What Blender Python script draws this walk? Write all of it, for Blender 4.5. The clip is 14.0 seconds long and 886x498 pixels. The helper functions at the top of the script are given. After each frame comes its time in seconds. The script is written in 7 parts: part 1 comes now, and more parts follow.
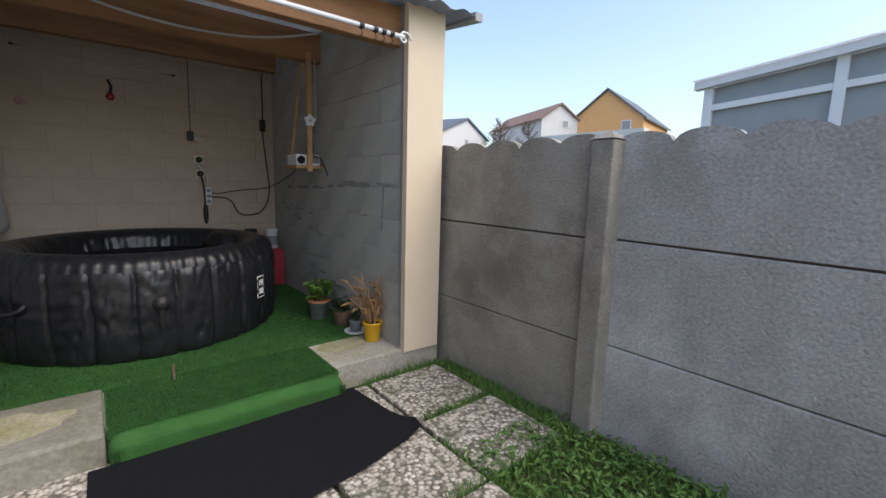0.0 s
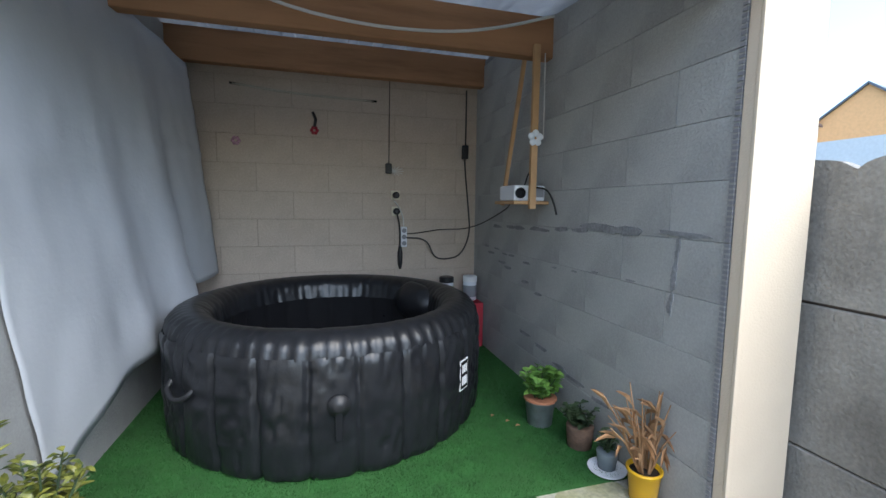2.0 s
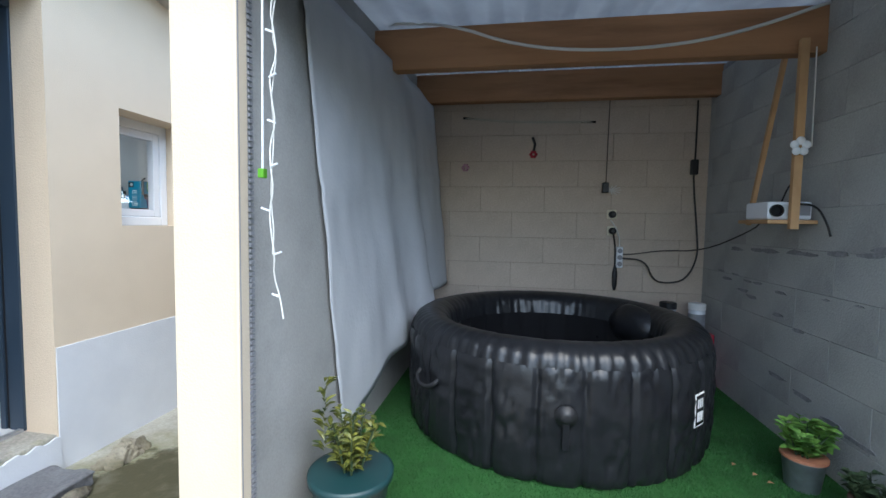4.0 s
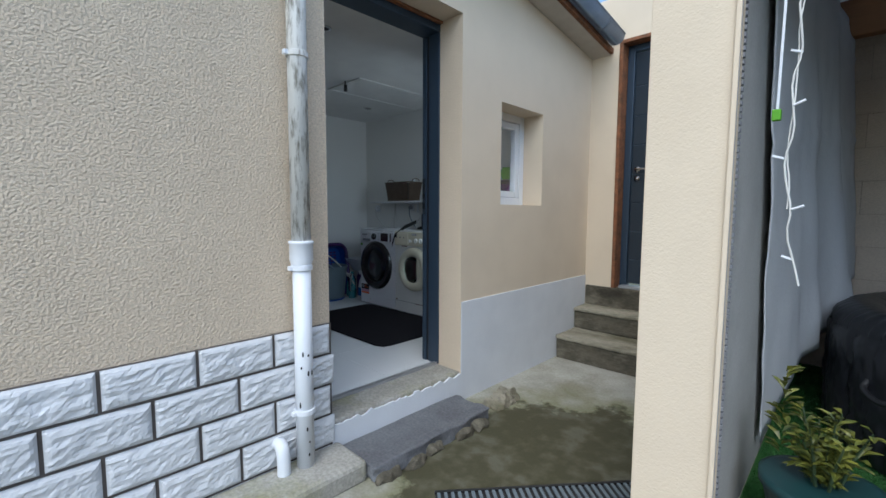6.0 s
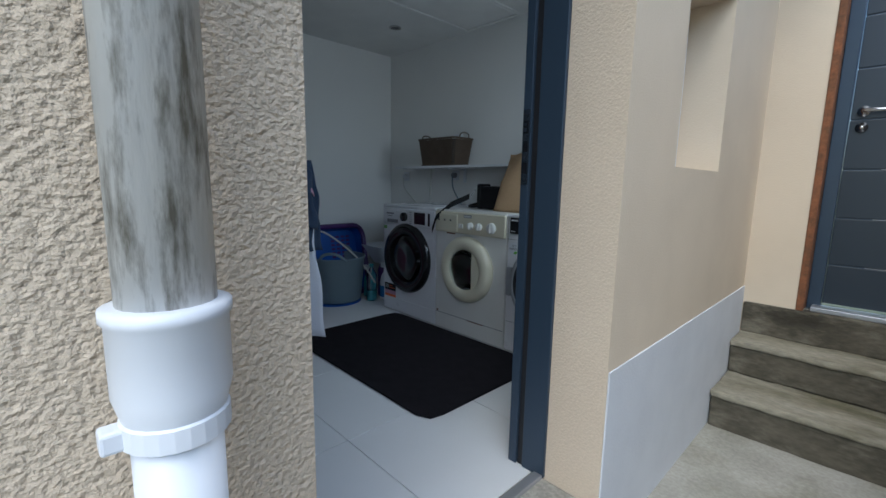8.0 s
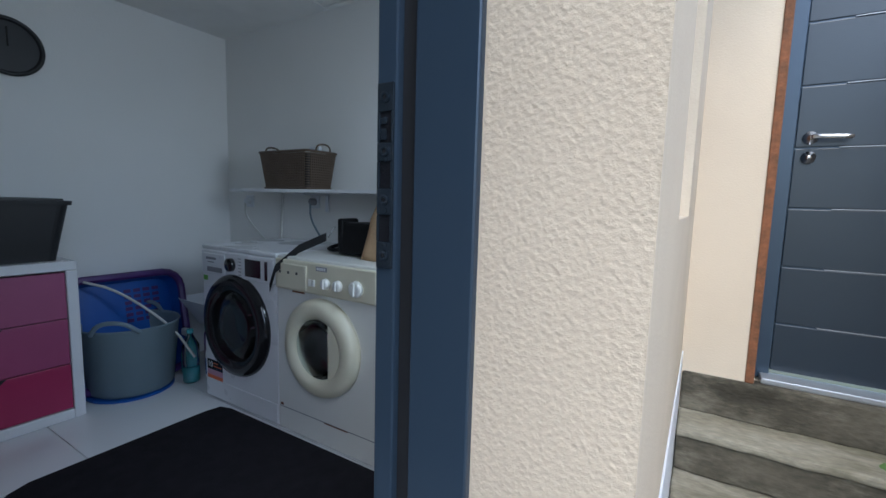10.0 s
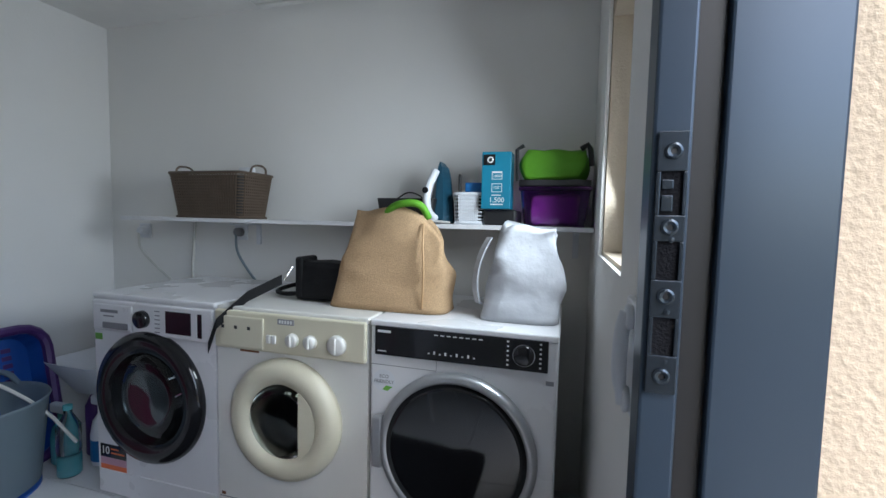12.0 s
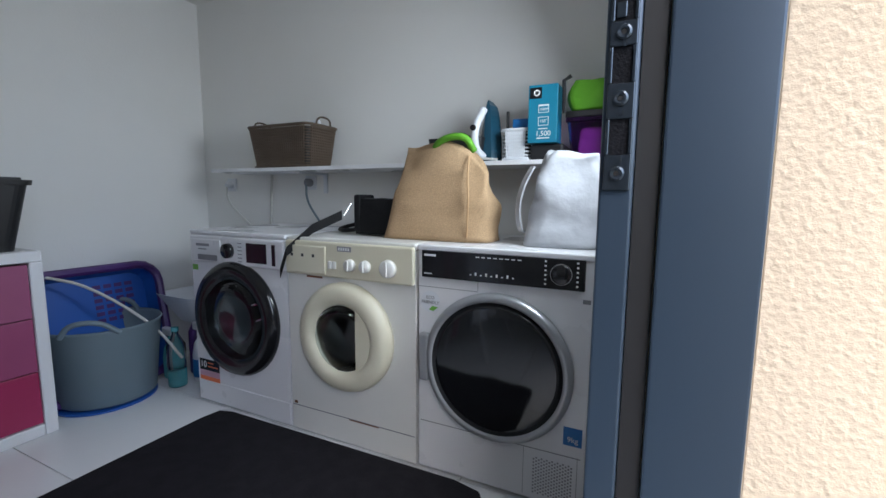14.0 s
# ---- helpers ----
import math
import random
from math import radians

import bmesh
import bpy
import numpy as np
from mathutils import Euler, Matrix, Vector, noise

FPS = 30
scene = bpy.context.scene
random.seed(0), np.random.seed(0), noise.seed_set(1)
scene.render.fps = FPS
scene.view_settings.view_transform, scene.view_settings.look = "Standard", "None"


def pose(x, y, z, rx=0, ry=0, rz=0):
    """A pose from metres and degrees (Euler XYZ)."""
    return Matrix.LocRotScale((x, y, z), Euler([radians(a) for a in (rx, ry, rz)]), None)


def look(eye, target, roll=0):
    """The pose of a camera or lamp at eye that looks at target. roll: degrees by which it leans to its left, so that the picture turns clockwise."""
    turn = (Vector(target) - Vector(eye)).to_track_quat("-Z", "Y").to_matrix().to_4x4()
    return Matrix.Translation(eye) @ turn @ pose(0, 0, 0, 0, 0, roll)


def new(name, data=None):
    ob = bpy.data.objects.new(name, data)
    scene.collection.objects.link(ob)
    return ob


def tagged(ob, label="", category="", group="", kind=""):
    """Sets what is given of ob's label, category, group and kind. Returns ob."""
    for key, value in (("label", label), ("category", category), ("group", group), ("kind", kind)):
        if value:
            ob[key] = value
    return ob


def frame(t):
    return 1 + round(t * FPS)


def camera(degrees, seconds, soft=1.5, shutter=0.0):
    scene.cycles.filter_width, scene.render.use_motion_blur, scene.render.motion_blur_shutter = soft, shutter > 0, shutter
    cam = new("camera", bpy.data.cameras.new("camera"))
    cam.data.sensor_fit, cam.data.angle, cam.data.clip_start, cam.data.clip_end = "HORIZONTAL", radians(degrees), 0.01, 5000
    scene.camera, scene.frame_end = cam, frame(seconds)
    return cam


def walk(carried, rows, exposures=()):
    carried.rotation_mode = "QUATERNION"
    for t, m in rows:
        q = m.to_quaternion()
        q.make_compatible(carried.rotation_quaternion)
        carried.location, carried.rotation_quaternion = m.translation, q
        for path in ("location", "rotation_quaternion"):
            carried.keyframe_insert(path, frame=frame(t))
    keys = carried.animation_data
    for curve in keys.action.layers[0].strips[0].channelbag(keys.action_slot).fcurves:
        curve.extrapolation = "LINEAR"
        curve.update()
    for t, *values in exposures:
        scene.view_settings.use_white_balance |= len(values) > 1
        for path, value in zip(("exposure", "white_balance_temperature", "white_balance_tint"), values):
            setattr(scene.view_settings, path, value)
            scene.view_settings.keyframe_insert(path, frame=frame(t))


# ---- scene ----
cam = camera(91.9, 14.0)
PATH = [
    (0, (0.08, -0.001, 1.198), (1.333, 1.53, 0.901), 1.6),
    (0.5, (0.206, 0.4, 1.207), (1.403, 1.975, 0.917), 1.5),
    (1, (0.222, 0.741, 1.243), (1.271, 2.425, 0.993), 1.0),
    (1.5, (0.256, 0.964, 1.26), (1.087, 2.767, 1.017), 0.7),
    (2, (0.275, 1.118, 1.278), (0.827, 3.03, 1.08), 0.7),
    (2.5, (0.247, 1.163, 1.27), (0.52, 3.138, 1.118), 0.7),
    (2.7, (0.245, 1.169, 1.274), (0.411, 3.157, 1.134), 0.6),
    (4.8, (-0.053, 0.853, 1.254), (-0.731, 2.733, 1.173), 1.0),
    (5, (-0.095, 0.815, 1.234), (-0.896, 2.646, 1.16), 0.9),
    (5.5, (-0.232, 0.756, 1.202), (-1.351, 2.411, 1.117), 0.6),
    (6, (-0.418, 0.816, 1.168), (-1.799, 2.253, 0.998), 0.3),
    (6.5, (-0.676, 1.006, 1.168), (-2.133, 2.354, 0.926), 0.1),
    (7, (-1.011, 1.142, 1.133), (-2.455, 2.495, 0.845), 0.4),
    (7.2, (-1.164, 1.212, 1.134), (-2.599, 2.573, 0.834), 0.6),
    (9.3, (-2.028, 2.268, 1.206), (-3.336, 3.765, 0.987), 0.9),
    (9.5, (-2.009, 2.31, 1.214), (-3.23, 3.879, 0.999), 1.3),
    (10, (-2.162, 2.373, 1.245), (-3.191, 4.074, 1.028), 1.6),
    (10.5, (-2.383, 2.433, 1.277), (-3.234, 4.233, 1.087), 1.6),
    (11, (-2.528, 2.435, 1.319), (-3.215, 4.305, 1.147), 1.7),
    (11.5, (-2.601, 2.403, 1.346), (-3.203, 4.304, 1.187), 1.5),
    (12, (-2.613, 2.389, 1.311), (-3.158, 4.308, 1.176), 1.3),
    (12.5, (-2.621, 2.37, 1.262), (-3.16, 4.292, 1.142), 1.1),
    (13, (-2.613, 2.347, 1.215), (-3.217, 4.25, 1.097), 1.0),
    (13.5, (-2.56, 2.347, 1.175), (-3.29, 4.205, 1.044), 0.5),
    (14, (-2.492, 2.342, 1.146), (-3.344, 4.136, 0.909), 0.5),
]
EXPO = [(0.0, 1.15, 6700, 8), (1.5, 1.6, 6200, 4), (2.5, 2.3, 5600, 3), (5.0, 1.35, 5600, 1), (7.2, 0.95, 5700, 1), (9.3, 1.65, 5400, 2), (10.5, 1.8, 5500, 5), (11.3, 2.45, 6000, 6), (14.0, 2.5, 6100, 8)]
walk(cam, [(t, look(eye, target, roll)) for t, eye, target, roll in PATH], EXPO)

# ---- world and light ----
world = bpy.data.worlds.new("world")
scene.world = world
world.use_nodes = True
sky = world.node_tree.nodes.new("ShaderNodeTexSky")
sky.sky_type = "NISHITA"
sky.sun_disc = False
sky.sun_elevation, sky.sun_rotation = radians(55), radians(157)
sky.air_density, sky.dust_density, sky.ozone_density = 1.0, 3.0, 1.0
background = world.node_tree.nodes["Background"]
background.inputs[1].default_value = 0.15
world.node_tree.links.new(sky.outputs[0], background.inputs[0])
sun = new("sun", bpy.data.lights.new("sun", "SUN"))
sun.data.energy, sun.data.angle, sun.data.color = 0.5, radians(90), (1.0, 0.97, 0.93)
sun.matrix_world = look((1.9, -4.5, 9), (0, 0, 0))

# daylight through the laundry window
lamp = new("window_daylight", bpy.data.lights.new("window_daylight", "AREA"))
lamp.data.shape, lamp.data.size, lamp.data.size_y = "RECTANGLE", 0.5, 0.4
lamp.data.energy, lamp.data.color = 2.0, (0.88, 0.95, 1.0)
lamp.data.spread = radians(150)
lamp.matrix_world = look((-2.455, 3.51, 1.57), (-3.5, 3.3, 1.3))

# ---- materials ----
def mat(name, base, rough=0.6, second=None, scale=4.0, amount=0.5, bump=0.0, bscale=60.0, metal=0.0,
        piece=0.0, third=None, tscale=1.2, tamount=0.0, grain=0.2, spec=0.5, stretch=None):
    m = bpy.data.materials.new(name)
    m.use_nodes = True
    nt = m.node_tree
    p = nt.nodes["Principled BSDF"]
    p.inputs["Metallic"].default_value = metal
    p.inputs["Specular IOR Level"].default_value = spec
    tc = nt.nodes.new("ShaderNodeTexCoord")
    coord = tc.outputs["Object"]
    if stretch:
        mp = nt.nodes.new("ShaderNodeMapping")
        mp.inputs["Scale"].default_value = stretch
        nt.links.new(coord, mp.inputs["Vector"])
        coord = mp.outputs[0]
    second = second or tuple(c * 0.82 for c in base)
    n1 = nt.nodes.new("ShaderNodeTexNoise")
    n1.inputs["Scale"].default_value, n1.inputs["Detail"].default_value = scale, 6
    nt.links.new(coord, n1.inputs["Vector"])
    r1 = nt.nodes.new("ShaderNodeMapRange")
    r1.inputs[1].default_value, r1.inputs[2].default_value = 0.35, 0.7
    r1.inputs[4].default_value = amount
    nt.links.new(n1.outputs[0], r1.inputs[0])
    mix = nt.nodes.new("ShaderNodeMix")
    mix.data_type = "RGBA"
    mix.inputs[6].default_value, mix.inputs[7].default_value = (*base, 1), (*second, 1)
    nt.links.new(r1.outputs[0], mix.inputs[0])
    col = mix.outputs[2]
    if third:
        n2 = nt.nodes.new("ShaderNodeTexNoise")
        n2.inputs["Scale"].default_value, n2.inputs["Detail"].default_value = tscale, 8
        n2.inputs["Roughness"].default_value = 0.65
        nt.links.new(coord, n2.inputs["Vector"])
        r2 = nt.nodes.new("ShaderNodeMapRange")
        r2.inputs[1].default_value, r2.inputs[2].default_value = 0.48, 0.66
        r2.inputs[4].default_value = tamount
        nt.links.new(n2.outputs[0], r2.inputs[0])
        mix2 = nt.nodes.new("ShaderNodeMix")
        mix2.data_type = "RGBA"
        mix2.inputs[7].default_value = (*third, 1)
        nt.links.new(r2.outputs[0], mix2.inputs[0])
        nt.links.new(col, mix2.inputs[6])
        col = mix2.outputs[2]
    if piece:
        oi = nt.nodes.new("ShaderNodeObjectInfo")
        rr = nt.nodes.new("ShaderNodeMapRange")
        rr.inputs[3].default_value, rr.inputs[4].default_value = 1 - piece, 1 + piece
        nt.links.new(oi.outputs["Random"], rr.inputs[0])
        mul = nt.nodes.new("ShaderNodeVectorMath")
        mul.operation = "SCALE"
        nt.links.new(col, mul.inputs[0])
        nt.links.new(rr.outputs[0], mul.inputs["Scale"])
        col = mul.outputs[0]
    if bump >= 0.6:
        n4 = nt.nodes.new("ShaderNodeTexNoise")
        n4.inputs["Scale"].default_value, n4.inputs["Detail"].default_value = bscale * 0.9, 3
        nt.links.new(coord, n4.inputs["Vector"])
        r4 = nt.nodes.new("ShaderNodeMapRange")
        r4.inputs[1].default_value, r4.inputs[2].default_value = 0.3, 0.7
        r4.inputs[3].default_value, r4.inputs[4].default_value = 1 - grain, 1 + grain * 0.9
        nt.links.new(n4.outputs[0], r4.inputs[0])
        sc = nt.nodes.new("ShaderNodeVectorMath")
        sc.operation = "SCALE"
        nt.links.new(col, sc.inputs[0])
        nt.links.new(r4.outputs[0], sc.inputs["Scale"])
        col = sc.outputs[0]
    nt.links.new(col, p.inputs["Base Color"])
    rv = nt.nodes.new("ShaderNodeMapRange")
    rv.inputs[3].default_value, rv.inputs[4].default_value = max(0.02, rough - 0.06), min(1, rough + 0.06)
    nt.links.new(n1.outputs[0], rv.inputs[0])
    nt.links.new(rv.outputs[0], p.inputs["Roughness"])
    if bump:
        n3 = nt.nodes.new("ShaderNodeTexNoise")
        n3.inputs["Scale"].default_value, n3.inputs["Detail"].default_value = bscale, 4
        nt.links.new(coord, n3.inputs["Vector"])
        b = nt.nodes.new("ShaderNodeBump")
        b.inputs["Strength"].default_value, b.inputs["Distance"].default_value = min(1, bump), 0.004 * max(1, bump)
        nt.links.new(n3.outputs[0], b.inputs["Height"])
        nt.links.new(b.outputs[0], p.inputs["Normal"])
    return m


def aggregate(name):
    """Exposed aggregate: pale pebbles set in darker cement."""
    m = mat(name, (0.5, 0.47, 0.42), 0.8)
    nt = m.node_tree
    p = nt.nodes["Principled BSDF"]
    tc = nt.nodes.new("ShaderNodeTexCoord")
    v = nt.nodes.new("ShaderNodeTexVoronoi")
    v.inputs["Scale"].default_value = 55
    nt.links.new(tc.outputs["Object"], v.inputs["Vector"])
    hs = nt.nodes.new("ShaderNodeSeparateColor")
    nt.links.new(v.outputs["Color"], hs.inputs[0])
    ramp = nt.nodes.new("ShaderNodeValToRGB")
    e = ramp.color_ramp.elements
    e[0].color, e[1].color = (0.16, 0.14, 0.12, 1), (0.62, 0.58, 0.52, 1)
    e.new(0.45).color = (0.42, 0.39, 0.34, 1)
    nt.links.new(hs.outputs[0], ramp.inputs[0])
    edge = nt.nodes.new("ShaderNodeMapRange")
    edge.inputs[1].default_value, edge.inputs[2].default_value = 0.45, 0.75
    edge.inputs[3].default_value, edge.inputs[4].default_value = 0.0, 0.85
    nt.links.new(v.outputs["Distance"], edge.inputs[0])
    mix = nt.nodes.new("ShaderNodeMix")
    mix.data_type = "RGBA"
    mix.inputs[7].default_value = (0.07, 0.065, 0.05, 1)
    nt.links.new(edge.outputs[0], mix.inputs[0])
    nt.links.new(ramp.outputs[0], mix.inputs[6])
    moss = nt.nodes.new("ShaderNodeTexNoise")
    moss.inputs["Scale"].default_value, moss.inputs["Detail"].default_value = 5, 6
    nt.links.new(tc.outputs["Object"], moss.inputs["Vector"])
    mr = nt.nodes.new("ShaderNodeMapRange")
    mr.inputs[1].default_value, mr.inputs[2].default_value, mr.inputs[4].default_value = 0.5, 0.7, 0.55
    nt.links.new(moss.outputs[0], mr.inputs[0])
    mix2 = nt.nodes.new("ShaderNodeMix")
    mix2.data_type = "RGBA"
    mix2.inputs[7].default_value = (0.10, 0.10, 0.05, 1)
    nt.links.new(mr.outputs[0], mix2.inputs[0])
    nt.links.new(mix.outputs[2], mix2.inputs[6])
    nt.links.new(mix2.outputs[2], p.inputs["Base Color"])
    b = nt.nodes.new("ShaderNodeBump")
    b.invert = True
    b.inputs["Distance"].default_value = 0.008
    nt.links.new(v.outputs["Distance"], b.inputs["Height"])
    nt.links.new(b.outputs[0], p.inputs["Normal"])
    return m


def stained_court(name):
    """Pale weathered concrete with one dark damp hollow and mossy margins."""
    m = mat(name, (0.40, 0.385, 0.34), 0.85, (0.27, 0.26, 0.215), 5, 0.8, 0.8, 70, third=(0.20, 0.185, 0.12), tscale=2.4, tamount=0.7, grain=0.12)
    nt = m.node_tree
    p = nt.nodes["Principled BSDF"]
    col = p.inputs["Base Color"].links[0].from_socket
    tc = nt.nodes.new("ShaderNodeTexCoord")
    warp = nt.nodes.new("ShaderNodeTexNoise")
    warp.inputs["Scale"].default_value, warp.inputs["Detail"].default_value, warp.inputs["Roughness"].default_value = 2.6, 8, 0.65
    nt.links.new(tc.outputs["Object"], warp.inputs["Vector"])
    speck = nt.nodes.new("ShaderNodeTexNoise")
    speck.inputs["Scale"].default_value, speck.inputs["Detail"].default_value = 9, 7
    nt.links.new(tc.outputs["Object"], speck.inputs["Vector"])
    place = nt.nodes.new("ShaderNodeMapping")
    place.vector_type = "TEXTURE"
    place.inputs["Location"].default_value = (-1.42, 2.55, -0.05)
    place.inputs["Scale"].default_value = (0.62, 0.85, 1)
    nt.links.new(tc.outputs["Object"], place.inputs["Vector"])
    far = nt.nodes.new("ShaderNodeVectorMath")
    far.operation = "LENGTH"
    nt.links.new(place.outputs[0], far.inputs[0])
    add = nt.nodes.new("ShaderNodeMath")
    add.operation = "MULTIPLY_ADD"
    add.inputs[1].default_value, add.inputs[2].default_value = 1.1, -0.55
    nt.links.new(warp.outputs[0], add.inputs[0])
    reach = nt.nodes.new("ShaderNodeMath")
    reach.operation = "ADD"
    nt.links.new(far.outputs["Value"], reach.inputs[0])
    nt.links.new(add.outputs[0], reach.inputs[1])
    for (a, b, amount, shade) in ((1.35, 0.95, 0.75, (0.15, 0.15, 0.055)), (1.0, 0.92, 0.95, (0.05, 0.045, 0.02))):
        r = nt.nodes.new("ShaderNodeMapRange")
        r.inputs[1].default_value, r.inputs[2].default_value, r.inputs[3].default_value, r.inputs[4].default_value = a, b, 0.0, amount
        nt.links.new(reach.outputs[0], r.inputs[0])
        thin = nt.nodes.new("ShaderNodeMapRange")
        thin.inputs[1].default_value, thin.inputs[2].default_value, thin.inputs[3].default_value = 0.36, 0.56, 0.45 if amount < 0.8 else 0.8
        nt.links.new(speck.outputs[0], thin.inputs[0])
        k = nt.nodes.new("ShaderNodeMath")
        k.operation = "MULTIPLY"
        nt.links.new(r.outputs[0], k.inputs[0])
        nt.links.new(thin.outputs[0], k.inputs[1])
        mix = nt.nodes.new("ShaderNodeMix")
        mix.data_type = "RGBA"
        mix.inputs[7].default_value = (*shade, 1)
        nt.links.new(k.outputs[0], mix.inputs[0])
        nt.links.new(col, mix.inputs[6])
        col = mix.outputs[2]
    nt.links.new(col, p.inputs["Base Color"])
    return m


def glass(name, tint=(1, 1, 1), rough=0.0):
    m = bpy.data.materials.new(name)
    m.use_nodes = True
    p = m.node_tree.nodes["Principled BSDF"]
    p.inputs["Base Color"].default_value = (*tint, 1)
    p.inputs["Transmission Weight"].default_value = 1
    p.inputs["Roughness"].default_value = rough
    p.inputs["IOR"].default_value = 1.45
    return m


STUCCO = mat("cream_render", (0.64, 0.53, 0.40), 0.9, (0.58, 0.48, 0.36), 3, 0.6, 0.75, 140, grain=0.05, third=(0.56, 0.45, 0.33), tscale=2, tamount=0.25)
STUCCO_F = mat("coarse_cream_render", (0.64, 0.53, 0.40), 0.9, (0.58, 0.48, 0.36), 3, 0.6, 2.6, 105, grain=0.13, third=(0.56, 0.45, 0.33), tscale=2, tamount=0.25, stretch=(1, 1, 1.25))
SMOOTH = mat("smooth_cream_render", (0.66, 0.56, 0.43), 0.85, (0.60, 0.51, 0.39), 3, 0.6, 0.35, 160, third=(0.6, 0.5, 0.38), tscale=1.5, tamount=0.3)
PLINTH = mat("white_plinth_paint", (0.66, 0.68, 0.72), 0.75, (0.58, 0.6, 0.64), 5, 0.6, 0.4, 120)
FACING = mat("white_facing_stone", (0.60, 0.61, 0.63), 0.8, (0.50, 0.51, 0.525), 14, 0.6, 0.5, 70, piece=0.04)
JOINT = mat("dark_mortar", (0.10, 0.085, 0.075), 0.9, bump=0.5)
BLOCK_G = mat("grey_concrete_block", (0.41, 0.415, 0.40), 0.92, (0.33, 0.335, 0.325), 3, 0.8, 0.8, 130, grain=0.08, piece=0.015, third=(0.27, 0.27, 0.265), tscale=1.9, tamount=0.55)
BLOCK_B = mat("beige_concrete_block", (0.52, 0.435, 0.355), 0.92, (0.43, 0.36, 0.295), 5, 0.7, 0.8, 130, grain=0.08, piece=0.015, third=(0.38, 0.31, 0.25), tscale=2.0, tamount=0.4)
JOINT_G = mat("smeared_block_mortar", (0.33, 0.335, 0.34), 0.95, (0.22, 0.225, 0.23), 7, 0.9, 0.8, 90)
JOINT_D = mat("dark_mortar_smear", (0.26, 0.265, 0.275), 0.95, (0.17, 0.175, 0.18), 12, 0.9, 0.9, 80)
JOINT_B = mat("beige_block_mortar", (0.29, 0.24, 0.2), 0.95, (0.21, 0.175, 0.15), 7, 0.9, 0.8, 90)
CONC_F = mat("weathered_fence_concrete", (0.30, 0.29, 0.265), 0.93, (0.17, 0.16, 0.14), 2.0, 1.0, 1.2, 90, grain=0.14, third=(0.36, 0.345, 0.31), tscale=5, tamount=0.55, piece=0.05)
CONC_P = mat("pale_fence_concrete", (0.37, 0.385, 0.40), 0.93, (0.27, 0.27, 0.265), 2.2, 1.0, 1.2, 80, grain=0.17, third=(0.54, 0.565, 0.60), tscale=1.5, tamount=0.7, piece=0.04)
CONC_S = mat("slab_concrete", (0.37, 0.355, 0.32), 0.9, (0.27, 0.255, 0.22), 5, 0.8, 0.7, 80, third=(0.22, 0.22, 0.09), tscale=3.0, tamount=0.7)
CONC_Y = mat("courtyard_concrete", (0.25, 0.24, 0.21), 0.85, (0.15, 0.145, 0.115), 4, 0.8, 0.8, 60, third=(0.11, 0.105, 0.045), tscale=1.3, tamount=0.9)
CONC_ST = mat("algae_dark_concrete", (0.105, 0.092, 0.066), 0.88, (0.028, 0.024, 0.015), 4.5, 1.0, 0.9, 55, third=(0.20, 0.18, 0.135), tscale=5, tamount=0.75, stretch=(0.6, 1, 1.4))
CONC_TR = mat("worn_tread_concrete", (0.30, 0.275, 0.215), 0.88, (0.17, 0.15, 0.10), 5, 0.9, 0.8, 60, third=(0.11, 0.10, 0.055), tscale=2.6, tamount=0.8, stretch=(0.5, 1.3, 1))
GREYREND = mat("grey_rendered_wall", (0.40, 0.395, 0.38), 0.92, (0.31, 0.305, 0.29), 2.5, 0.8, 0.6, 120, grain=0.06, third=(0.23, 0.225, 0.215), tscale=1.7, tamount=0.45)
COURT = stained_court("stained_courtyard_concrete")
MOSS2 = mat("algae_film", (0.24, 0.24, 0.13), 0.9, (0.34, 0.32, 0.24), 9, 1.0, 0.8, 70)
CONC_D = mat("dark_step_slab", (0.15, 0.155, 0.165), 0.8, (0.10, 0.10, 0.11), 7, 0.8, 0.7, 80)
AGG = aggregate("exposed_aggregate")
TURF = mat("artificial_turf", (0.03, 0.125, 0.022), 0.85, (0.02, 0.085, 0.014), 12, 0.8, 1.5, 300, third=(0.05, 0.15, 0.035), tscale=3, tamount=0.4)
GRASS = mat("wild_grass", (0.05, 0.13, 0.02), 0.7, (0.12, 0.22, 0.045), 9, 0.8)
SOIL = mat("mossy_soil", (0.06, 0.055, 0.03), 0.95, (0.05, 0.08, 0.02), 6, 0.9, 1.2, 60)
BLACKMAT = mat("black_rubber_mat", (0.008, 0.0085, 0.011), 0.8, (0.014, 0.0145, 0.018), 30, 0.6, 0.6, 350, spec=0.12)
BLACKRUG = mat("black_cotton_rug", (0.012, 0.011, 0.014), 0.95, (0.02, 0.018, 0.022), 20, 0.7, 0.9, 300, spec=0.15)
WOOD = mat("roof_timber", (0.40, 0.21, 0.10), 0.75, (0.28, 0.14, 0.065), 7, 0.8, 0.5, 40, third=(0.15, 0.075, 0.035), tscale=9, tamount=0.5, stretch=(0.12, 1, 1))
BATTEN = mat("pale_batten_wood", (0.5, 0.31, 0.15), 0.65, (0.38, 0.22, 0.1), 10, 0.7, 0.3, 60)
FIBRO = mat("corrugated_roof_sheet", (0.34, 0.355, 0.37), 0.8, (0.24, 0.25, 0.265), 4, 0.7, 0.4, 60)
VINYL = mat("black_vinyl", (0.011, 0.0115, 0.014), 0.33, (0.016, 0.017, 0.02), 6, 0.7, 0.6, 22, spec=0.5)
VINYL_G = mat("black_vinyl_liner", (0.014, 0.014, 0.016), 0.3, bump=0.3, bscale=14)
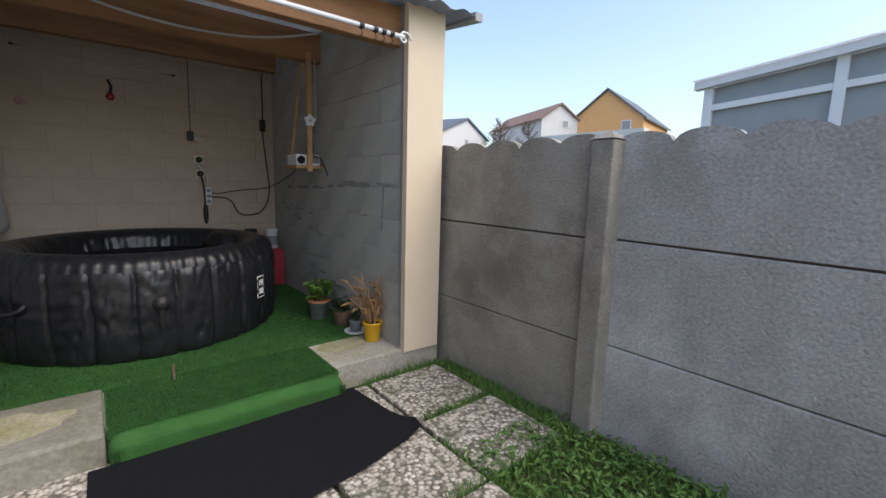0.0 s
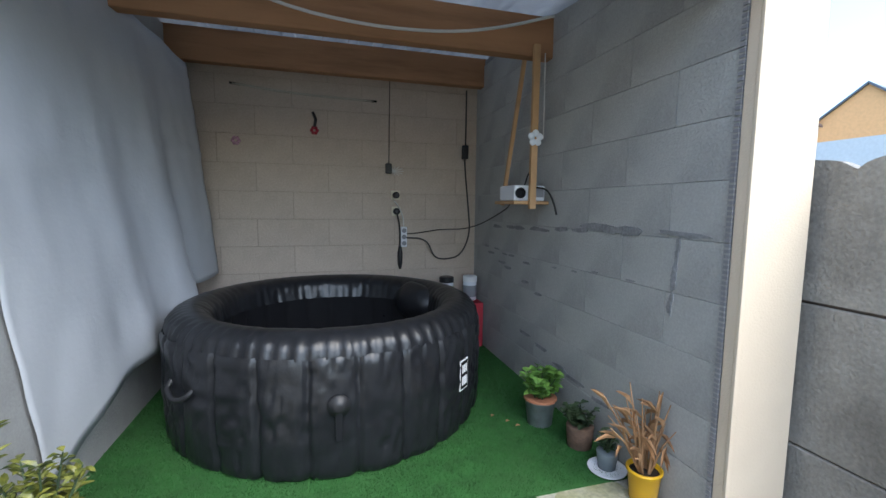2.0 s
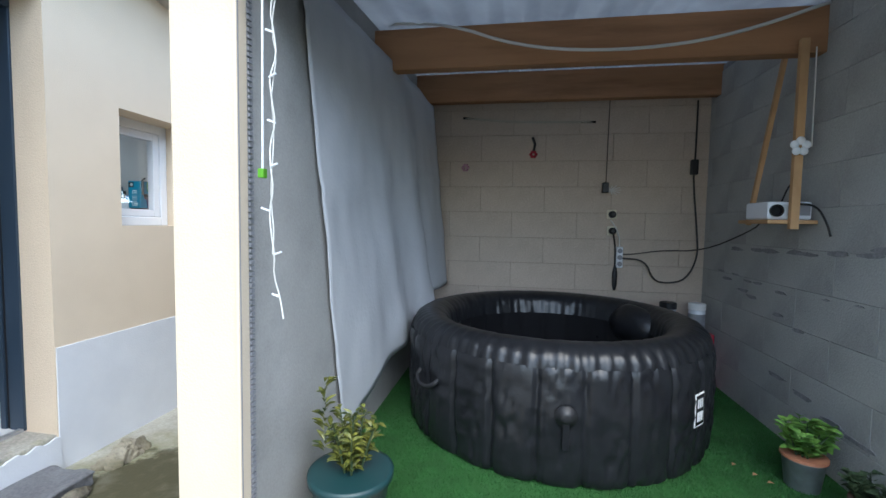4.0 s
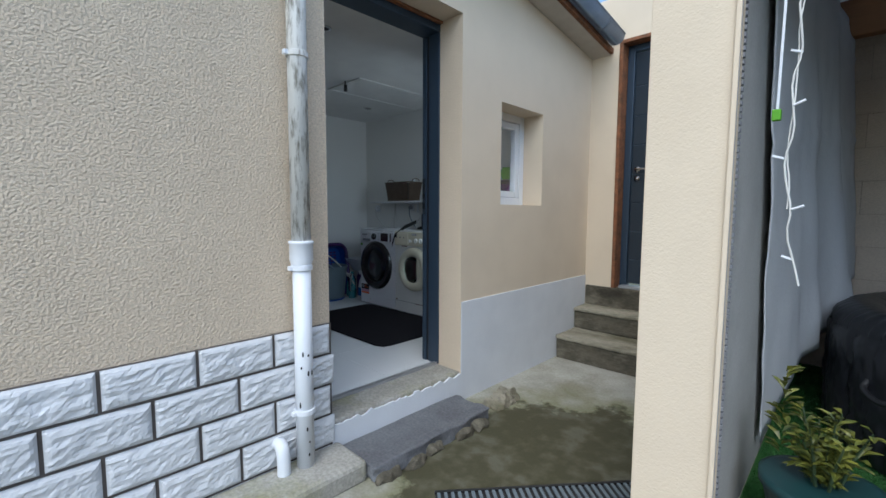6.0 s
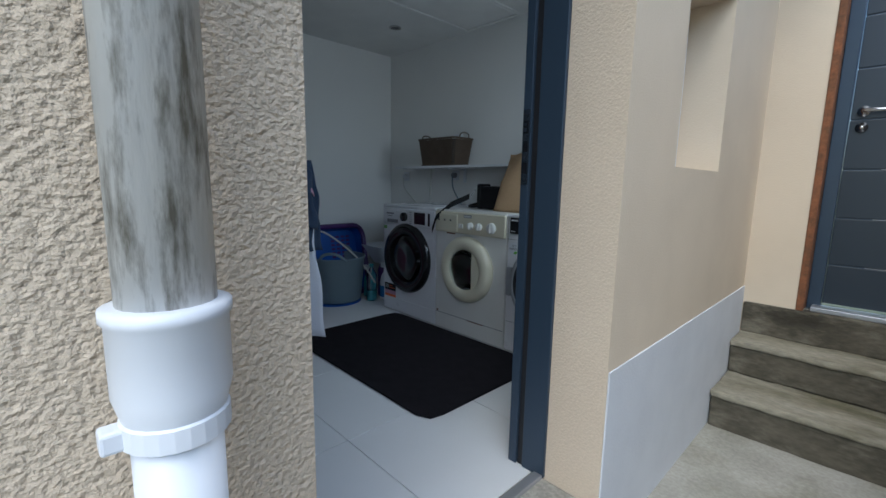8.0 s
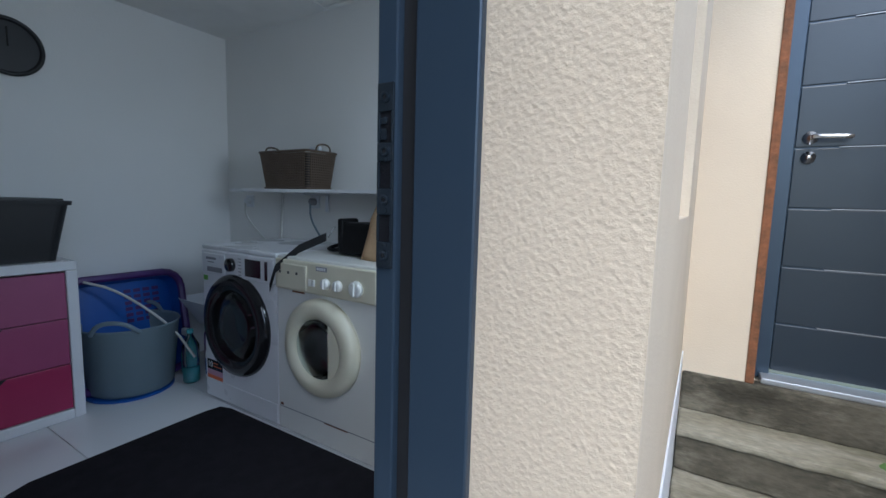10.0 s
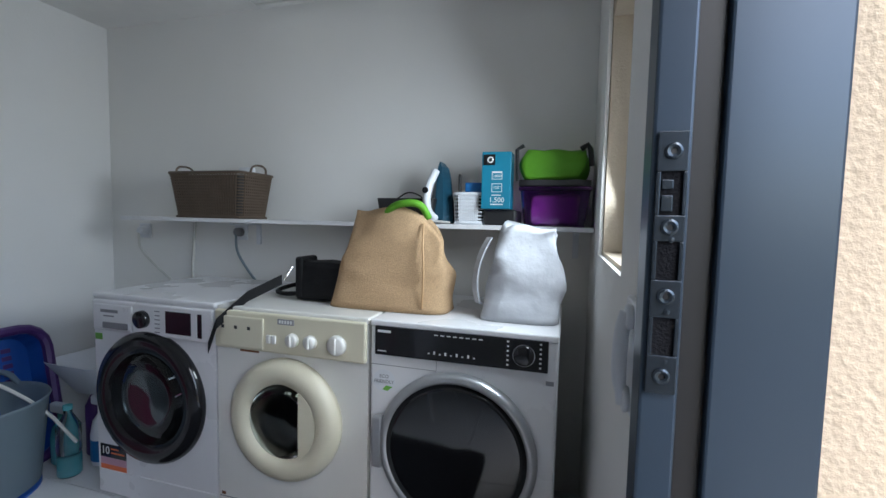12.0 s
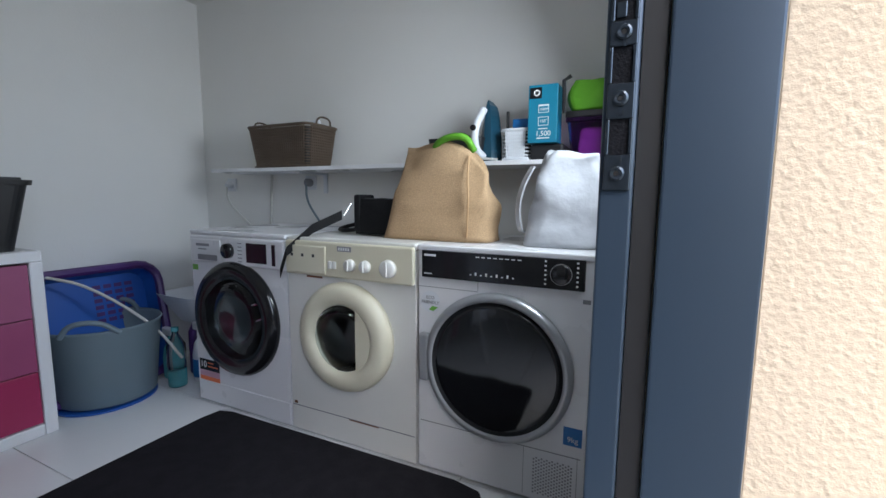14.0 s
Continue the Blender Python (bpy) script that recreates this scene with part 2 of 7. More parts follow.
WHITE = mat("white_paint", (0.82, 0.81, 0.79), 0.75, (0.78, 0.77, 0.75), 2, 0.5, 0.15, 120)
CEIL = mat("ceiling_paint", (0.78, 0.77, 0.75), 0.8, bump=0.1)
TILE = mat("glossy_floor_tile", (0.76, 0.77, 0.78), 0.14, (0.70, 0.71, 0.72), 3, 0.5, piece=0.02)
APPL = mat("white_enamel", (0.76, 0.76, 0.78), 0.28, (0.74, 0.74, 0.76), 3, 0.5)
APPL_C = mat("aged_white_enamel", (0.74, 0.73, 0.70), 0.35, (0.70, 0.69, 0.65), 4, 0.6)
IVORY = mat("yellowed_plastic", (0.68, 0.64, 0.50), 0.38, (0.64, 0.59, 0.45), 5, 0.6)
BLK = mat("black_gloss_plastic", (0.012, 0.012, 0.014), 0.12)
BLKM = mat("black_matt_plastic", (0.016, 0.016, 0.018), 0.45)
LEATHER = mat("black_leather", (0.009, 0.009, 0.01), 0.5, (0.014, 0.014, 0.015), 25, 0.6, 0.5, 120, spec=0.15)
SILVER = mat("silver_plastic", (0.42, 0.43, 0.45), 0.35, metal=0.6)
CHROME = mat("brushed_chrome", (0.62, 0.62, 0.63), 0.18, metal=1.0)
STEEL = mat("drum_steel", (0.62, 0.62, 0.64), 0.33, metal=0.8, bump=0.8, bscale=90)
ALU = mat("anthracite_aluminium", (0.035, 0.055, 0.085), 0.3, (0.045, 0.065, 0.095), 2, 0.5, metal=0.25)
DOOR = mat("anthracite_door_skin", (0.018, 0.027, 0.04), 0.3, (0.015, 0.023, 0.034), 2, 0.5, 0.1, 200)
RUST = mat("rusty_timber_edge", (0.22, 0.085, 0.035), 0.85, (0.10, 0.05, 0.025), 18, 0.9, 0.9, 70)
STRIKE = mat("strike_plate_steel", (0.05, 0.065, 0.085), 0.25, metal=0.7)
ZINC = mat("zinc_gutter", (0.34, 0.37, 0.41), 0.4, (0.26, 0.28, 0.31), 8, 0.7, metal=0.7)
SOFFIT = mat("aged_soffit_paint", (0.52, 0.48, 0.43), 0.85, (0.42, 0.38, 0.33), 6, 0.7, 0.4)
PVC = mat("white_pvc", (0.74, 0.76, 0.8), 0.4, (0.68, 0.7, 0.74), 8, 0.6)
PEEL = mat("peeling_painted_iron", (0.68, 0.68, 0.67), 0.65, (0.60, 0.57, 0.5), 9, 0.7, 0.7, 50, grain=0.06, third=(0.09, 0.075, 0.04), tscale=55, tamount=0.8, stretch=(1, 1, 0.2))
SHEET = mat("white_tarpaulin", (0.50, 0.51, 0.535), 0.75, (0.45, 0.46, 0.485), 4, 0.6, 0.3, 50)
YELLOW = mat("yellow_glazed_pot", (0.72, 0.42, 0.015), 0.3)
GALV = mat("galvanised_pot", (0.22, 0.25, 0.255), 0.45, (0.13, 0.15, 0.155), 20, 0.7, metal=0.6)
TERRA = mat("terracotta", (0.4, 0.17, 0.09), 0.75)
WICKPOT = mat("brown_bark_pot", (0.16, 0.10, 0.07), 0.85, (0.08, 0.05, 0.035), 30, 0.8, 0.9, 70)
GREYPOT = mat("grey_pot", (0.15, 0.18, 0.2), 0.6)
TEALPOT = mat("dark_teal_planter", (0.014, 0.045, 0.048), 0.4)
EARTH = mat("potting_soil", (0.035, 0.025, 0.018), 0.95, bump=1.0)
LEAF = mat("leaf_green", (0.10, 0.22, 0.04), 0.5, (0.19, 0.32, 0.06), 20, 0.8)
LEAF_D = mat("leaf_dark", (0.03, 0.055, 0.025), 0.5, (0.055, 0.08, 0.035), 20, 0.8)
LEAF_Y = mat("variegated_leaf", (0.19, 0.19, 0.03), 0.4, (0.014, 0.036, 0.01), 30, 1.0)
STRAW = mat("dry_straw", (0.36, 0.21, 0.10), 0.8, (0.2, 0.11, 0.055), 20, 0.8)
BURLAP = mat("burlap", (0.50, 0.335, 0.19), 0.92, (0.44, 0.29, 0.16), 5, 0.6, 0.9, 320)
COTTON = mat("white_cotton_bag", (0.46, 0.47, 0.50), 0.85, (0.40, 0.41, 0.44), 5, 0.6, 0.9, 26, grain=0.05)
LIME = mat("lime_green_fabric", (0.11, 0.33, 0.012), 0.7, (0.08, 0.27, 0.01), 8, 0.6, 0.4, 200)
WICKER = mat("brown_woven_plastic", (0.12, 0.085, 0.06), 0.6, (0.085, 0.06, 0.042), 15, 0.7)
BLUEBOX = mat("teal_printed_card", (0.01, 0.19, 0.30), 0.5)
IRONB = mat("dark_teal_plastic", (0.012, 0.06, 0.10), 0.3)
GREYTUB = mat("grey_blue_flexible_plastic", (0.165, 0.215, 0.25), 0.5, (0.15, 0.2, 0.235), 5, 0.6)
BLUEP = mat("blue_basket_plastic", (0.02, 0.10, 0.42), 0.35)
VIOLETP = mat("violet_basket_plastic", (0.07, 0.025, 0.15), 0.35)
PINK_A = mat("mauve_drawer_front", (0.34, 0.09, 0.19), 0.4)
PINK_B = mat("raspberry_drawer_front", (0.34, 0.07, 0.17), 0.4)
PINK_C = mat("crimson_drawer_front", (0.36, 0.025, 0.10), 0.4)
DENIM = mat("dark_denim", (0.022, 0.04, 0.085), 0.9, (0.05, 0.075, 0.12), 8, 0.8, 0.5, 250)
SHIRT = mat("white_shirt_cotton", (0.66, 0.68, 0.74), 0.85, (0.6, 0.62, 0.69), 4, 0.6, 0.25, 120)
PINKCLOTH = mat("pink_cloth", (0.55, 0.33, 0.42), 0.9)
LIQUID = mat("turquoise_liquid", (0.14, 0.48, 0.52), 0.15)
PURPLE = glass("purple_translucent_plastic", (0.42, 0.12, 0.62), 0.12)
CLEAR = glass("clear_plastic", (0.86, 0.96, 0.98))
PANE = glass("window_glass")
DARKGLASS = mat("smoked_door_glass", (0.008, 0.009, 0.011), 0.05, spec=0.7)
RED = mat("red_card", (0.42, 0.03, 0.05), 0.5)
ORANGE = mat("orange_print", (0.75, 0.16, 0.05), 0.5)
BLUEST = mat("blue_sticker", (0.02, 0.16, 0.45), 0.4)
GREENST = mat("green_print", (0.16, 0.42, 0.06), 0.5)
PRINT = mat("white_print", (0.8, 0.8, 0.8), 0.6)
GREYPRINT = mat("grey_print", (0.25, 0.25, 0.27), 0.6)
CABLE = mat("black_cable", (0.012, 0.012, 0.012), 0.5)
WCABLE = mat("white_cable", (0.62, 0.61, 0.58), 0.5)
# orange render with the warm light of a low sun mixed into its colour
GABLE_SUN = mat("sun_warmed_orange_render", (0.75, 0.42, 0.19), 0.9)
GABLE_W = mat("white_house_render", (0.66, 0.66, 0.67), 0.9)
SLATE = mat("slate_roof", (0.11, 0.13, 0.16), 0.6, (0.09, 0.105, 0.13), 3, 0.7)
REDROOF = mat("brown_tile_roof", (0.24, 0.155, 0.125), 0.8)
BARK = mat("bare_branch", (0.12, 0.09, 0.07), 0.9)
GREYGLASS = mat("veranda_glass", (0.3, 0.33, 0.36), 0.35)
GROUND = mat("distant_ground", (0.10, 0.11, 0.06), 0.95, (0.14, 0.13, 0.09), 0.4, 0.8)
FROST = mat("dark_dial", (0.035, 0.035, 0.038), 0.5)

# ---- mesh helpers ----
ORG = {}


def thing(name, loc, label, category, group=""):
    ob = new(name)
    ob.empty_display_size = 0.05
    ob.location = loc
    ORG[ob] = Vector(loc)
    return tagged(ob, label, category, group)


def part(name, bm, material, parent, label="", smooth=False):
    me = bpy.data.meshes.new(name)
    o = ORG.get(parent, Vector((0, 0, 0)))
    bmesh.ops.translate(bm, verts=bm.verts, vec=-o)
    if smooth:
        for f in bm.faces:
            f.smooth = True
    bm.to_mesh(me)
    bm.free()
    me.materials.append(material)
    ob = new(name, me)
    ob.parent = parent
    ORG[ob] = o
    return tagged(ob, label)


def solid(name, bm, material, label, category, kind="", smooth=False, group=""):
    me = bpy.data.meshes.new(name)
    c = Vector((0, 0, 0))
    if kind != "structure":
        xs = [v.co for v in bm.verts]
        c = Vector(((min(v.x for v in xs) + max(v.x for v in xs)) / 2, (min(v.y for v in xs) + max(v.y for v in xs)) / 2, min(v.z for v in xs)))
        bmesh.ops.translate(bm, verts=bm.verts, vec=-c)
    if smooth:
        for f in bm.faces:
            f.smooth = True
    bm.to_mesh(me)
    bm.free()
    me.materials.append(material)
    ob = new(name, me)
    ob.location = c
    ORG[ob] = c
    return tagged(ob, label, category, group, kind)


def box(lo, hi, bevel=0.0, seg=2, bm=None):
    bm = bm or bmesh.new()
    x0, y0, z0 = lo
    x1, y1, z1 = hi
    m = Matrix.Translation(((x0 + x1) / 2, (y0 + y1) / 2, (z0 + z1) / 2)) @ Matrix.Diagonal((abs(x1 - x0), abs(y1 - y0), abs(z1 - z0), 1))
    r = bmesh.ops.create_cube(bm, size=1, matrix=m)
    if bevel:
        es = list({e for v in r["verts"] for e in v.link_edges})
        bmesh.ops.bevel(bm, geom=es, offset=bevel, segments=seg, affect="EDGES", profile=0.5)
    return bm


def boxes(*bs, bevel=0.0):
    bm = bmesh.new()
    for lo, hi in bs:
        box(lo, hi, bevel, 2, bm)
    return bm


def prism(points, axis, a, b, bm=None):
    """A flat outline pushed from a to b along an axis; the outline is given in the two other axes."""
    bm = bm or bmesh.new()

    def at(p, v):
        return {"x": (v, p[0], p[1]), "y": (p[0], v, p[1]), "z": (p[0], p[1], v)}[axis]
    lo = [bm.verts.new(at(p, a)) for p in points]
    hi = [bm.verts.new(at(p, b)) for p in points]
    bm.faces.new(lo)
    bm.faces.new(hi)
    n = len(points)
    for i in range(n):
        bm.faces.new((lo[i], lo[(i + 1) % n], hi[(i + 1) % n], hi[i]))
    bmesh.ops.recalc_face_normals(bm, faces=bm.faces)
    return bm


def lathe(profile, seg=32, matrix=None, bm=None, wave=None):
    """profile: (radius, height) pairs, turned round z."""
    bm = bm or bmesh.new()
    rings = []
    for k, (r, z) in enumerate(profile):
        ring = []
        for i in range(seg):
            a = math.tau * i / seg
            rr = r + (wave(a, k) if wave else 0)
            ring.append(bm.verts.new((rr * math.cos(a), rr * math.sin(a), z)))
        rings.append(ring)
    new_verts = [v for r in rings for v in r]
    for a, b in zip(rings, rings[1:]):
        for i in range(seg):
            bm.faces.new((a[i], a[(i + 1) % seg], b[(i + 1) % seg], b[i]))
    if profile[0][0] > 1e-5:
        bm.faces.new(list(reversed(rings[0])))
    if profile[-1][0] > 1e-5:
        bm.faces.new(rings[-1])
    if matrix is not None:
        bmesh.ops.transform(bm, matrix=matrix, verts=new_verts)
    bmesh.ops.recalc_face_normals(bm, faces=list({f for v in new_verts for f in v.link_faces}))
    return bm


def tube(points, radius, seg=8, bm=None, smoothing=0):
    pts = [Vector(p) for p in points]
    for _ in range(smoothing):
        out = [pts[0]]
        for a, b in zip(pts, pts[1:]):
            out += [a * 0.75 + b * 0.25, a * 0.25 + b * 0.75]
        pts = out + [pts[-1]]
    bm = bm or bmesh.new()
    rings = []
    side = None
    for i, p in enumerate(pts):
        d = (pts[min(i + 1, len(pts) - 1)] - pts[max(i - 1, 0)]).normalized()
        if side is None:
            side = d.orthogonal().normalized()
        side = (side - d * side.dot(d))
        side = side.normalized() if side.length > 1e-6 else d.orthogonal().normalized()
        up = d.cross(side)
        r = radius[min(i, len(radius) - 1)] if isinstance(radius, (list, tuple)) else radius
        rings.append([bm.verts.new(p + r * (side * math.cos(math.tau * k / seg) + up * math.sin(math.tau * k / seg))) for k in range(seg)])
    for a, b in zip(rings, rings[1:]):
        for k in range(seg):
            bm.faces.new((a[k], a[(k + 1) % seg], b[(k + 1) % seg], b[k]))
    bm.faces.new(list(reversed(rings[0])))
    bm.faces.new(rings[-1])
    return bm


def sheet(fn, nu, nv, thick=0.003, bm=None):
    """A cloth: fn(u, v) gives a place; thickened along its normals."""
    bm = bm or bmesh.new()
    g = [[bm.verts.new(fn(i / nu, j / nv)) for j in range(nv + 1)] for i in range(nu + 1)]
    fs = [bm.faces.new((g[i][j], g[i + 1][j], g[i + 1][j + 1], g[i][j + 1])) for i in range(nu) for j in range(nv)]
    bm.normal_update()
    bmesh.ops.solidify(bm, geom=fs, thickness=thick)
    return bm


def facing(x, y, z, towards="-y"):
    """Turns a lathe's axis to look along -y, +y, +x or -x at a place."""
    rz = {"-y": 0, "+x": 90, "+y": 180, "-x": -90}[towards]
    return pose(x, y, z, 0, 0, rz) @ pose(0, 0, 0, 90)


def words(text, size, m, depth=0.0006):
    cu = bpy.data.curves.new("words", "FONT")
    cu.body, cu.size, cu.extrude, cu.align_x, cu.align_y = text, size, depth, "CENTER", "CENTER"
    ob = bpy.data.objects.new("words", cu)
    scene.collection.objects.link(ob)
    bpy.context.view_layer.update()
    me = bpy.data.meshes.new_from_object(ob.evaluated_get(bpy.context.evaluated_depsgraph_get()))
    bm = bmesh.new()
    bm.from_mesh(me)
    bmesh.ops.transform(bm, matrix=m, verts=bm.verts)
    bpy.data.objects.remove(ob)
    bpy.data.meshes.remove(me)
    return bm


def blades(name, spots, height, width, material, label, category):
    """A field of thin blades as one mesh of stuff."""
    rng = np.random.default_rng(3)
    n = len(spots)
    a = rng.uniform(0, math.tau, n)
    h = rng.uniform(0.6, 1.2, n) * height
    lean = rng.normal(0, 0.45, (n, 2)) * h[:, None]
    dx, dy = np.cos(a) * width / 2, np.sin(a) * width / 2
    p = np.asarray(spots)
    v = np.empty((n * 3, 3))
    v[0::3] = p + np.stack([dx, dy, 0 * a], 1)
    v[1::3] = p - np.stack([dx, dy, 0 * a], 1)
    v[2::3] = p + np.stack([lean[:, 0], lean[:, 1], h], 1)
    me = bpy.data.meshes.new(name)
    me.from_pydata(v.tolist(), [], np.arange(n * 3).reshape(n, 3).tolist())
    me.materials.append(material)
    return tagged(new(name, me), label, category, kind="stuff")


# ---- ground ----
solid("ground", box((-400, -400, -0.5), (400, 400, -0.12)), GROUND, "earth and scrub stretching to the horizon", "ground", "structure")
solid("courtyard_floor", box((-2.3, -3.5, -0.3), (-0.86, 4.7, -0.05)), COURT, "mossy stained concrete courtyard floor", "floor", "structure")
solid("yard_ground", boxes(((-0.86, -3.5, -0.3), (2.6, 2.14, 0.02))), SOIL, "dark mossy soil under the garden slabs", "ground", "structure")
# ---- shed ----
SL, SR, SF, SB, SZ = -0.655, 1.52, 2.13, 4.48, 0.17
solid("shed_floor", box((-0.86, 2.13, -0.1), (1.8, 4.7, SZ), 0.008), CONC_S, "pale concrete shed slab with a mossy edge", "floor", "structure")


def block_wall(name, lo, hi, axis, face, sign, z0, z1, a0, a1, material, joint, label):
    """A block wall: a mortar core and blocks standing 3 mm proud of the joints."""
    core = solid(name, box(lo, hi), joint, label, "wall", "structure")
    meshes = {}
    row = 0
    z = z0
    while z < z1 - 0.03:
        h = min(0.1985, z1 - z - 0.004)
        a = a0 - (0.25 if row % 2 else 0.0)
        while a < a1:
            s, e = max(a, a0) + 0.0008, min(a + 0.5, a1) - 0.0008
            if e - s > 0.03:
                key = (round(e - s, 3), round(h, 3))
                if key not in meshes:
                    w = e - s
                    bm = box((-w / 2, -0.02, 0), (w / 2, 0.003, h)) if axis == "x" else box((-0.02, -w / 2, 0), (0.003, w / 2, h))
                    if sign < 0:
                        bmesh.ops.scale(bm, vec=(1, -1, 1) if axis == "x" else (-1, 1, 1), verts=bm.verts)
                        bmesh.ops.reverse_faces(bm, faces=bm.faces)
                    es = [ed for ed in bm.edges if all((v.co.y if axis == "x" else v.co.x) * sign > 0.002 for v in ed.verts)]
                    bmesh.ops.bevel(bm, geom=es, offset=0.0015, segments=1, affect="EDGES")
                    me = bpy.data.meshes.new("block")
                    bm.to_mesh(me)
                    bm.free()
                    me.materials.append(material)
                    meshes[key] = me
                ob = new("block", meshes[key])
                ob.parent = core
                mid = (s + e) / 2
                off = random.uniform(-0.0006, 0.0006)
                ob.location = (mid, face + off, z + 0.002) if axis == "x" else (face + off, mid, z + 0.002)
            a += 0.5
        z += 0.2
        row += 1
    return core


block_wall("wall_shed_back", (-0.86, SB + 0.002, SZ), (1.78, 4.7, 2.455), "x", SB, -1, SZ, 2.42, SL, SR, BLOCK_B, JOINT_B, "beige concrete block back wall of the shed")
block_wall("wall_shed_right", (SR + 0.002, 2.15, SZ), (1.775, SB, 2.4), "y", SR, -1, SZ, 2.36, 2.16, SB, BLOCK_G, JOINT_G, "grey concrete block side wall with smeared mortar")
solid("wall_shed_left", box((-0.85, 2.156, SZ), (SL, SB, 2.4)), GREYREND, "smooth grey rendered side wall behind the tarpaulin", "wall", "structure")
# mortar smears on the side wall
rs = random.Random(31)


def smear(y0, y1, z0, z1, n, w, sy=3.6, sz=0.55):
    for k in range(n):
        u = (k + rs.uniform(0, 0.6)) / n
        y, z = y0 + (y1 - y0) * u, z0 + (z1 - z0) * u + rs.uniform(-0.01, 0.01)
        pts = []
        for j in range(9):
            a = math.tau * j / 9
            r = rs.uniform(0.6, 1.2)
            pts.append((y + w * r * math.cos(a) * sy, z + w * r * math.sin(a) * sz))
        solid("mortar_smear", prism(pts, "x", SR - 0.0045 - rs.uniform(0, 0.0025), SR - 0.0025), JOINT_D, "dark dried mortar smear on the blocks", "wall", "structure")


smear(2.3, 2.42, 1.195, 1.19, 2, 0.022)
smear(2.62, 2.9, 1.19, 1.18, 3, 0.032)
smear(2.75, 4.1, 1.17, 1.13, 8, 0.024)
smear(2.36, 2.385, 1.16, 0.88, 7, 0.016, 0.8, 1.9)
smear(3.5, 4.3, 0.93, 0.99, 5, 0.014)
smear(2.5, 3.4, 0.98, 0.95, 4, 0.008)
smear(3.3, 4.3, 0.75, 0.98, 5, 0.018)
smear(2.7, 3.6, 0.36, 0.5, 5, 0.022)
# rendered wall ends with a plastic corner bead
for nm, x0, x1, side in (("pillar_right", SR - 0.004, 1.785, SR), ("pillar_left", -0.865, SL + 0.004, SL)):
    solid(nm, box((x0, 2.115, SZ - 0.02), (x1, 2.155, 2.2), 0.004), SMOOTH, "smooth cream rendered wall end of the shed", "pillar", "structure")
    bm = bmesh.new()
    s = -1 if side == SR else 1
    for k in range(118):
        box((side - 0.001 if s > 0 else side - 0.007, 2.158, SZ + 0.02 + k * 0.017), (side + 0.007 if s > 0 else side + 0.001, 2.176, SZ + 0.030 + k * 0.017), 0, 2, bm)
    box((side - 0.006, 2.109, SZ), (side + 0.006, 2.113, 2.18), 0, 2, bm)
    solid("corner_bead", bm, GREYPRINT, "perforated plastic corner bead along the wall end", "trim", "structure")
    solid("bead_edge", box((side - 0.007, 2.104, SZ), (side + 0.005, 2.1145, 2.18), 0.002), SMOOTH, "thin cream edge strip of the render", "trim", "structure")
solid("wall_shed_left_outer", box((-0.866, 2.156, -0.05), (-0.852, 4.58, 2.4)), SMOOTH, "cream rendered outer face of the shed", "wall", "structure")
solid("shed_slab_edge", box((0.055, 1.985, -0.02), (1.06, 2.128, SZ + 0.002), 0.055, 5), TURF, "green turf rolled over the slab edge", "floor", "structure")
solid("shed_kerb_left", box((-0.86, 2.03, -0.02), (0.05, 2.5, SZ + 0.025), 0.015), CONC_Y, "worn mossy concrete kerb in front of the shed", "kerb", "structure")
solid("turf_main", boxes(((SL + 0.004, 2.502, SZ), (SR - 0.004, SB - 0.005, SZ + 0.008)), ((0.055, 2.06, SZ - 0.02), (1.055, 2.501, SZ + 0.006))), TURF, "green artificial turf with a seam", "turf", "structure")
rng = np.random.default_rng(5)
spots = []
for x0, x1, y0, y1, n in ((SL + 0.01, SR - 0.01, 2.51, SB - 0.01, 90000), (0.06, 1.05, 2.04, 2.5, 26000)):
    spots.append(np.stack([rng.uniform(x0, x1, n), rng.uniform(y0, y1, n), np.full(n, SZ + 0.007)], 1))
front = np.stack([rng.uniform(0.06, 1.06, 11000), np.full(11000, 1.99), rng.uniform(0.05, SZ - 0.05, 11000)], 1)
spots.append(front)
blades("turf_pile", np.concatenate(spots), 0.013, 0.004, TURF, "short green pile of the artificial turf", "turf")
for (x, y, dx, dy) in ((0.33, 2.42, 0.02, 0.22), (-0.36, 2.42, 0.012, 0.15)):
    solid("turf_seam", prism([(x, y), (x + 0.012, y), (x + dx + 0.012, y + dy), (x + dx, y + dy)], "z", SZ + 0.009, SZ + 0.0175), WICKPOT, "dark open seam in the turf", "seam", "structure")

# roof: three joists under corrugated sheet
RS = (2.42 - 2.185) / (4.36 - 2.13)


def roof_z(y):
    return 2.185 + RS * (y - 2.13)


for y, zb in ((2.19, 1.975), (3.3, 2.09), (4.33, 2.2)):
    bm = box((SL - 0.05, y, zb), (SR + 0.1, y + 0.075, roof_z(y) - 0.004), 0.006)
    solid("roof_joist", bm, WOOD, "knotty orange-brown timber joist under the shed roof", "beam", "structure")
bm = bmesh.new()
nx = 260
prev = None
for i in range(nx + 1):
    x = -0.95 + 2.9 * i / nx
    dz = 0.024 * (0.5 + 0.5 * math.sin(math.tau * x / 0.177))
    row = [bm.verts.new((x, y, roof_z(y) + 0.002 + dz)) for y in (1.98, 3.0, 4.75)]
    if prev:
        for k in range(2):
            bm.faces.new((prev[k], row[k], row[k + 1], prev[k + 1]))
    prev = row
bmesh.ops.solidify(bm, geom=list(bm.faces), thickness=-0.006)
solid("shed_roof", bm, FIBRO, "grey corrugated fibre-cement roof sheet", "roof", "structure", smooth=True)
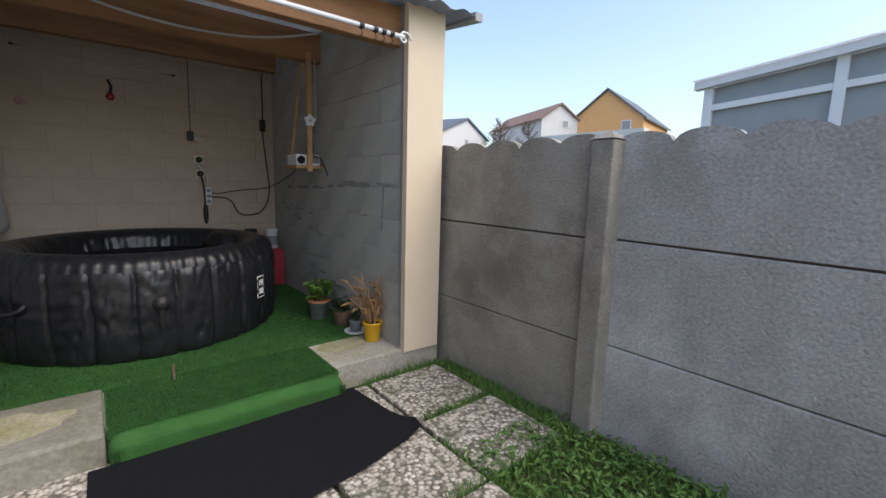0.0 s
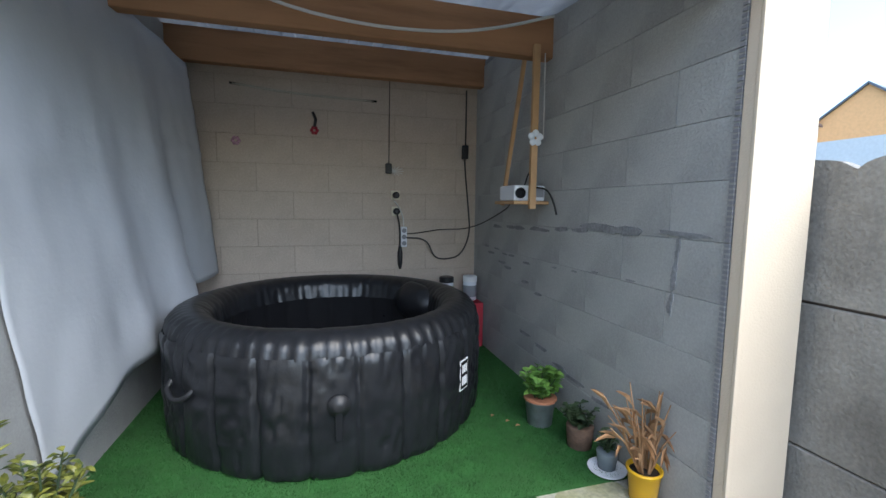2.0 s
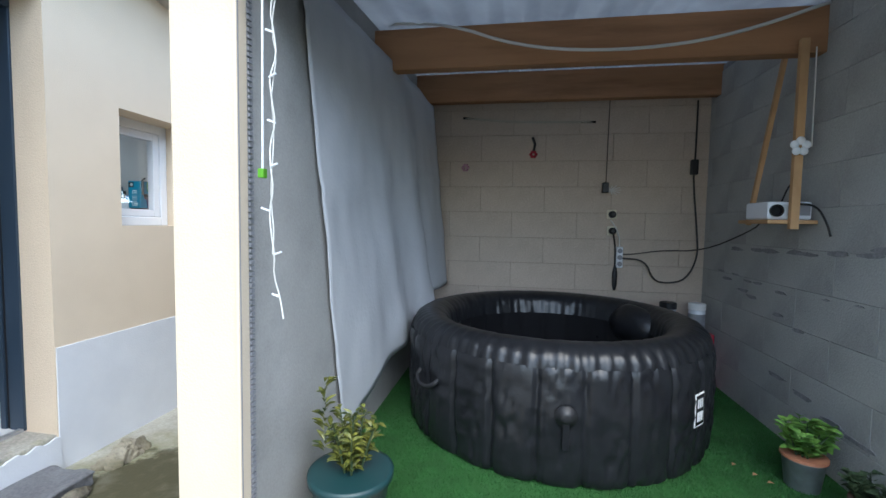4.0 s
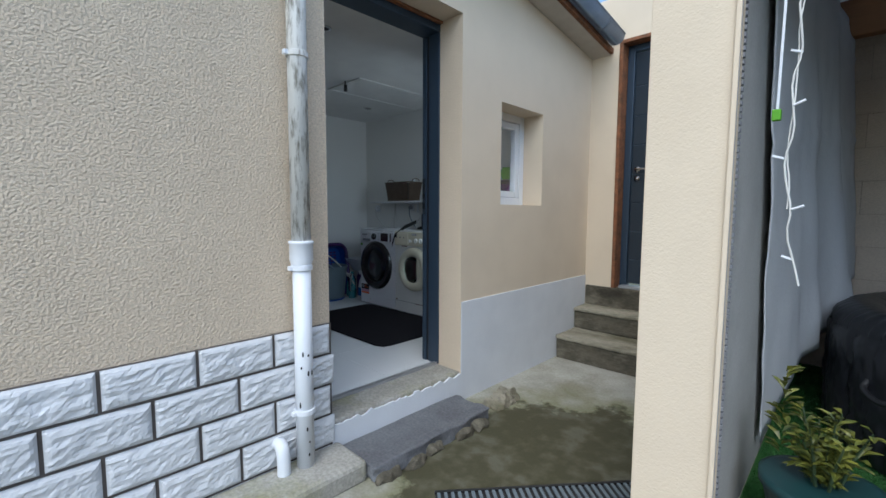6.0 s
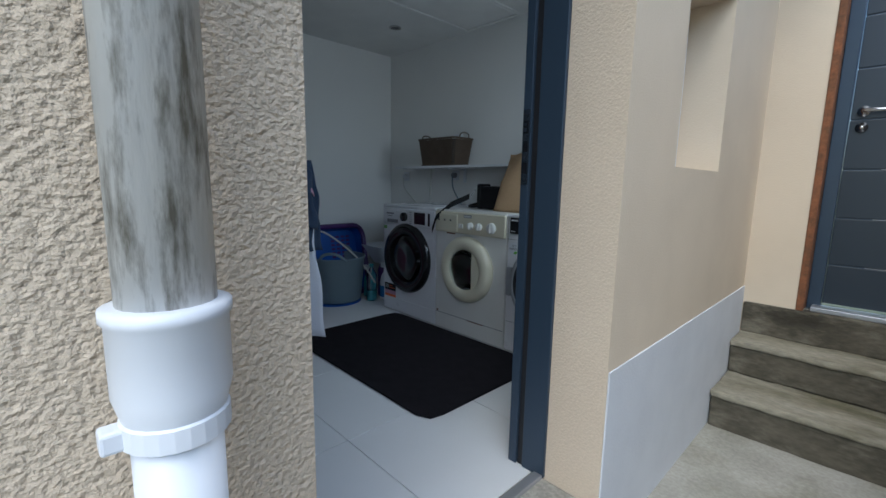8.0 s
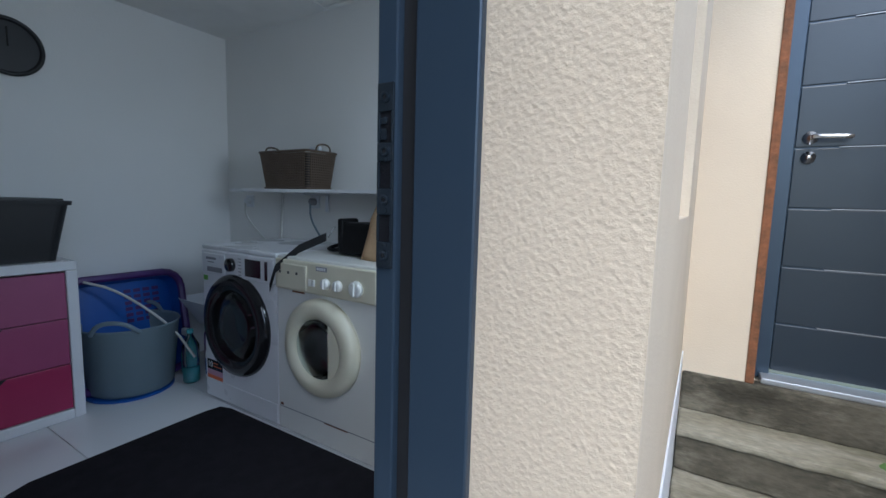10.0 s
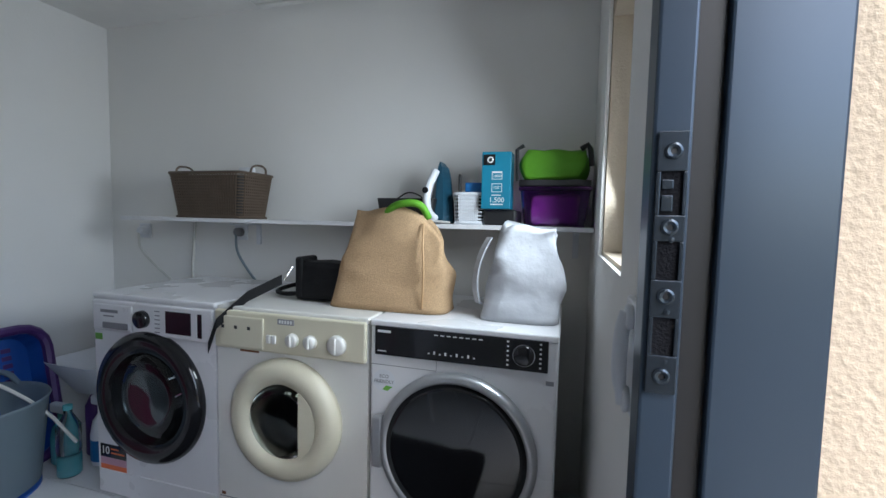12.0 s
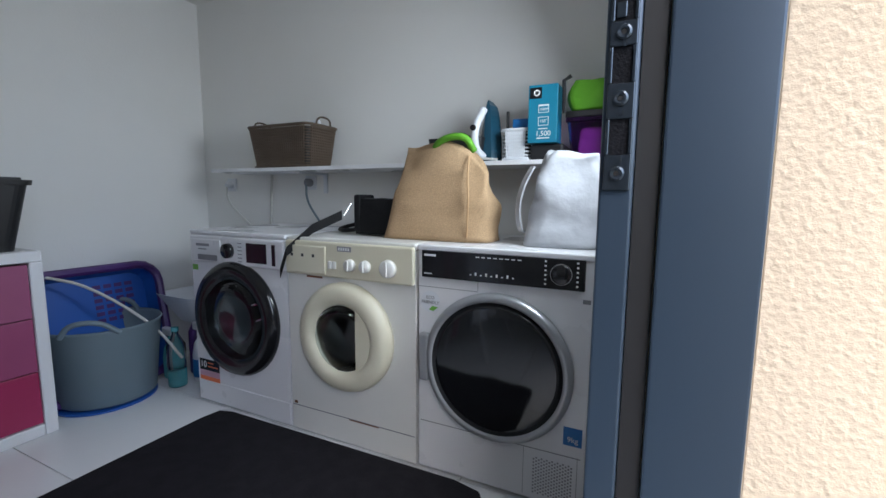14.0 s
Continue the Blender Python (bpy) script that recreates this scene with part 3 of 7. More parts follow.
solid("roof_verge", prism([(1.98, roof_z(1.98) - 0.012), (4.7, roof_z(4.7) - 0.012), (4.7, roof_z(4.7) + 0.035), (1.98, roof_z(1.98) + 0.035)], "x", 1.9, 1.955), FIBRO, "grey verge edge of the shed roof", "trim", "structure")
solid("roof_fill", box((SR + 0.004, 2.16, 2.16), (1.775, 2.3, 2.2)), WOOD, "timber wall plate", "trim", "structure")

# curtain rod with scroll ends
rod = thing("curtain_rod", (0.43, 2.07, 1.97), "white metal curtain rod with scroll ends and clips", "curtain rod")
part("rod", tube([(SL + 0.02, 2.07, 1.985), (SR - 0.06, 2.07, 1.985)], 0.012, 12), PVC, rod, smooth=True)
for x in (SL + 0.02, SR - 0.06):
    pts = [(x + (0.045 - 0.0035 * k) * math.cos(k * 0.6), 2.066, 1.975 + (0.045 - 0.0035 * k) * math.sin(k * 0.6)) for k in range(12)]
    part("scroll_end", tube(pts, 0.006, 8), PVC, rod, smooth=True)
for x in (1.2, 1.28, 1.33, 1.38, -0.5, -0.45):
    part("clip", lathe([(0.016, -0.012), (0.018, 0), (0.016, 0.012)], 12, pose(x, 2.07, 1.985, 0, 90)), BLKM, rod, "dark curtain clip")
    part("clip_ring", tube([(x, 2.07, 1.97), (x + 0.008, 2.07, 1.945), (x, 2.07, 1.93), (x - 0.006, 2.07, 1.945)], 0.003, 6), BLKM, rod)

# ---- hot tub ----
TX, TY, TR = 0.344, 3.61, 0.825
tub = thing("hot_tub", (TX, TY, SZ + 0.008), "black inflatable hot tub with vertical chambers, on green turf", "hot tub")
NCH = 26


def chamber(a, k):
    ph = (a * NCH / math.tau + 0.4 * NCH / math.tau / NCH * 2) % 1.0
    edge = min(ph, 1 - ph)
    cell = int(a * NCH / math.tau + 0.13)
    seam = -0.02 * math.exp(-(edge / 0.045) ** 2) - 0.004 * math.exp(-(edge / 0.2) ** 2)
    z = k * 0.34
    fold = abs(noise.noise((ph * 1.6 + cell * 3.7, z + ph * 1.1, cell * 1.3)))
    crease = -0.014 * max(0.0, 1 - fold / 0.16) * (0.4 + 0.6 * (noise.noise((cell * 2.3, z * 0.4, 4.0)) > -0.1))
    swell = 0.007 * noise.noise((math.cos(a) * 5, math.sin(a) * 5, k * 0.28)) + 0.004 * noise.noise((math.cos(a) * 21, math.sin(a) * 21, k * 0.6))
    return seam + crease + swell


def wrinkle(a, k):
    return 0.006 * (1 - abs(math.cos(a * NCH / 2 + 0.4)) ** 0.3) * -1.5 + 0.004 * math.cos(a * NCH * 3) * (1.6 if k < 5 else 0.5) + 0.009 * noise.noise((math.cos(a) * 13, math.sin(a) * 13, k * 0.8))


zt = SZ + 0.01
outer = [(0.81, zt), (0.825, zt + 0.015), (0.828, zt + 0.05), (0.832, zt + 0.1)] + [(0.832 + 0.006 * math.sin(math.pi * i / 16), zt + 0.1 + 0.38 * i / 16) for i in range(1, 17)] + [(0.822, zt + 0.505)]
M = Matrix.Translation((TX, TY, 0))
bm = lathe([(r, z) for r, z in outer], NCH * 20, M, wave=chamber)
bmesh.ops.delete(bm, geom=[f for f in bm.faces if len(f.verts) > 4], context="FACES_ONLY")
part("outer_wall", bm, VINYL, tub, "quilted matt black vinyl side wall", smooth=True)
rim = [(0.818 - 0.105 * (1 - math.cos(math.pi * i / 10)), zt + 0.497 + 0.095 * math.sin(math.pi * i / 10)) for i in range(11)]
bm = lathe(rim + [(0.595, zt + 0.45)], NCH * 12, M, wave=wrinkle)
bm.faces.ensure_lookup_table()
bmesh.ops.delete(bm, geom=[f for f in bm.faces if len(f.verts) > 4], context="FACES_ONLY")
part("rim", bm, VINYL, tub, "glossy wrinkled inflated black rim", smooth=True)
bm = lathe([(0.6, zt + 0.46), (0.605, zt + 0.38), (0.61, zt + 0.2), (0.6, zt + 0.06), (0.2, zt + 0.05), (0.0, zt + 0.05)], NCH * 8, M, wave=lambda a, k: 0.018 * (1 - abs(math.cos(a * 13)) ** 0.4) if 0 < k < 4 else 0)
bmesh.ops.delete(bm, geom=[f for f in bm.faces if len(f.verts) > 4], context="FACES_ONLY")
part("liner", bm, VINYL_G, tub, "ribbed black inner liner", smooth=True)


a = radians(28)
bm = bmesh.new()
bmesh.ops.create_icosphere(bm, subdivisions=4, radius=1, matrix=pose(TX + 0.62 * math.cos(a), TY + 0.62 * math.sin(a), zt + 0.46, 0, 0, 28) @ Matrix.Diagonal((0.10, 0.2, 0.125, 1)))
for v in bm.verts:
    v.co += noise.noise_vector(v.co * 9) * 0.012
part("cushion", bm, VINYL, tub, "soft black inflated head cushion", smooth=True)


def on_tub(deg, z, out=0.0):
    a = radians(deg)
    return pose(TX + (TR + out) * math.cos(a), TY + (TR + out) * math.sin(a), z, 0, 0, deg + 90) @ pose(0, 0, 0, 90)


m = on_tub(-45, 0.47, 0.012)
bm = box((-0.042, -0.075, -0.002), (0.042, 0.075, 0.002), 0.0018)
bmesh.ops.transform(bm, matrix=m, verts=bm.verts)
badge = part("badge", bm, PRINT, tub, "white rounded rectangular badge")
for y0, y1, mm in ((-0.067, 0.067, BLK),):
    bm = box((-0.036, y0, 0.0021), (0.036, y1, 0.0035), 0.0005)
    bmesh.ops.transform(bm, matrix=m, verts=bm.verts)
    part("badge_field", bm, mm, badge)
bm = bmesh.new()
for lo, hi in (((-0.024, 0.01, 0.0037), (-0.012, 0.05, 0.005)), ((-0.006, 0.01, 0.0037), (0.006, 0.05, 0.005)), ((0.012, 0.01, 0.0037), (0.024, 0.05, 0.005)), ((-0.024, -0.05, 0.0037), (-0.011, -0.008, 0.005)), ((-0.006, -0.05, 0.0037), (0.005, -0.008, 0.005)), ((0.01, -0.05, 0.0037), (0.024, -0.008, 0.005))):
    box(lo, hi, 0, 2, bm)
bmesh.ops.transform(bm, matrix=m, verts=bm.verts)
part("badge_marks", bm, PRINT, badge)
m = on_tub(-90.5, 0.50, 0.018)
valve = part("valve", lathe([(0.045, 0), (0.045, 0.008), (0.03, 0.012), (0.026, 0.022), (0.012, 0.026), (0, 0.026)], 24, m), BLKM, tub, "round black air valve", smooth=True)
bm = box((-0.014, -0.14, 0.006), (0.014, -0.02, 0.014), 0.003)
bmesh.ops.transform(bm, matrix=m, verts=bm.verts)
part("valve_strap", bm, VINYL, valve)
for deg in (-140, -40 + 75):
    m = on_tub(deg, 0.5, 0.0)
    bm = tube([m @ Vector(p) for p in ((-0.09, 0.02, 0), (-0.08, -0.01, 0.03), (0, -0.035, 0.04), (0.08, -0.01, 0.03), (0.09, 0.02, 0))], 0.012, 8, None, 2)
    part("carry_handle", bm, BLKM, tub, "black webbing carry handle", smooth=True)

# ---- tarpaulin hanging on the left wall ----


def tarp(u, v):
    # u along the wall from front to back, v downwards
    knots = ((0.0, 0.28), (0.3, 0.50), (0.62, 0.6), (0.66, 0.76), (1.0, 0.80))
    low = 0.8
    for (a, p), (b, q) in zip(knots, knots[1:]):
        if a <= u <= b:
            low = p + (q - p) * (u - a) / (b - a)
    top = 2.14 - 0.06 * max(0, u - 0.6)
    y = (2.43 + 1.7 * u) * (1 - v) + (2.83 + 1.55 * u) * v
    ridge = 0.58 + 0.06 * v
    x = SL + 0.02 + u * (0.15 + 0.08 * v) + 0.075 * v * math.exp(-((u - ridge) / 0.07) ** 2) - 0.04 * v * math.exp(-((u - ridge - 0.13) / 0.05) ** 2)
    x += 0.03 * max(0.0, 1 - abs(u - 0.3 - 0.12 * v) / 0.09) * v + 0.012 * noise.noise((u * 7, v * 5, 1.0)) + 0.005 * noise.noise((u * 21, v * 13, 2.0))
    x += 0.006 * (abs((v * 3 + 0.3) % 1.0 - 0.5) < 0.025)
    return (max(SL + 0.012, x), y, top + (low - top) * v)


solid("tarpaulin", sheet(tarp, 60, 40, 0.003), SHEET, "white-grey tarpaulin hanging in folds on the side wall", "tarpaulin", smooth=True)
# ---- back wall clutter ----
plug = thing("wall_adapter", (0.72, 4.465, 1.52), "black plug-in light adapter hanging on a thin wire", "adapter")
part("body", box((0.70, 4.43, 1.515), (0.745, 4.472, 1.59), 0.006), BLKM, plug)
part("wire", tube([(0.725, 4.45, 1.59), (0.73, 4.43, 2.3)], 0.003, 6), CABLE, plug)
bm = bmesh.new()
for k in range(10):
    a = k * 0.63
    tube([(0.76, 4.462, 1.535), (0.79 + 0.05 * math.cos(a), 4.455, 1.535 + 0.035 * math.sin(a))], 0.003, 5, bm)
part("tangled_lights", bm, WCABLE, plug, "tangle of pale light string")
plug.location += Vector((0.07, 0, 0.01))
for x, z in ((0.85, 1.36), (0.855, 1.235)):
    s = thing("wall_socket", (x, 4.474, z), "white square wall socket with a plugged black lead", "socket", "sockets on the shed wall")
    part("plate", box((x - 0.036, 4.462, z - 0.036), (x + 0.036, 4.475, z + 0.036), 0.005), IVORY, s)
    part("plug", lathe([(0.026, 0), (0.026, 0.03), (0.012, 0.045)], 16, facing(x, 4.462, z)), BLKM, s)
strip = thing("power_strip", (0.88, 4.46, 1.0), "white multi-socket power strip hanging by its cable", "power strip")
part("body", box((0.858, 4.435, 1.0), (0.905, 4.474, 1.16), 0.006), PVC, strip)
for k in range(3):
    part("outlet", lathe([(0.018, 0), (0.018, 0.004), (0.014, 0.004)], 16, facing(0.881, 4.434, 1.03 + k * 0.05)), GREYPRINT, strip)
part("cable", tube([(0.88, 4.45, 1.16), (0.87, 4.43, 1.25), (0.83, 4.43, 1.33), (0.80, 4.42, 1.36)], 0.005, 6, None, 2), WCABLE, strip)
strip.location += Vector((0.032, 0, -0.045))
lead = thing("extension_lead", (0.84, 4.46, 0.84), "black lead hanging to an inline plug", "cable")
part("cable", tube([(0.815, 4.42, 1.235), (0.84, 4.45, 1.15), (0.845, 4.46, 0.98)], 0.006, 6, None, 2), CABLE, lead)
part("inline_plug", lathe([(0.008, 0.8), (0.018, 0.84), (0.02, 0.93), (0.008, 0.99)], 12, Matrix.Translation((0.845, 4.455, 0))), BLKM, lead, smooth=True)
lead.location += Vector((0.04, 0, -0.02))
c1 = thing("projector_lead", (1.1, 4.46, 1.05), "thin black lead sagging along the corner to the projector", "cable")
part("cable", tube([(0.905, 4.44, 1.06), (1.0, 4.44, 1.06), (1.1, 4.42, 1.08), (1.2, 4.35, 1.1), (1.32, 4.0, 1.12), (1.4, 3.6, 1.26), (1.36, 3.44, 1.31)], 0.004, 6, None, 2), CABLE, c1)
c2 = thing("corner_lead", (1.4, 4.46, 0.9), "black lead dropping down the wall corner", "cable")
part("cable", tube([(1.42, 4.46, 2.2), (1.42, 4.46, 1.75), (1.41, 4.46, 1.65), (1.45, 4.45, 1.25), (1.46, 4.43, 1.05), (1.38, 4.42, 0.88), (1.25, 4.42, 0.85), (1.15, 4.42, 0.87), (1.1, 4.44, 1.02), (0.91, 4.44, 1.03)], 0.006, 6, None, 2), CABLE, c2)
part("switch_box", box((1.39, 4.44, 1.66), (1.44, 4.476, 1.77), 0.008), BLKM, c2)
led = thing("led_tube", (0.2, 4.34, 2.08), "thin clear light tube slung below the joist", "light tube")
part("tube", tube([(-0.3, 4.42, 2.1), (0.1, 4.42, 2.06), (0.7, 4.42, 2.05)], 0.008, 8, None, 1), CLEAR, led, smooth=True)
led2 = thing("white_cable", (0.4, 3.27, 2.1), "pale cable draped over the front face of the joist", "cable")
part("cable", tube([(-0.6, 3.27, 2.32), (-0.25, 3.262, 2.3), (0.1, 3.262, 2.17), (0.5, 3.262, 2.125), (0.9, 3.262, 2.14), (1.2, 3.262, 2.2), (1.5, 3.27, 2.3)], 0.008, 8, None, 2), WCABLE, led2, smooth=True)
for x, z, mm in ((0.25, 1.82, PINKCLOTH), (-0.28, 1.72, PINKCLOTH)):
    deco = thing("wall_flower", (x, 4.47, z), "small faded red paper flower on the wall", "decoration")
    bm = bmesh.new()
    for k in range(6):
        a = k * math.tau / 6
        bmesh.ops.create_icosphere(bm, subdivisions=1, radius=0.014, matrix=Matrix.Translation((x + 0.02 * math.cos(a), 4.462, z + 0.02 * math.sin(a))))
    part("petals", bm, RED if x > 0.1 else PINKCLOTH, deco)
    if x > 0.1:
        part("sprig", tube([(x, 4.465, z + 0.02), (x + 0.01, 4.46, z + 0.08), (x - 0.01, 4.46, z + 0.13)], 0.01, 6), BLKM, deco)
# red carton with two tubs
solid("carton", box((1.2, 4.2, SZ + 0.008), (1.5, 4.45, 0.53), 0.004), RED, "red and white cardboard carton on the turf", "box")
for x, y in ((1.235, 4.33), (1.43, 4.33)):
    pot = thing("chemical_tub", (x, y, 0.53), "white plastic tub of pool chemicals with printed label", "tub", "pool chemical tubs")
    z0 = 0.532
    part("body", lathe([(0.05, z0), (0.054, z0 + 0.01), (0.054, z0 + 0.14), (0.05, z0 + 0.15)], 24, Matrix.Translation((x, y, 0))), PVC, pot, smooth=True)
    part("lid", lathe([(0.057, z0 + 0.15), (0.057, z0 + 0.19), (0.05, z0 + 0.195)], 24, Matrix.Translation((x, y, 0))), BLKM if x < 1.3 else PRINT, pot, "screw lid")
    part("label", lathe([(0.0546, z0 + 0.03), (0.0552, z0 + 0.031), (0.0552, z0 + 0.12), (0.0546, z0 + 0.121)], 24, Matrix.Translation((x, y, 0))), GREENST if x < 1.3 else GREYPRINT, pot)
# hanging projector shelf
ph = thing("projector_shelf", (1.4, 3.4, 1.3), "small hanging wooden shelf slung from the joist by battens", "shelf")
part("board", box((1.3, 3.28, 1.295), (1.515, 3.55, 1.313), 0.003), BATTEN, ph)
part("front_batten", prism([(1.385, 1.27), (1.42, 1.27), (1.42, 2.14), (1.385, 2.14)], "y", 3.255, 3.278), BATTEN, ph)
part("rear_batten", tube([(1.36, 3.57, 1.29), (1.40, 3.40, 2.12)], 0.014, 4), BATTEN, ph)
pj = thing("projector", (1.4, 3.4, 1.313), "white compact video projector with cables", "projector")
part("body", box((1.31, 3.3, 1.315), (1.5, 3.5, 1.40), 0.01, 3), PVC, pj)
part("lens", lathe([(0.03, 0), (0.03, 0.012), (0.02, 0.012), (0.018, 0.004), (0, 0.004)], 20, facing(1.345, 3.3, 1.357)), BLK, pj, "round black lens")
part("vent", box((1.43, 3.297, 1.335), (1.49, 3.2995, 1.385)), GREYPRINT, pj)
part("cable", tube([(1.44, 3.3, 1.39), (1.48, 3.24, 1.38), (1.5, 3.2, 1.3), (1.505, 3.18, 1.24)], 0.005, 6, None, 2), CABLE, pj)
part("cable_loop", tube([(1.42, 3.4, 1.40), (1.43, 3.36, 1.49), (1.47, 3.36, 1.51), (1.48, 3.38, 1.42), (1.44, 3.4, 1.40)], 0.004, 6, None, 2), CABLE, pj)
fl = thing("flower_clip", (1.4, 3.25, 1.64), "white plastic flower light clipped to the batten", "decoration")
bm = bmesh.new()
for k in range(5):
    a = k * math.tau / 5 + 0.3
    bmesh.ops.create_icosphere(bm, subdivisions=2, radius=0.02, matrix=Matrix.Translation((1.40 + 0.026 * math.cos(a), 3.245, 1.65 + 0.026 * math.sin(a))) @ Matrix.Diagonal((1, 0.4, 1, 1)))
part("petals", bm, PVC, fl, smooth=True)
part("chain", tube([(1.45, 3.26, 2.1), (1.455, 3.26, 1.65)], 0.003, 5), WCABLE, fl)

# fairy lights on the left wall end
fy = thing("fairy_lights", (-0.54, 2.085, 1.0), "white string of fairy lights hanging from the rod end", "fairy lights")
pts = [(-0.525 - 0.0013 * k + 0.009 * math.sin(k * 2.1) + (0.035 * (k - 12) / 4 if k > 12 else 0), 2.085 + 0.006 * math.cos(k * 1.7), 1.94 - k * 0.0585) for k in range(17)]
part("wire", tube(pts, 0.0022, 6, None, 1), WCABLE, fy)
part("twisted_wire", tube([(x - 0.010 * math.cos(k * 1.9), y + 0.004, z) for k, (x, y, z) in enumerate(pts[:14])], 0.0018, 5, None, 1), WCABLE, fy)
part("drop", tube([(-0.562, 2.09, 1.96), (-0.566, 2.09, 1.4)], 0.003, 6), PVC, fy)
for k in range(1, 16, 2):
    x, y, z = pts[k]
    part("bulb", tube([(x, y, z), (x + 0.022 * (1 if k % 4 == 1 else -1), y - 0.004, z + 0.008)], 0.003, 5), PVC, fy)
part("green_clip", box((-0.575, 2.08, 1.385), (-0.558, 2.1, 1.41), 0.002), LIME, fy, "small green cable clip")
knot = part("bow", boxes(((-0.53, 2.07, 1.855), (-0.50, 2.085, 1.875)), bevel=0.003), GREYTUB, fy, "grey tie with faded ends")
for dx, dz in ((0.05, 0.02), (0.055, -0.005), (-0.03, -0.02)):
    part("bow_end", tube([(-0.515, 2.078, 1.865), (-0.515 + dx, 2.07, 1.865 + dz)], [0.006, 0.002], 5), PINKCLOTH, knot)


# ---- plants ----
def leaf(bm, p, d, length, width):
    d = Vector(d).normalized()
    s = d.cross(Vector((0, 0, 1)))
    s = s.normalized() if s.length > 0.01 else Vector((1, 0, 0))
    n = s.cross(d) * 0.15 * length
    p = Vector(p)
    a = [bm.verts.new(q) for q in (p, p + d * length * 0.45 + s * width / 2 + n, p + d * length * 0.8 + s * width * 0.3, p + d * length - n, p + d * length * 0.8 - s * width * 0.3, p + d * length * 0.45 - s * width / 2 + n)]
    mid = bm.verts.new(p + d * length * 0.5)
    for i in range(6):
        bm.faces.new((a[i], a[(i + 1) % 6], mid))


def plant(name, x, y, base, pot_profile, pot_mat, label, leaf_mat, n, spread, height, length, width, soil_z, rnd, stems=6):
    t = thing(name, (x, y, base), label, "potted plant")
    M = Matrix.Translation((x, y, base))
    part("pot", lathe(pot_profile, 28, M), pot_mat, t, smooth=True)
    part("soil", lathe([(pot_profile[-1][0] - 0.004, soil_z - 0.01), (pot_profile[-1][0] - 0.004, soil_z), (0, soil_z + 0.004)], 20, M), EARTH, t)
    sb, lb = bmesh.new(), bmesh.new()
    for k in range(stems):
        a = rnd.uniform(0, math.tau)
        r = spread * rnd.uniform(0.2, 1)
        h = height * rnd.uniform(0.6, 1)
        root = Vector((x + 0.3 * r * math.cos(a), y + 0.3 * r * math.sin(a), base + soil_z - 0.01))
        tip = Vector((x + r * math.cos(a), y + r * math.sin(a), base + soil_z + h))
        tube([root, root * 0.5 + tip * 0.5 + Vector((0, 0, 0.02)), tip], [0.005, 0.004, 0.002], 5, sb)
        for j in range(n):
            u = 0.2 + 0.8 * (j + 1) / n
            p = root.lerp(tip, u)
            b = rnd.uniform(0, math.tau)
            leaf(lb, p, (math.cos(b), math.sin(b), rnd.uniform(0.0, 0.9)), length * rnd.uniform(0.7, 1.15), width)
    part("stems", sb, LEAF_D, t)
    part("foliage", lb, leaf_mat, t)
    return t


rnd = random.Random(4)
FZ = SZ + 0.008
plant("potted_plant", 1.345, 3.0, FZ, [(0.06, 0), (0.062, 0.005), (0.075, 0.12), (0.082, 0.13), (0.078, 0.135)], GALV, "bushy green plant in a galvanised pot on the turf", LEAF, 16, 0.10, 0.14, 0.06, 0.045, 0.13, rnd, 14)
part("rim", lathe([(0.076, 0.13), (0.083, 0.131), (0.083, 0.142), (0.077, 0.143)], 28, Matrix.Translation((1.345, 3.0, FZ))), TERRA, bpy.data.objects["potted_plant"], "terracotta inner pot rim")
plant("potted_plant", 1.42, 2.76, FZ, [(0.05, 0), (0.055, 0.004), (0.062, 0.1), (0.06, 0.105)], WICKPOT, "dark-leaved plant in a brown bark pot", LEAF_D, 12, 0.08, 0.10, 0.045, 0.035, 0.095, rnd, 10)
sc = thing("saucer", (1.425, 2.565, FZ), "pale blue plastic saucer under a small pot", "saucer")
part("dish", lathe([(0.055, 0), (0.075, 0.006), (0.08, 0.014), (0.074, 0.012), (0.05, 0.006), (0, 0.006)], 28, Matrix.Translation((1.425, 2.565, FZ))), PVC, sc, smooth=True)
plant("potted_plant", 1.43, 2.575, FZ + 0.007, [(0.035, 0), (0.045, 0.07), (0.043, 0.074)], GREYPOT, "small sprouting plant in a grey pot", LEAF_D, 8, 0.045, 0.09, 0.035, 0.025, 0.065, rnd, 6)
dp = thing("potted_plant", (1.45, 2.385, SZ), "dry straw-brown stalks in a yellow glazed pot", "potted plant")
M = Matrix.Translation((1.45, 2.385, SZ))
part("pot", lathe([(0.045, 0), (0.048, 0.004), (0.06, 0.115), (0.066, 0.118), (0.066, 0.128), (0.058, 0.128), (0.055, 0.11), (0, 0.11)], 32, M), YELLOW, dp, smooth=True)
part("soil", lathe([(0.055, 0.1), (0.055, 0.112), (0, 0.114)], 20, M), EARTH, dp)
for k in range(22):
    bm = bmesh.new()
    a = rnd.uniform(0, math.tau)
    r = rnd.uniform(0.02, 0.17)
    h = rnd.uniform(0.12, 0.36)
    p0 = Vector((1.45 + 0.02 * math.cos(a), 2.385 + 0.02 * math.sin(a), SZ + 0.11))
    p1 = Vector((min(1.505, 1.45 + r * math.cos(a)), 2.385 + r * math.sin(a), SZ + 0.11 + h))
    tube([p0, p0.lerp(p1, 0.5) + Vector((0, 0, 0.03)), p1], [0.0045, 0.004, 0.0018], 5, bm)
    for j in range(2):
        leaf(bm, p0.lerp(p1, rnd.uniform(0.4, 0.9)), (rnd.uniform(-1, 0.1), rnd.uniform(-1, 1), rnd.uniform(-0.4, 0.8)), 0.1, 0.014)
    part("dry_stalk", bm, STRAW, dp)
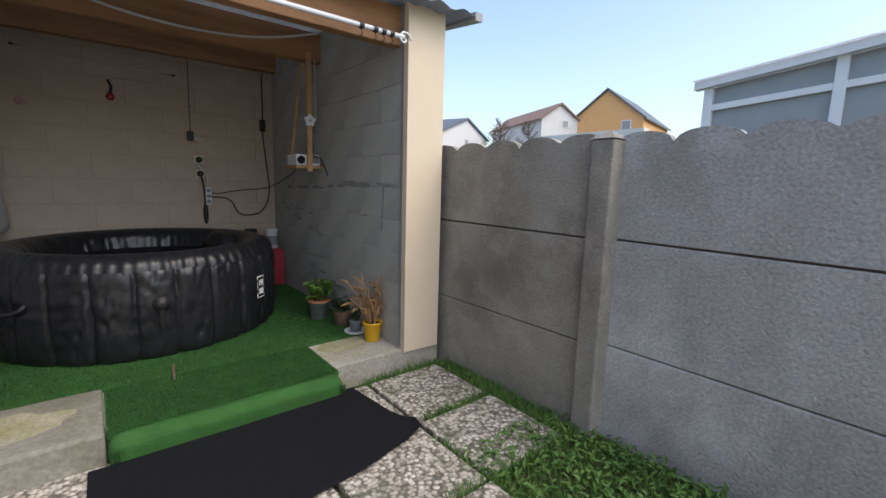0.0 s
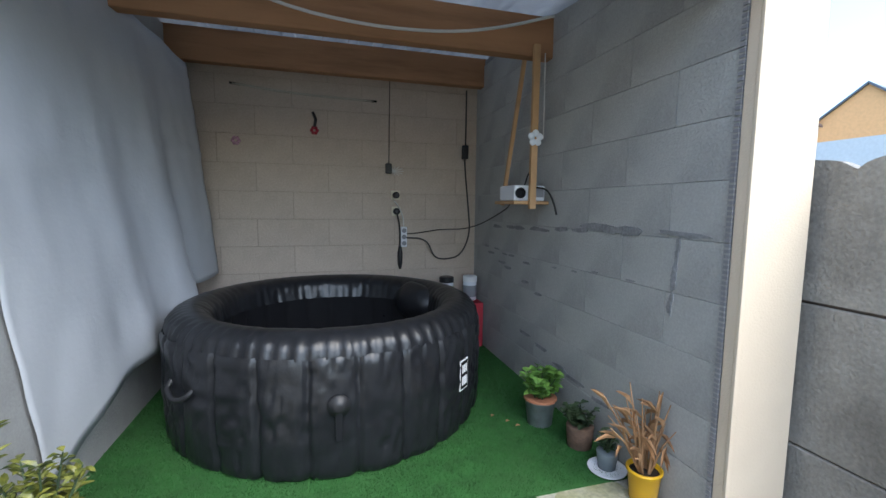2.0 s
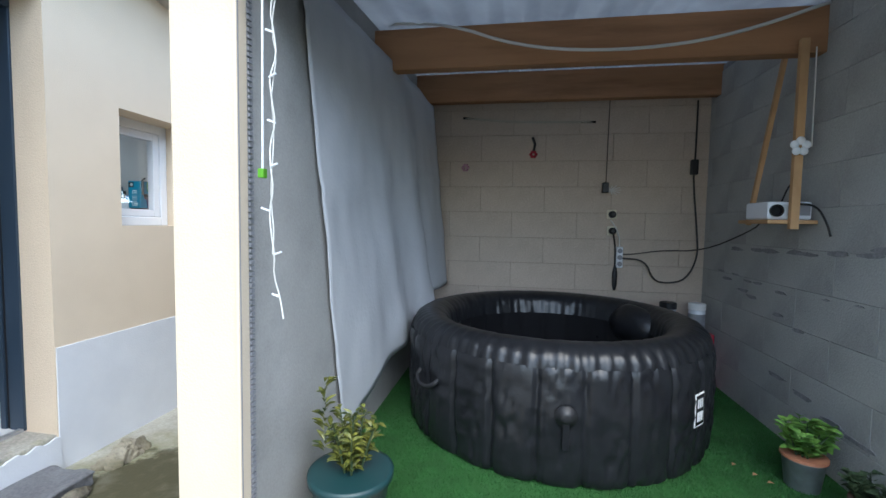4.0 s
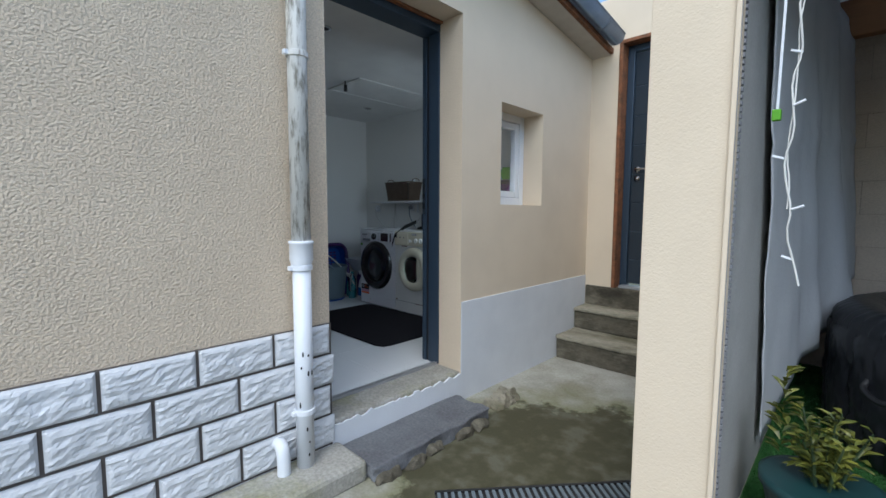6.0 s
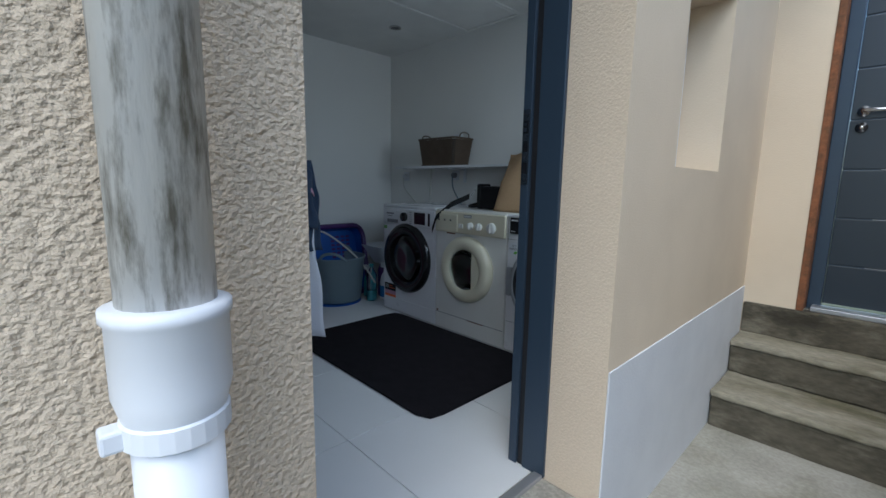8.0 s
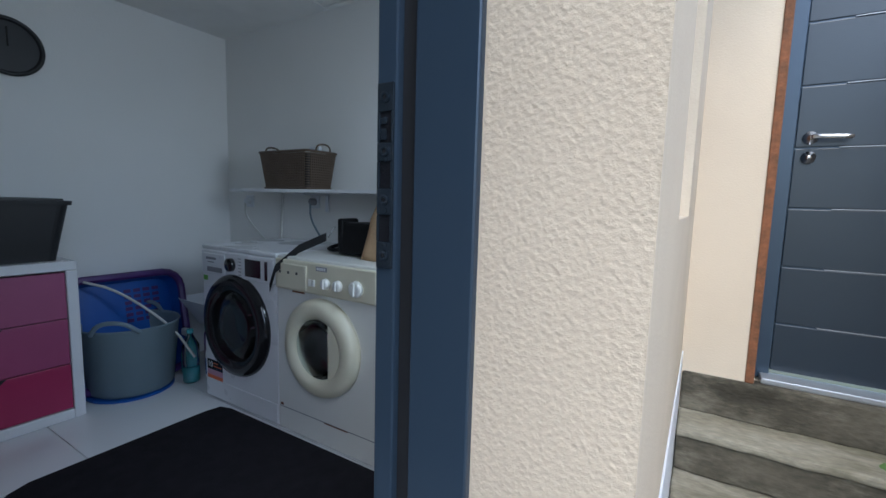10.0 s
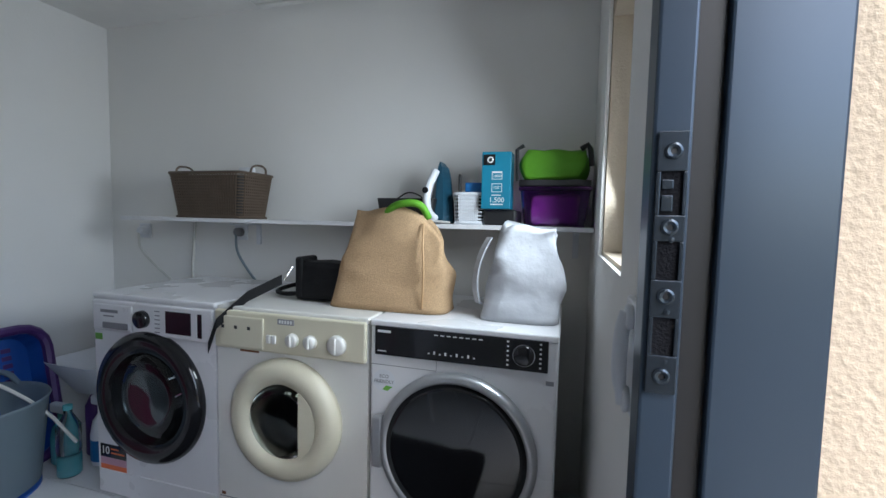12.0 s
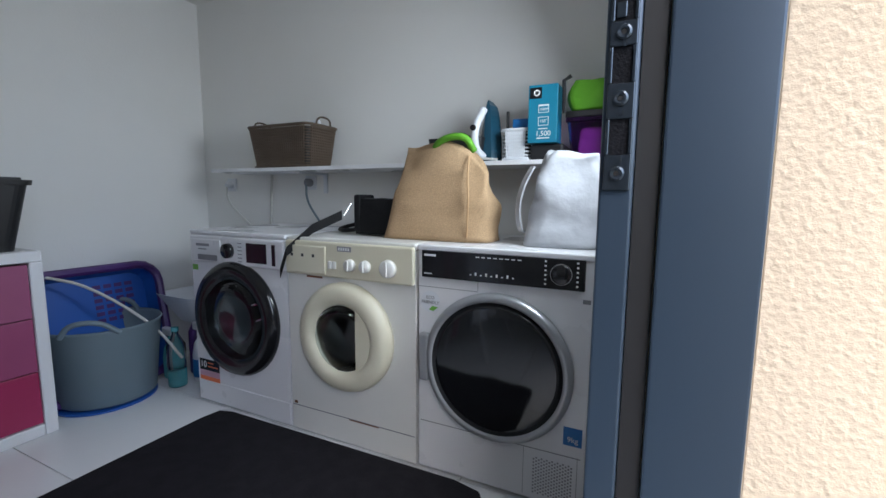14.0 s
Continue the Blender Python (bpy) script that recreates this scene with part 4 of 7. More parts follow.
# variegated shrub by the left wall end
ps = plant("potted_shrub", -0.44, 2.42, SZ + 0.025, [(0.1, 0), (0.105, 0.005), (0.14, 0.17), (0.15, 0.175), (0.15, 0.2), (0.138, 0.2)], TEALPOT, "variegated yellow-green shrub in a dark teal planter", LEAF_Y, 24, 0.10, 0.24, 0.045, 0.02, 0.18, rnd, 12)
bm = bmesh.new()
for j in range(22):
    b = rnd.uniform(0, math.tau)
    leaf(bm, (-0.54, 2.42, 0.45 + 0.012 * j), (math.cos(b), math.sin(b), 0.9), 0.055, 0.022)
part("tall_shoot", bm, LEAF_Y, ps)
# fallen leaves on the turf
for k, (x, y) in enumerate(((1.2, 2.98), (1.17, 3.03), (1.12, 3.1))):
    bm = bmesh.new()
    leaf(bm, (x, y, FZ + 0.012), (1, 0.4 * k, 0.1), 0.03, 0.02)
    solid("fallen_leaf", bm, STRAW, "small dry fallen leaf on the turf", "leaf")
# ---- concrete fence ----
fence = thing("concrete_fence", (1.9, 0.0, 0.0), "weathered precast concrete panel fence with scalloped top", "fence")


def panel(y0, y1, z0, z1, face, material, scallop=False):
    if not scallop:
        bm = box((face, y0, z0 + 0.002), (face + 0.04, y1, z1 - 0.001), 0.005, 1)
    else:
        n = 96
        per = 0.25
        top = []
        for i in range(n + 1):
            y = y0 + (y1 - y0) * i / n
            ph = ((y - 1.035) % per) / per
            top.append((y, z1 - 0.045 + 0.052 * math.sqrt(max(0, 1 - (2 * ph - 1) ** 2)) + 0.002 * noise.noise((y * 20, 0, 0))))
        bm = prism([(y0, z0 + 0.004)] + [(y1, z0 + 0.004)] + list(reversed(top)), "x", face, face + 0.045)
    return part("panel", bm, material, fence)


for y0, y1, face, m in ((1.1, 3.0, 1.835, CONC_F), (-0.95, 1.01, 1.9, CONC_P), (-2.95, -1.05, 1.9, CONC_P)):
    part("backing", box((face + 0.012, y0, -0.05), (face + 0.03, y1, 1.36)), JOINT, fence)
    panel(y0, y1, -0.05, 0.474, face, m)
    panel(y0, y1, 0.476, 0.970, face, m)
    panel(y0, y1, 0.976, 1.437, face, m, True)
for y in (1.045, -1.0, -3.0, 3.05):
    bm = box((1.81, y - 0.055, -0.06), (1.95, y + 0.055, 1.415), 0.01)
    part("post", bm, CONC_F, fence)
    bm = bmesh.new()
    b = [bm.verts.new(v) for v in ((1.805, y - 0.06, 1.415), (1.955, y - 0.06, 1.415), (1.955, y + 0.06, 1.415), (1.805, y + 0.06, 1.415))]
    tp = bm.verts.new((1.88, y, 1.455))
    bm.faces.new(b)
    for i in range(4):
        bm.faces.new((b[i], b[(i + 1) % 4], tp))
    bmesh.ops.recalc_face_normals(bm, faces=bm.faces)
    part("post_cap", bm, CONC_F, fence)

# ---- garden slabs ----
terrace = solid("terrace_bed", box((-0.85, -3.4, 0.018), (1.8, 2.1, 0.03)), SOIL, "soil bed showing in the slab joints", "ground", "structure")
rnd = random.Random(8)
slab_me = {}
for i in range(5):
    for j in range(10):
        x, y = 1.72 - 0.25 - i * 0.5, 2.05 - 0.25 - j * 0.5
        if x > 1.2 and y < 1.2:
            continue
        bm = box((-0.238, -0.238, 0), (0.238, 0.238, 0.035), 0.008)
        k = "slab"
        if k not in slab_me:
            me = bpy.data.meshes.new("slab")
            bm.to_mesh(me)
            me.materials.append(AGG)
            slab_me[k] = me
        bm.free()
        ob = new("slab", slab_me[k])
        ob.parent = terrace
        ob.location = (x, y, 0.028 + rnd.uniform(-0.004, 0.004))
        ob.rotation_euler = (rnd.uniform(-0.008, 0.008), rnd.uniform(-0.008, 0.008), rnd.choice((0, 1, 2, 3)) * math.pi / 2 + rnd.uniform(-0.01, 0.01))
rng = np.random.default_rng(11)
sp = []
sp.append(np.stack([rng.uniform(1.22, 1.86, 9000), rng.uniform(-1.0, 1.25, 9000), np.full(9000, 0.025)], 1))
sp.append(np.stack([rng.uniform(1.72, 1.83, 2200), rng.uniform(1.2, 2.05, 2200), np.full(2200, 0.03)], 1))
for c, far in ((1.72, 2.05), (1.22, 1.4), (0.72, 1.27)):
    sp.append(np.stack([c + rng.normal(0, 0.014, 900), rng.uniform(-1, far, 900), np.full(900, 0.04)], 1))
for c, near in ((2.05, 1.2), (1.55, 1.27), (1.05, 1.0)):
    sp.append(np.stack([rng.uniform(near, 1.75, 600), c + rng.normal(0, 0.016, 600), np.full(600, 0.04)], 1))
blades("grass", np.concatenate(sp), 0.05, 0.007, GRASS, "weeds and grass along the fence foot", "grass")
bm = bmesh.new()
for k in range(3200):
    x, y = 1.85 - 0.62 * rnd.random() ** 1.4, rnd.uniform(-0.6, 1.24)
    b = rnd.uniform(0, math.tau)
    leaf(bm, (x, y, 0.03 + rnd.uniform(0, 0.05)), (math.cos(b), math.sin(b), rnd.uniform(-0.1, 1.2)), rnd.uniform(0.018, 0.05), rnd.uniform(0.008, 0.02))
me = bpy.data.meshes.new("weeds")
bm.to_mesh(me)
bm.free()
me.materials.append(GRASS)
tagged(new("weeds", me), "broad-leaved green weeds at the fence foot", "weeds", kind="stuff")
outline = [(-0.01, 1.99), (0.55, 1.985), (1.12, 2.03), (1.14, 1.85), (1.155, 1.7), (1.18, 1.62), (1.225, 1.57), (1.21, 1.5), (1.1, 1.45), (0.83, 1.38), (0.54, 1.35), (0.2, 1.32), (-0.02, 1.3)]
bm = prism(outline, "z", 0.069, 0.078)
bmesh.ops.bevel(bm, geom=[e for e in bm.edges], offset=0.003, segments=1, affect="EDGES")
solid("door_mat", bm, BLACKMAT, "large black rubber mat with a torn corner on the slabs", "mat")

# ---- house facade ----
HX, HB = -2.2, -2.5
DY0, DY1, DZ0, DZ1 = 1.89, 2.835, 0.15, 2.365
WY0, WY1, WZ0, WZ1 = 3.24, 3.777, 1.225, 1.92


def soffit_z(y):
    return 2.753 - 0.143 * (y - 3.0)


solid("wall_facade_left", box((HB, -4, -0.1), (HX, DY0, 3.2)), STUCCO_F, "rough cream rendered house facade", "wall", "structure")
solid("wall_facade_over_door", box((HB, DY0, DZ1), (HX, DY1, 3.1)), SMOOTH, "cream render above the laundry door", "wall", "structure")
solid("wall_facade_right", boxes(((HB, DY1, -0.1), (HX, WY0, 3.0)), ((HB, WY1, -0.1), (HX, 4.6, 3.0)), ((HB, WY0, -0.1), (HX, WY1, WZ0)), ((HB, WY0, WZ1), (HX, WY1, 3.0))), SMOOTH, "cream rendered facade with a small window opening", "wall", "structure")
solid("plinth_band", box((HX, DY1 + 0.004, -0.06), (HX + 0.006, 4.578, 0.6), 0.002), PLINTH, "white painted plinth band", "trim", "structure")
bm = bmesh.new()
edge_pts = [(DY0 - 0.02 + (DY1 + 0.03 - DY0) * k / 60, 0.128 + 0.022 * noise.noise((k * 0.35, 0, 3)) + 0.01 * noise.noise((k * 1.1, 2, 0))) for k in range(61)]
prism([(DY0 - 0.02, -0.05), (DY1 + 0.01, -0.05)] + list(reversed(edge_pts)), "x", HX - 0.011, HX + 0.011, bm)
solid("door_sill_face", bm, PLINTH, "rough white painted face of the door sill", "trim", "structure")
solid("door_sill", box((-2.47, DY0, -0.1), (HX - 0.001, DY1, DZ0 - 0.003), 0.01), CONC_S, "bare grey concrete door sill", "sill", "structure")
solid("sill_threshold", box((-2.43, DY0 + 0.01, DZ0 - 0.004), (-2.395, DY1 - 0.01, DZ0 + 0.012), 0.004), SILVER, "thin aluminium threshold strip", "sill", "structure")
step = thing("door_step", (-2.05, 2.4, -0.05), "dark slab step with a ragged broken mossy edge", "step")
for k, y in enumerate((2.0, 2.16, 2.3, 2.52, 2.66)):
    bm = bmesh.new()
    bmesh.ops.create_icosphere(bm, subdivisions=3, radius=1, matrix=Matrix.Translation((-1.895 + 0.012 * math.sin(k * 2.2), y, -0.04)) @ Matrix.Diagonal((0.035, 0.07, 0.032, 1)))
    for v in bm.verts:
        v.co += 0.022 * noise.noise_vector(v.co * 24)
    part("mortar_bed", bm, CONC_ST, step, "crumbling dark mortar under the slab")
bm = box((HX + 0.012, 1.93, -0.06), (-1.9, 2.78, 0.02), 0.012)
bmesh.ops.subdivide_edges(bm, edges=bm.edges, cuts=14, use_grid_fill=True)
for v in bm.verts:
    k = 1.0 if v.co.x > -1.95 or v.co.y > 2.7 else 0.25
    v.co += (0.028 * noise.noise_vector(v.co * 6) + 0.016 * noise.noise_vector(v.co * 17)) * k * (1 if v.co.z < 0.01 else 0.55)
part("slab", bm, CONC_D, step)
pl = solid("drain_plinth", box((HX + 0.002, 0.9, -0.06), (-1.95, 1.925, 0.045), 0.02), CONC_S, "chipped mossy concrete block at the downpipe foot", "plinth", "structure")
# pulled-up mortar lump
bm = bmesh.new()
bmesh.ops.create_icosphere(bm, subdivisions=5, radius=1, matrix=Matrix.Translation((-2.0, 3.02, -0.045)) @ Matrix.Diagonal((0.09, 0.13, 0.06, 1)))
for v in bm.verts:
    v.co += 0.04 * noise.noise_vector(v.co * 12) + 0.022 * noise.noise_vector(v.co * 34)
solid("mortar_lump", bm, CONC_TR, "rough lump of old mortar on the courtyard floor", "rubble")
# mossy damp patches
rs = random.Random(17)


def patch(name, cx, cy, rx, ry, z, material, label):
    pts = []
    for j in range(40):
        a = math.tau * j / 40
        r = 1 + 0.28 * noise.noise((math.cos(a) * 1.7 + cx, math.sin(a) * 1.7, cy)) + 0.1 * noise.noise((math.cos(a) * 6, math.sin(a) * 6, cx))
        pts.append((cx + rx * r * math.cos(a), cy + ry * r * math.sin(a)))
    solid(name, prism(pts, "z", z - 0.01, z + 0.0015), material, label, "stain", "structure")


patch("moss_patch", -1.5, 4.46, 0.05, 0.035, 0.336, GRASS, "bright green moss on the step")
patch("moss_patch", -0.3, 2.28, 0.25, 0.12, SZ + 0.0255, MOSS2, "olive algae stain on the kerb")
patch("moss_patch", 1.27, 2.42, 0.16, 0.1, SZ + 0.0005, MOSS2, "olive algae stain on the slab")
# drain channel
dr = thing("drain_channel", (-1.3, 2.45, -0.05), "black slotted drain channel across the courtyard", "drain")
d0, d1 = Vector((-1.62, 2.03, 0)), Vector((-0.9, 2.86, 0))
ax = (d1 - d0).normalized()
L = (d1 - d0).length
mm = Matrix.Translation((d0.x, d0.y, -0.052)) @ Matrix.Rotation(math.atan2(ax.y, ax.x), 4, "Z")
bm = boxes(((0, -0.065, 0), (L, -0.05, 0.012)), ((0, 0.05, 0), (L, 0.065, 0.012)), ((0, -0.05, 0), (L, 0.05, 0.004)))
bmesh.ops.transform(bm, matrix=mm, verts=bm.verts)
part("channel_frame", bm, BLKM, dr)
k = 0.01
while k < L:
    bm = box((k, -0.05, 0.004), (k + 0.014, 0.05, 0.011))
    bmesh.ops.transform(bm, matrix=mm, verts=bm.verts)
    part("bar", bm, GREYPOT, dr)
    k += 0.03

# window
win = thing("window_1", (HX - 0.2, (WY0 + WY1) / 2, WZ0), "small white upvc window set deep in the facade", "window")
tagged(win, kind="structure")
x0, x1 = -2.44, -2.37
fr = part("window_frame", boxes(((x0, WY0, WZ0), (x1, WY0 + 0.06, WZ1)), ((x0, WY1 - 0.06, WZ0), (x1, WY1, WZ1)), ((x0, WY0 + 0.06, WZ0), (x1, WY1 - 0.06, WZ0 + 0.06)), ((x0, WY0 + 0.06, WZ1 - 0.06), (x1, WY1 - 0.06, WZ1)), bevel=0.006), PVC, win)
part("sash", boxes(((x0 + 0.01, WY0 + 0.062, WZ0 + 0.062), (x1 - 0.008, WY0 + 0.11, WZ1 - 0.062)), ((x0 + 0.01, WY1 - 0.11, WZ0 + 0.062), (x1 - 0.008, WY1 - 0.062, WZ1 - 0.062)), ((x0 + 0.01, WY0 + 0.11, WZ0 + 0.062), (x1 - 0.008, WY1 - 0.11, WZ0 + 0.11)), ((x0 + 0.01, WY0 + 0.11, WZ1 - 0.11), (x1 - 0.008, WY1 - 0.11, WZ1 - 0.062)), bevel=0.005), PVC, win)
pane = part("pane", box((-2.41, WY0 + 0.1, WZ0 + 0.1), (-2.402, WY1 - 0.1, WZ1 - 0.1)), PANE, win)
pane.visible_shadow = False
part("drip_cap", box((x1, WY0 + 0.02, WZ0 + 0.008), (x1 + 0.012, WY0 + 0.07, WZ0 + 0.022), 0.002), BLKM, win)
part("window_handle", box((-2.47, WY0 + 0.075, 1.5), (-2.432, WY0 + 0.095, 1.62), 0.004), PVC, win)

# laundry door frame in anthracite aluminium
df = thing("door_1", (-2.45, 2.36, DZ0), "anthracite aluminium door frame with lock strikes", "door frame")
tagged(df, kind="structure")
part("jamb", boxes(((-2.482, DY1 - 0.012, DZ0), (-2.392, DY1 + 0.03, DZ1 - 0.06)), bevel=0.003), ALU, df)
part("seal", box((-2.506, DY1 - 0.003, DZ0), (-2.483, DY1 + 0.03, DZ1 - 0.06)), BLKM, df, "black rubber seal")
part("jamb_rebate", box((-2.540, DY1 - 0.014, DZ0), (-2.507, DY1 + 0.03, DZ1 - 0.06), 0.003), ALU, df)
part("hinge_jamb", box((-2.54, DY0 + 0.002, DZ0), (-2.395, DY0 + 0.05, DZ1 - 0.06), 0.003), ALU, df)
part("head", box((-2.54, DY0 + 0.002, DZ1 - 0.06), (-2.39, DY1 + 0.03, DZ1 - 0.002), 0.003), ALU, df)
part("head_trim", box((-2.389, DY0 + 0.3, DZ1 - 0.018), (-2.36, DY1 - 0.004, DZ1 - 0.002), 0.004), RUST, df, "bare rusty-brown packing strip")
ya, yb = DY1 - 0.0185, DY1 - 0.0142
holes = ((1.320, 1.359), (1.261, 1.296), (1.191, 1.226))
cuts = [1.155] + [z for h in reversed(holes) for z in h] + [1.395]
bm = bmesh.new()
for a, b in zip(cuts[0::2], cuts[1::2]):
    box((-2.536, ya, a), (-2.510, yb, b), 0.0012, 2, bm)
for a, b in holes:
    box((-2.536, ya, a), (-2.532, yb, b), 0.001, 2, bm)
    box((-2.514, ya, a), (-2.510, yb, b), 0.001, 2, bm)
plate = part("strike_plate", bm, STRIKE, df, "long steel strike plate with three cut-outs")
# flat black plates in the cut-outs, painting in the shade of deep holes
for a, b in holes:
    part("latch_hole", box((-2.5318, yb - 0.0012, a), (-2.5142, yb - 0.0006, b)), BLACKMAT, plate)
part("latch_tongue", boxes(((-2.531, ya + 0.0006, 1.323), (-2.521, yb, 1.338)), ((-2.531, ya + 0.0006, 1.343), (-2.521, yb, 1.352)), bevel=0.0012), STRIKE, plate)
for z in (1.377, 1.309, 1.246, 1.172):
    sc_ = part("screw", lathe([(0.0075, 0), (0.0075, 0.0018), (0.0055, 0.0026), (0.003, 0.0022), (0.0028, 0.0006), (0, 0.0006)], 18, facing(-2.523, ya, z)), STRIKE, plate, "countersunk steel screw")
    part("socket", lathe([(0.0028, 0.0008), (0.0028, 0.0012), (0, 0.0012)], 6, facing(-2.523, ya, z)), BLKM, sc_)
for z in (1.298, 1.232, 1.186):
    part("rivet", lathe([(0.0028, 0), (0.0028, 0.001), (0, 0.0013)], 12, facing(-2.521, ya, z)), STRIKE, plate)
solid("door_reveal", box((-2.389, DY1 - 0.001, DZ0), (HX - 0.0, DY1 + 0.0015, DZ1)), STUCCO, "rough cream door reveal", "trim", "structure")

# facing stones
stone_bed = solid("stone_bed", box((HX, -3.4, -0.05), (HX + 0.012, DY0 - 0.001, 0.642)), JOINT, "dark mortar bed of the facing stones", "wall", "structure")
stones = []
for v in range(5):
    rs = random.Random(v)
    for length in (0.284, 0.136, 0.262):
        bm = bmesh.new()
        nu, nv = max(10, round(length * 105)), 15
        h = 0.137
        g = []
        for i in range(nu + 1):
            col = []
            for j in range(nv + 1):
                u, w = i / nu, j / nv
                e = min(u * length, (1 - u) * length, w * h, (1 - w) * h)
                py, pz = u * length, w * h
                q = (py + 0.35 * pz) * 11 + v * 7, (pz - 0.25 * py) * 30
                facet = abs(noise.noise((q[0], q[1], v * 3.1))) * 0.75 + 0.35 * abs(noise.noise((q[0] * 2.4, q[1] * 2.1, v * 1.7))) + 0.14 * noise.noise((py * 160, pz * 160, v))
                d = 0.006 + min(1, e / 0.014) ** 0.7 * (0.018 - 0.016 * facet)
                col.append(bm.verts.new((d, u * length + (0.002 * rs.uniform(-1, 1) if 0 < i < nu else 0), w * h)))
            g.append(col)
        for i in range(nu):
            for j in range(nv):
                bm.faces.new((g[i][j], g[i + 1][j], g[i + 1][j + 1], g[i][j + 1]))
        bnd = [e for e in bm.edges if e.is_boundary]
        ex = bmesh.ops.extrude_edge_only(bm, edges=bnd)
        for w in ex["geom"]:
            if isinstance(w, bmesh.types.BMVert):
                w.co.x = 0
        bmesh.ops.recalc_face_normals(bm, faces=bm.faces)
        me = bpy.data.meshes.new("stone")
        bm.to_mesh(me)
        bm.free()
        me.materials.append(FACING)
        stones.append((length, me))
rs = random.Random(2)
for row in range(5):
    z = 0.502 - row * 0.149
    y = 1.609 - 0.296 * 12 - (0.148 if row % 2 else 0)
    while y < DY0 - 0.02:
        room = DY0 - 0.002 - y
        length = 0.284 if room > 0.29 else (0.262 if room > 0.262 else 0.136)
        if room > 0.13:
            ob = new("stone", rs.choice([m for l, m in stones if l == length]))
            ob.parent = stone_bed
            ob.location = (HX + 0.011, y + 0.006, z)
        y += 0.296

# downpipe
dp = thing("downpipe", (-2.13, 1.705, 0.045), "white downpipe, peeling iron above and plastic below", "downpipe")
X, Y = -2.12, 1.712
part("upper_pipe", tube([(X, Y, 1.03), (X, Y, 2.9)], 0.04, 20), PEEL, dp, "peeling rust-stained painted iron pipe", smooth=True)
part("lower_pipe", tube([(X, Y, 0.03), (X, Y, 0.97)], 0.0385, 20), PVC, dp, smooth=True)
part("socket", lathe([(0.04, 0.93), (0.044, 0.945), (0.049, 0.965), (0.049, 1.03), (0.052, 1.033), (0.052, 1.043), (0.045, 1.045)], 24, Matrix.Translation((X, Y, 0))), PVC, dp, smooth=True)
for z in (0.93, 1.81, 0.295):
    part("bracket", lathe([(0.043, z - 0.012), (0.0455, z - 0.01), (0.0455, z + 0.01), (0.043, z + 0.012)], 24, Matrix.Translation((X, Y, 0))), PVC if z < 1.5 else PEEL, dp)
    part("bracket_screw", box((X - 0.01, Y - 0.06, z - 0.01), (X + 0.012, Y - 0.04, z + 0.01), 0.003), PVC, dp)
rs = random.Random(5)
for k in range(9):
    bm = bmesh.new()
    a, z = rs.uniform(-1.0, 0.6), rs.uniform(0.1, 0.6)
    p = Vector((X + 0.0386 * math.cos(a), Y + 0.0386 * math.sin(a), z))
    bmesh.ops.create_icosphere(bm, subdivisions=1, radius=1, matrix=Matrix.Translation(p) @ Matrix.Diagonal((0.003, 0.005, rs.uniform(0.006, 0.016), 1)))
    part("paint_chip", bm, BLKM, dp, "dark paint chip")
sp = thing("drain_stub", (-2.13, 1.6, 0.045), "short white plastic elbow pipe beside the downpipe", "pipe")
part("elbow", tube([(-2.18, 1.61, 0.16), (-2.14, 1.61, 0.17), (-2.12, 1.61, 0.13), (-2.12, 1.61, 0.035)], 0.028, 14, None, 2), PVC, sp, smooth=True)

# eaves and gutter
bm = bmesh.new()
ys = (-4.0, 4.6)
v = []
for y in ys:
    z = soffit_z(y)
    v.append([bm.verts.new(p) for p in ((HX - 0.02, y, z), (-2.035, y, z), (-2.035, y, z + 0.09), (HX - 0.02, y, z + 0.09))])
for i in range(4):
    bm.faces.new((v[0][i], v[0][(i + 1) % 4], v[1][(i + 1) % 4], v[1][i]))
bm.faces.new(v[0])
bm.faces.new(list(reversed(v[1])))
bmesh.ops.recalc_face_normals(bm, faces=bm.faces)
solid("soffit", bm, SOFFIT, "aged painted soffit under the eaves", "soffit", "structure")
solid("eaves_board", tube([(-2.028, -4, soffit_z(-4) + 0.025), (-2.028, 4.57, soffit_z(4.57) + 0.025)], 0.03, 4), RUST, "weathered brown eaves board", "trim", "structure")
gt = thing("gutter", (-1.95, 3, 2.8), "half-round zinc gutter along the eaves", "gutter")
bm = bmesh.new()
R = 0.068
prof = [(-1.955 + R * math.cos(a), R * math.sin(a)) for a in [math.pi + math.pi * i / 12 for i in range(13)]]
prof += [(-1.955 + R + 0.008, 0.004), (-1.955 + R + 0.004, 0.012)]
rows = [[bm.verts.new((x, y, z + soffit_z(y) + 0.10)) for x, z in prof] for y in (-4.0, 0, 2.0, 4.5)]
for a, b in zip(rows, rows[1:]):
    for i in range(len(prof) - 1):
        bm.faces.new((a[i], a[i + 1], b[i + 1], b[i]))
bmesh.ops.solidify(bm, geom=list(bm.faces), thickness=0.002)
part("channel", bm, ZINC, gt, smooth=True)
for y in (1.2, 2.4, 3.3, 4.2):
    part("strap", tube([(-1.955 + (R + 0.004) * math.cos(a), y, soffit_z(y) + 0.10 + (R + 0.004) * math.sin(a)) for a in [math.pi + math.pi * i / 10 for i in range(11)]], 0.005, 5), ZINC, gt)
bm = bmesh.new()
a = [bm.verts.new(p) for p in ((-2.0, -4, soffit_z(-4) + 0.12), (-2.0, 4.7, soffit_z(4.7) + 0.12), (-5.6, 4.7, soffit_z(4.7) + 0.9), (-5.6, -4, soffit_z(-4) + 0.9))]
bm.faces.new(a)
bmesh.ops.solidify(bm, geom=list(bm.faces), thickness=0.05)
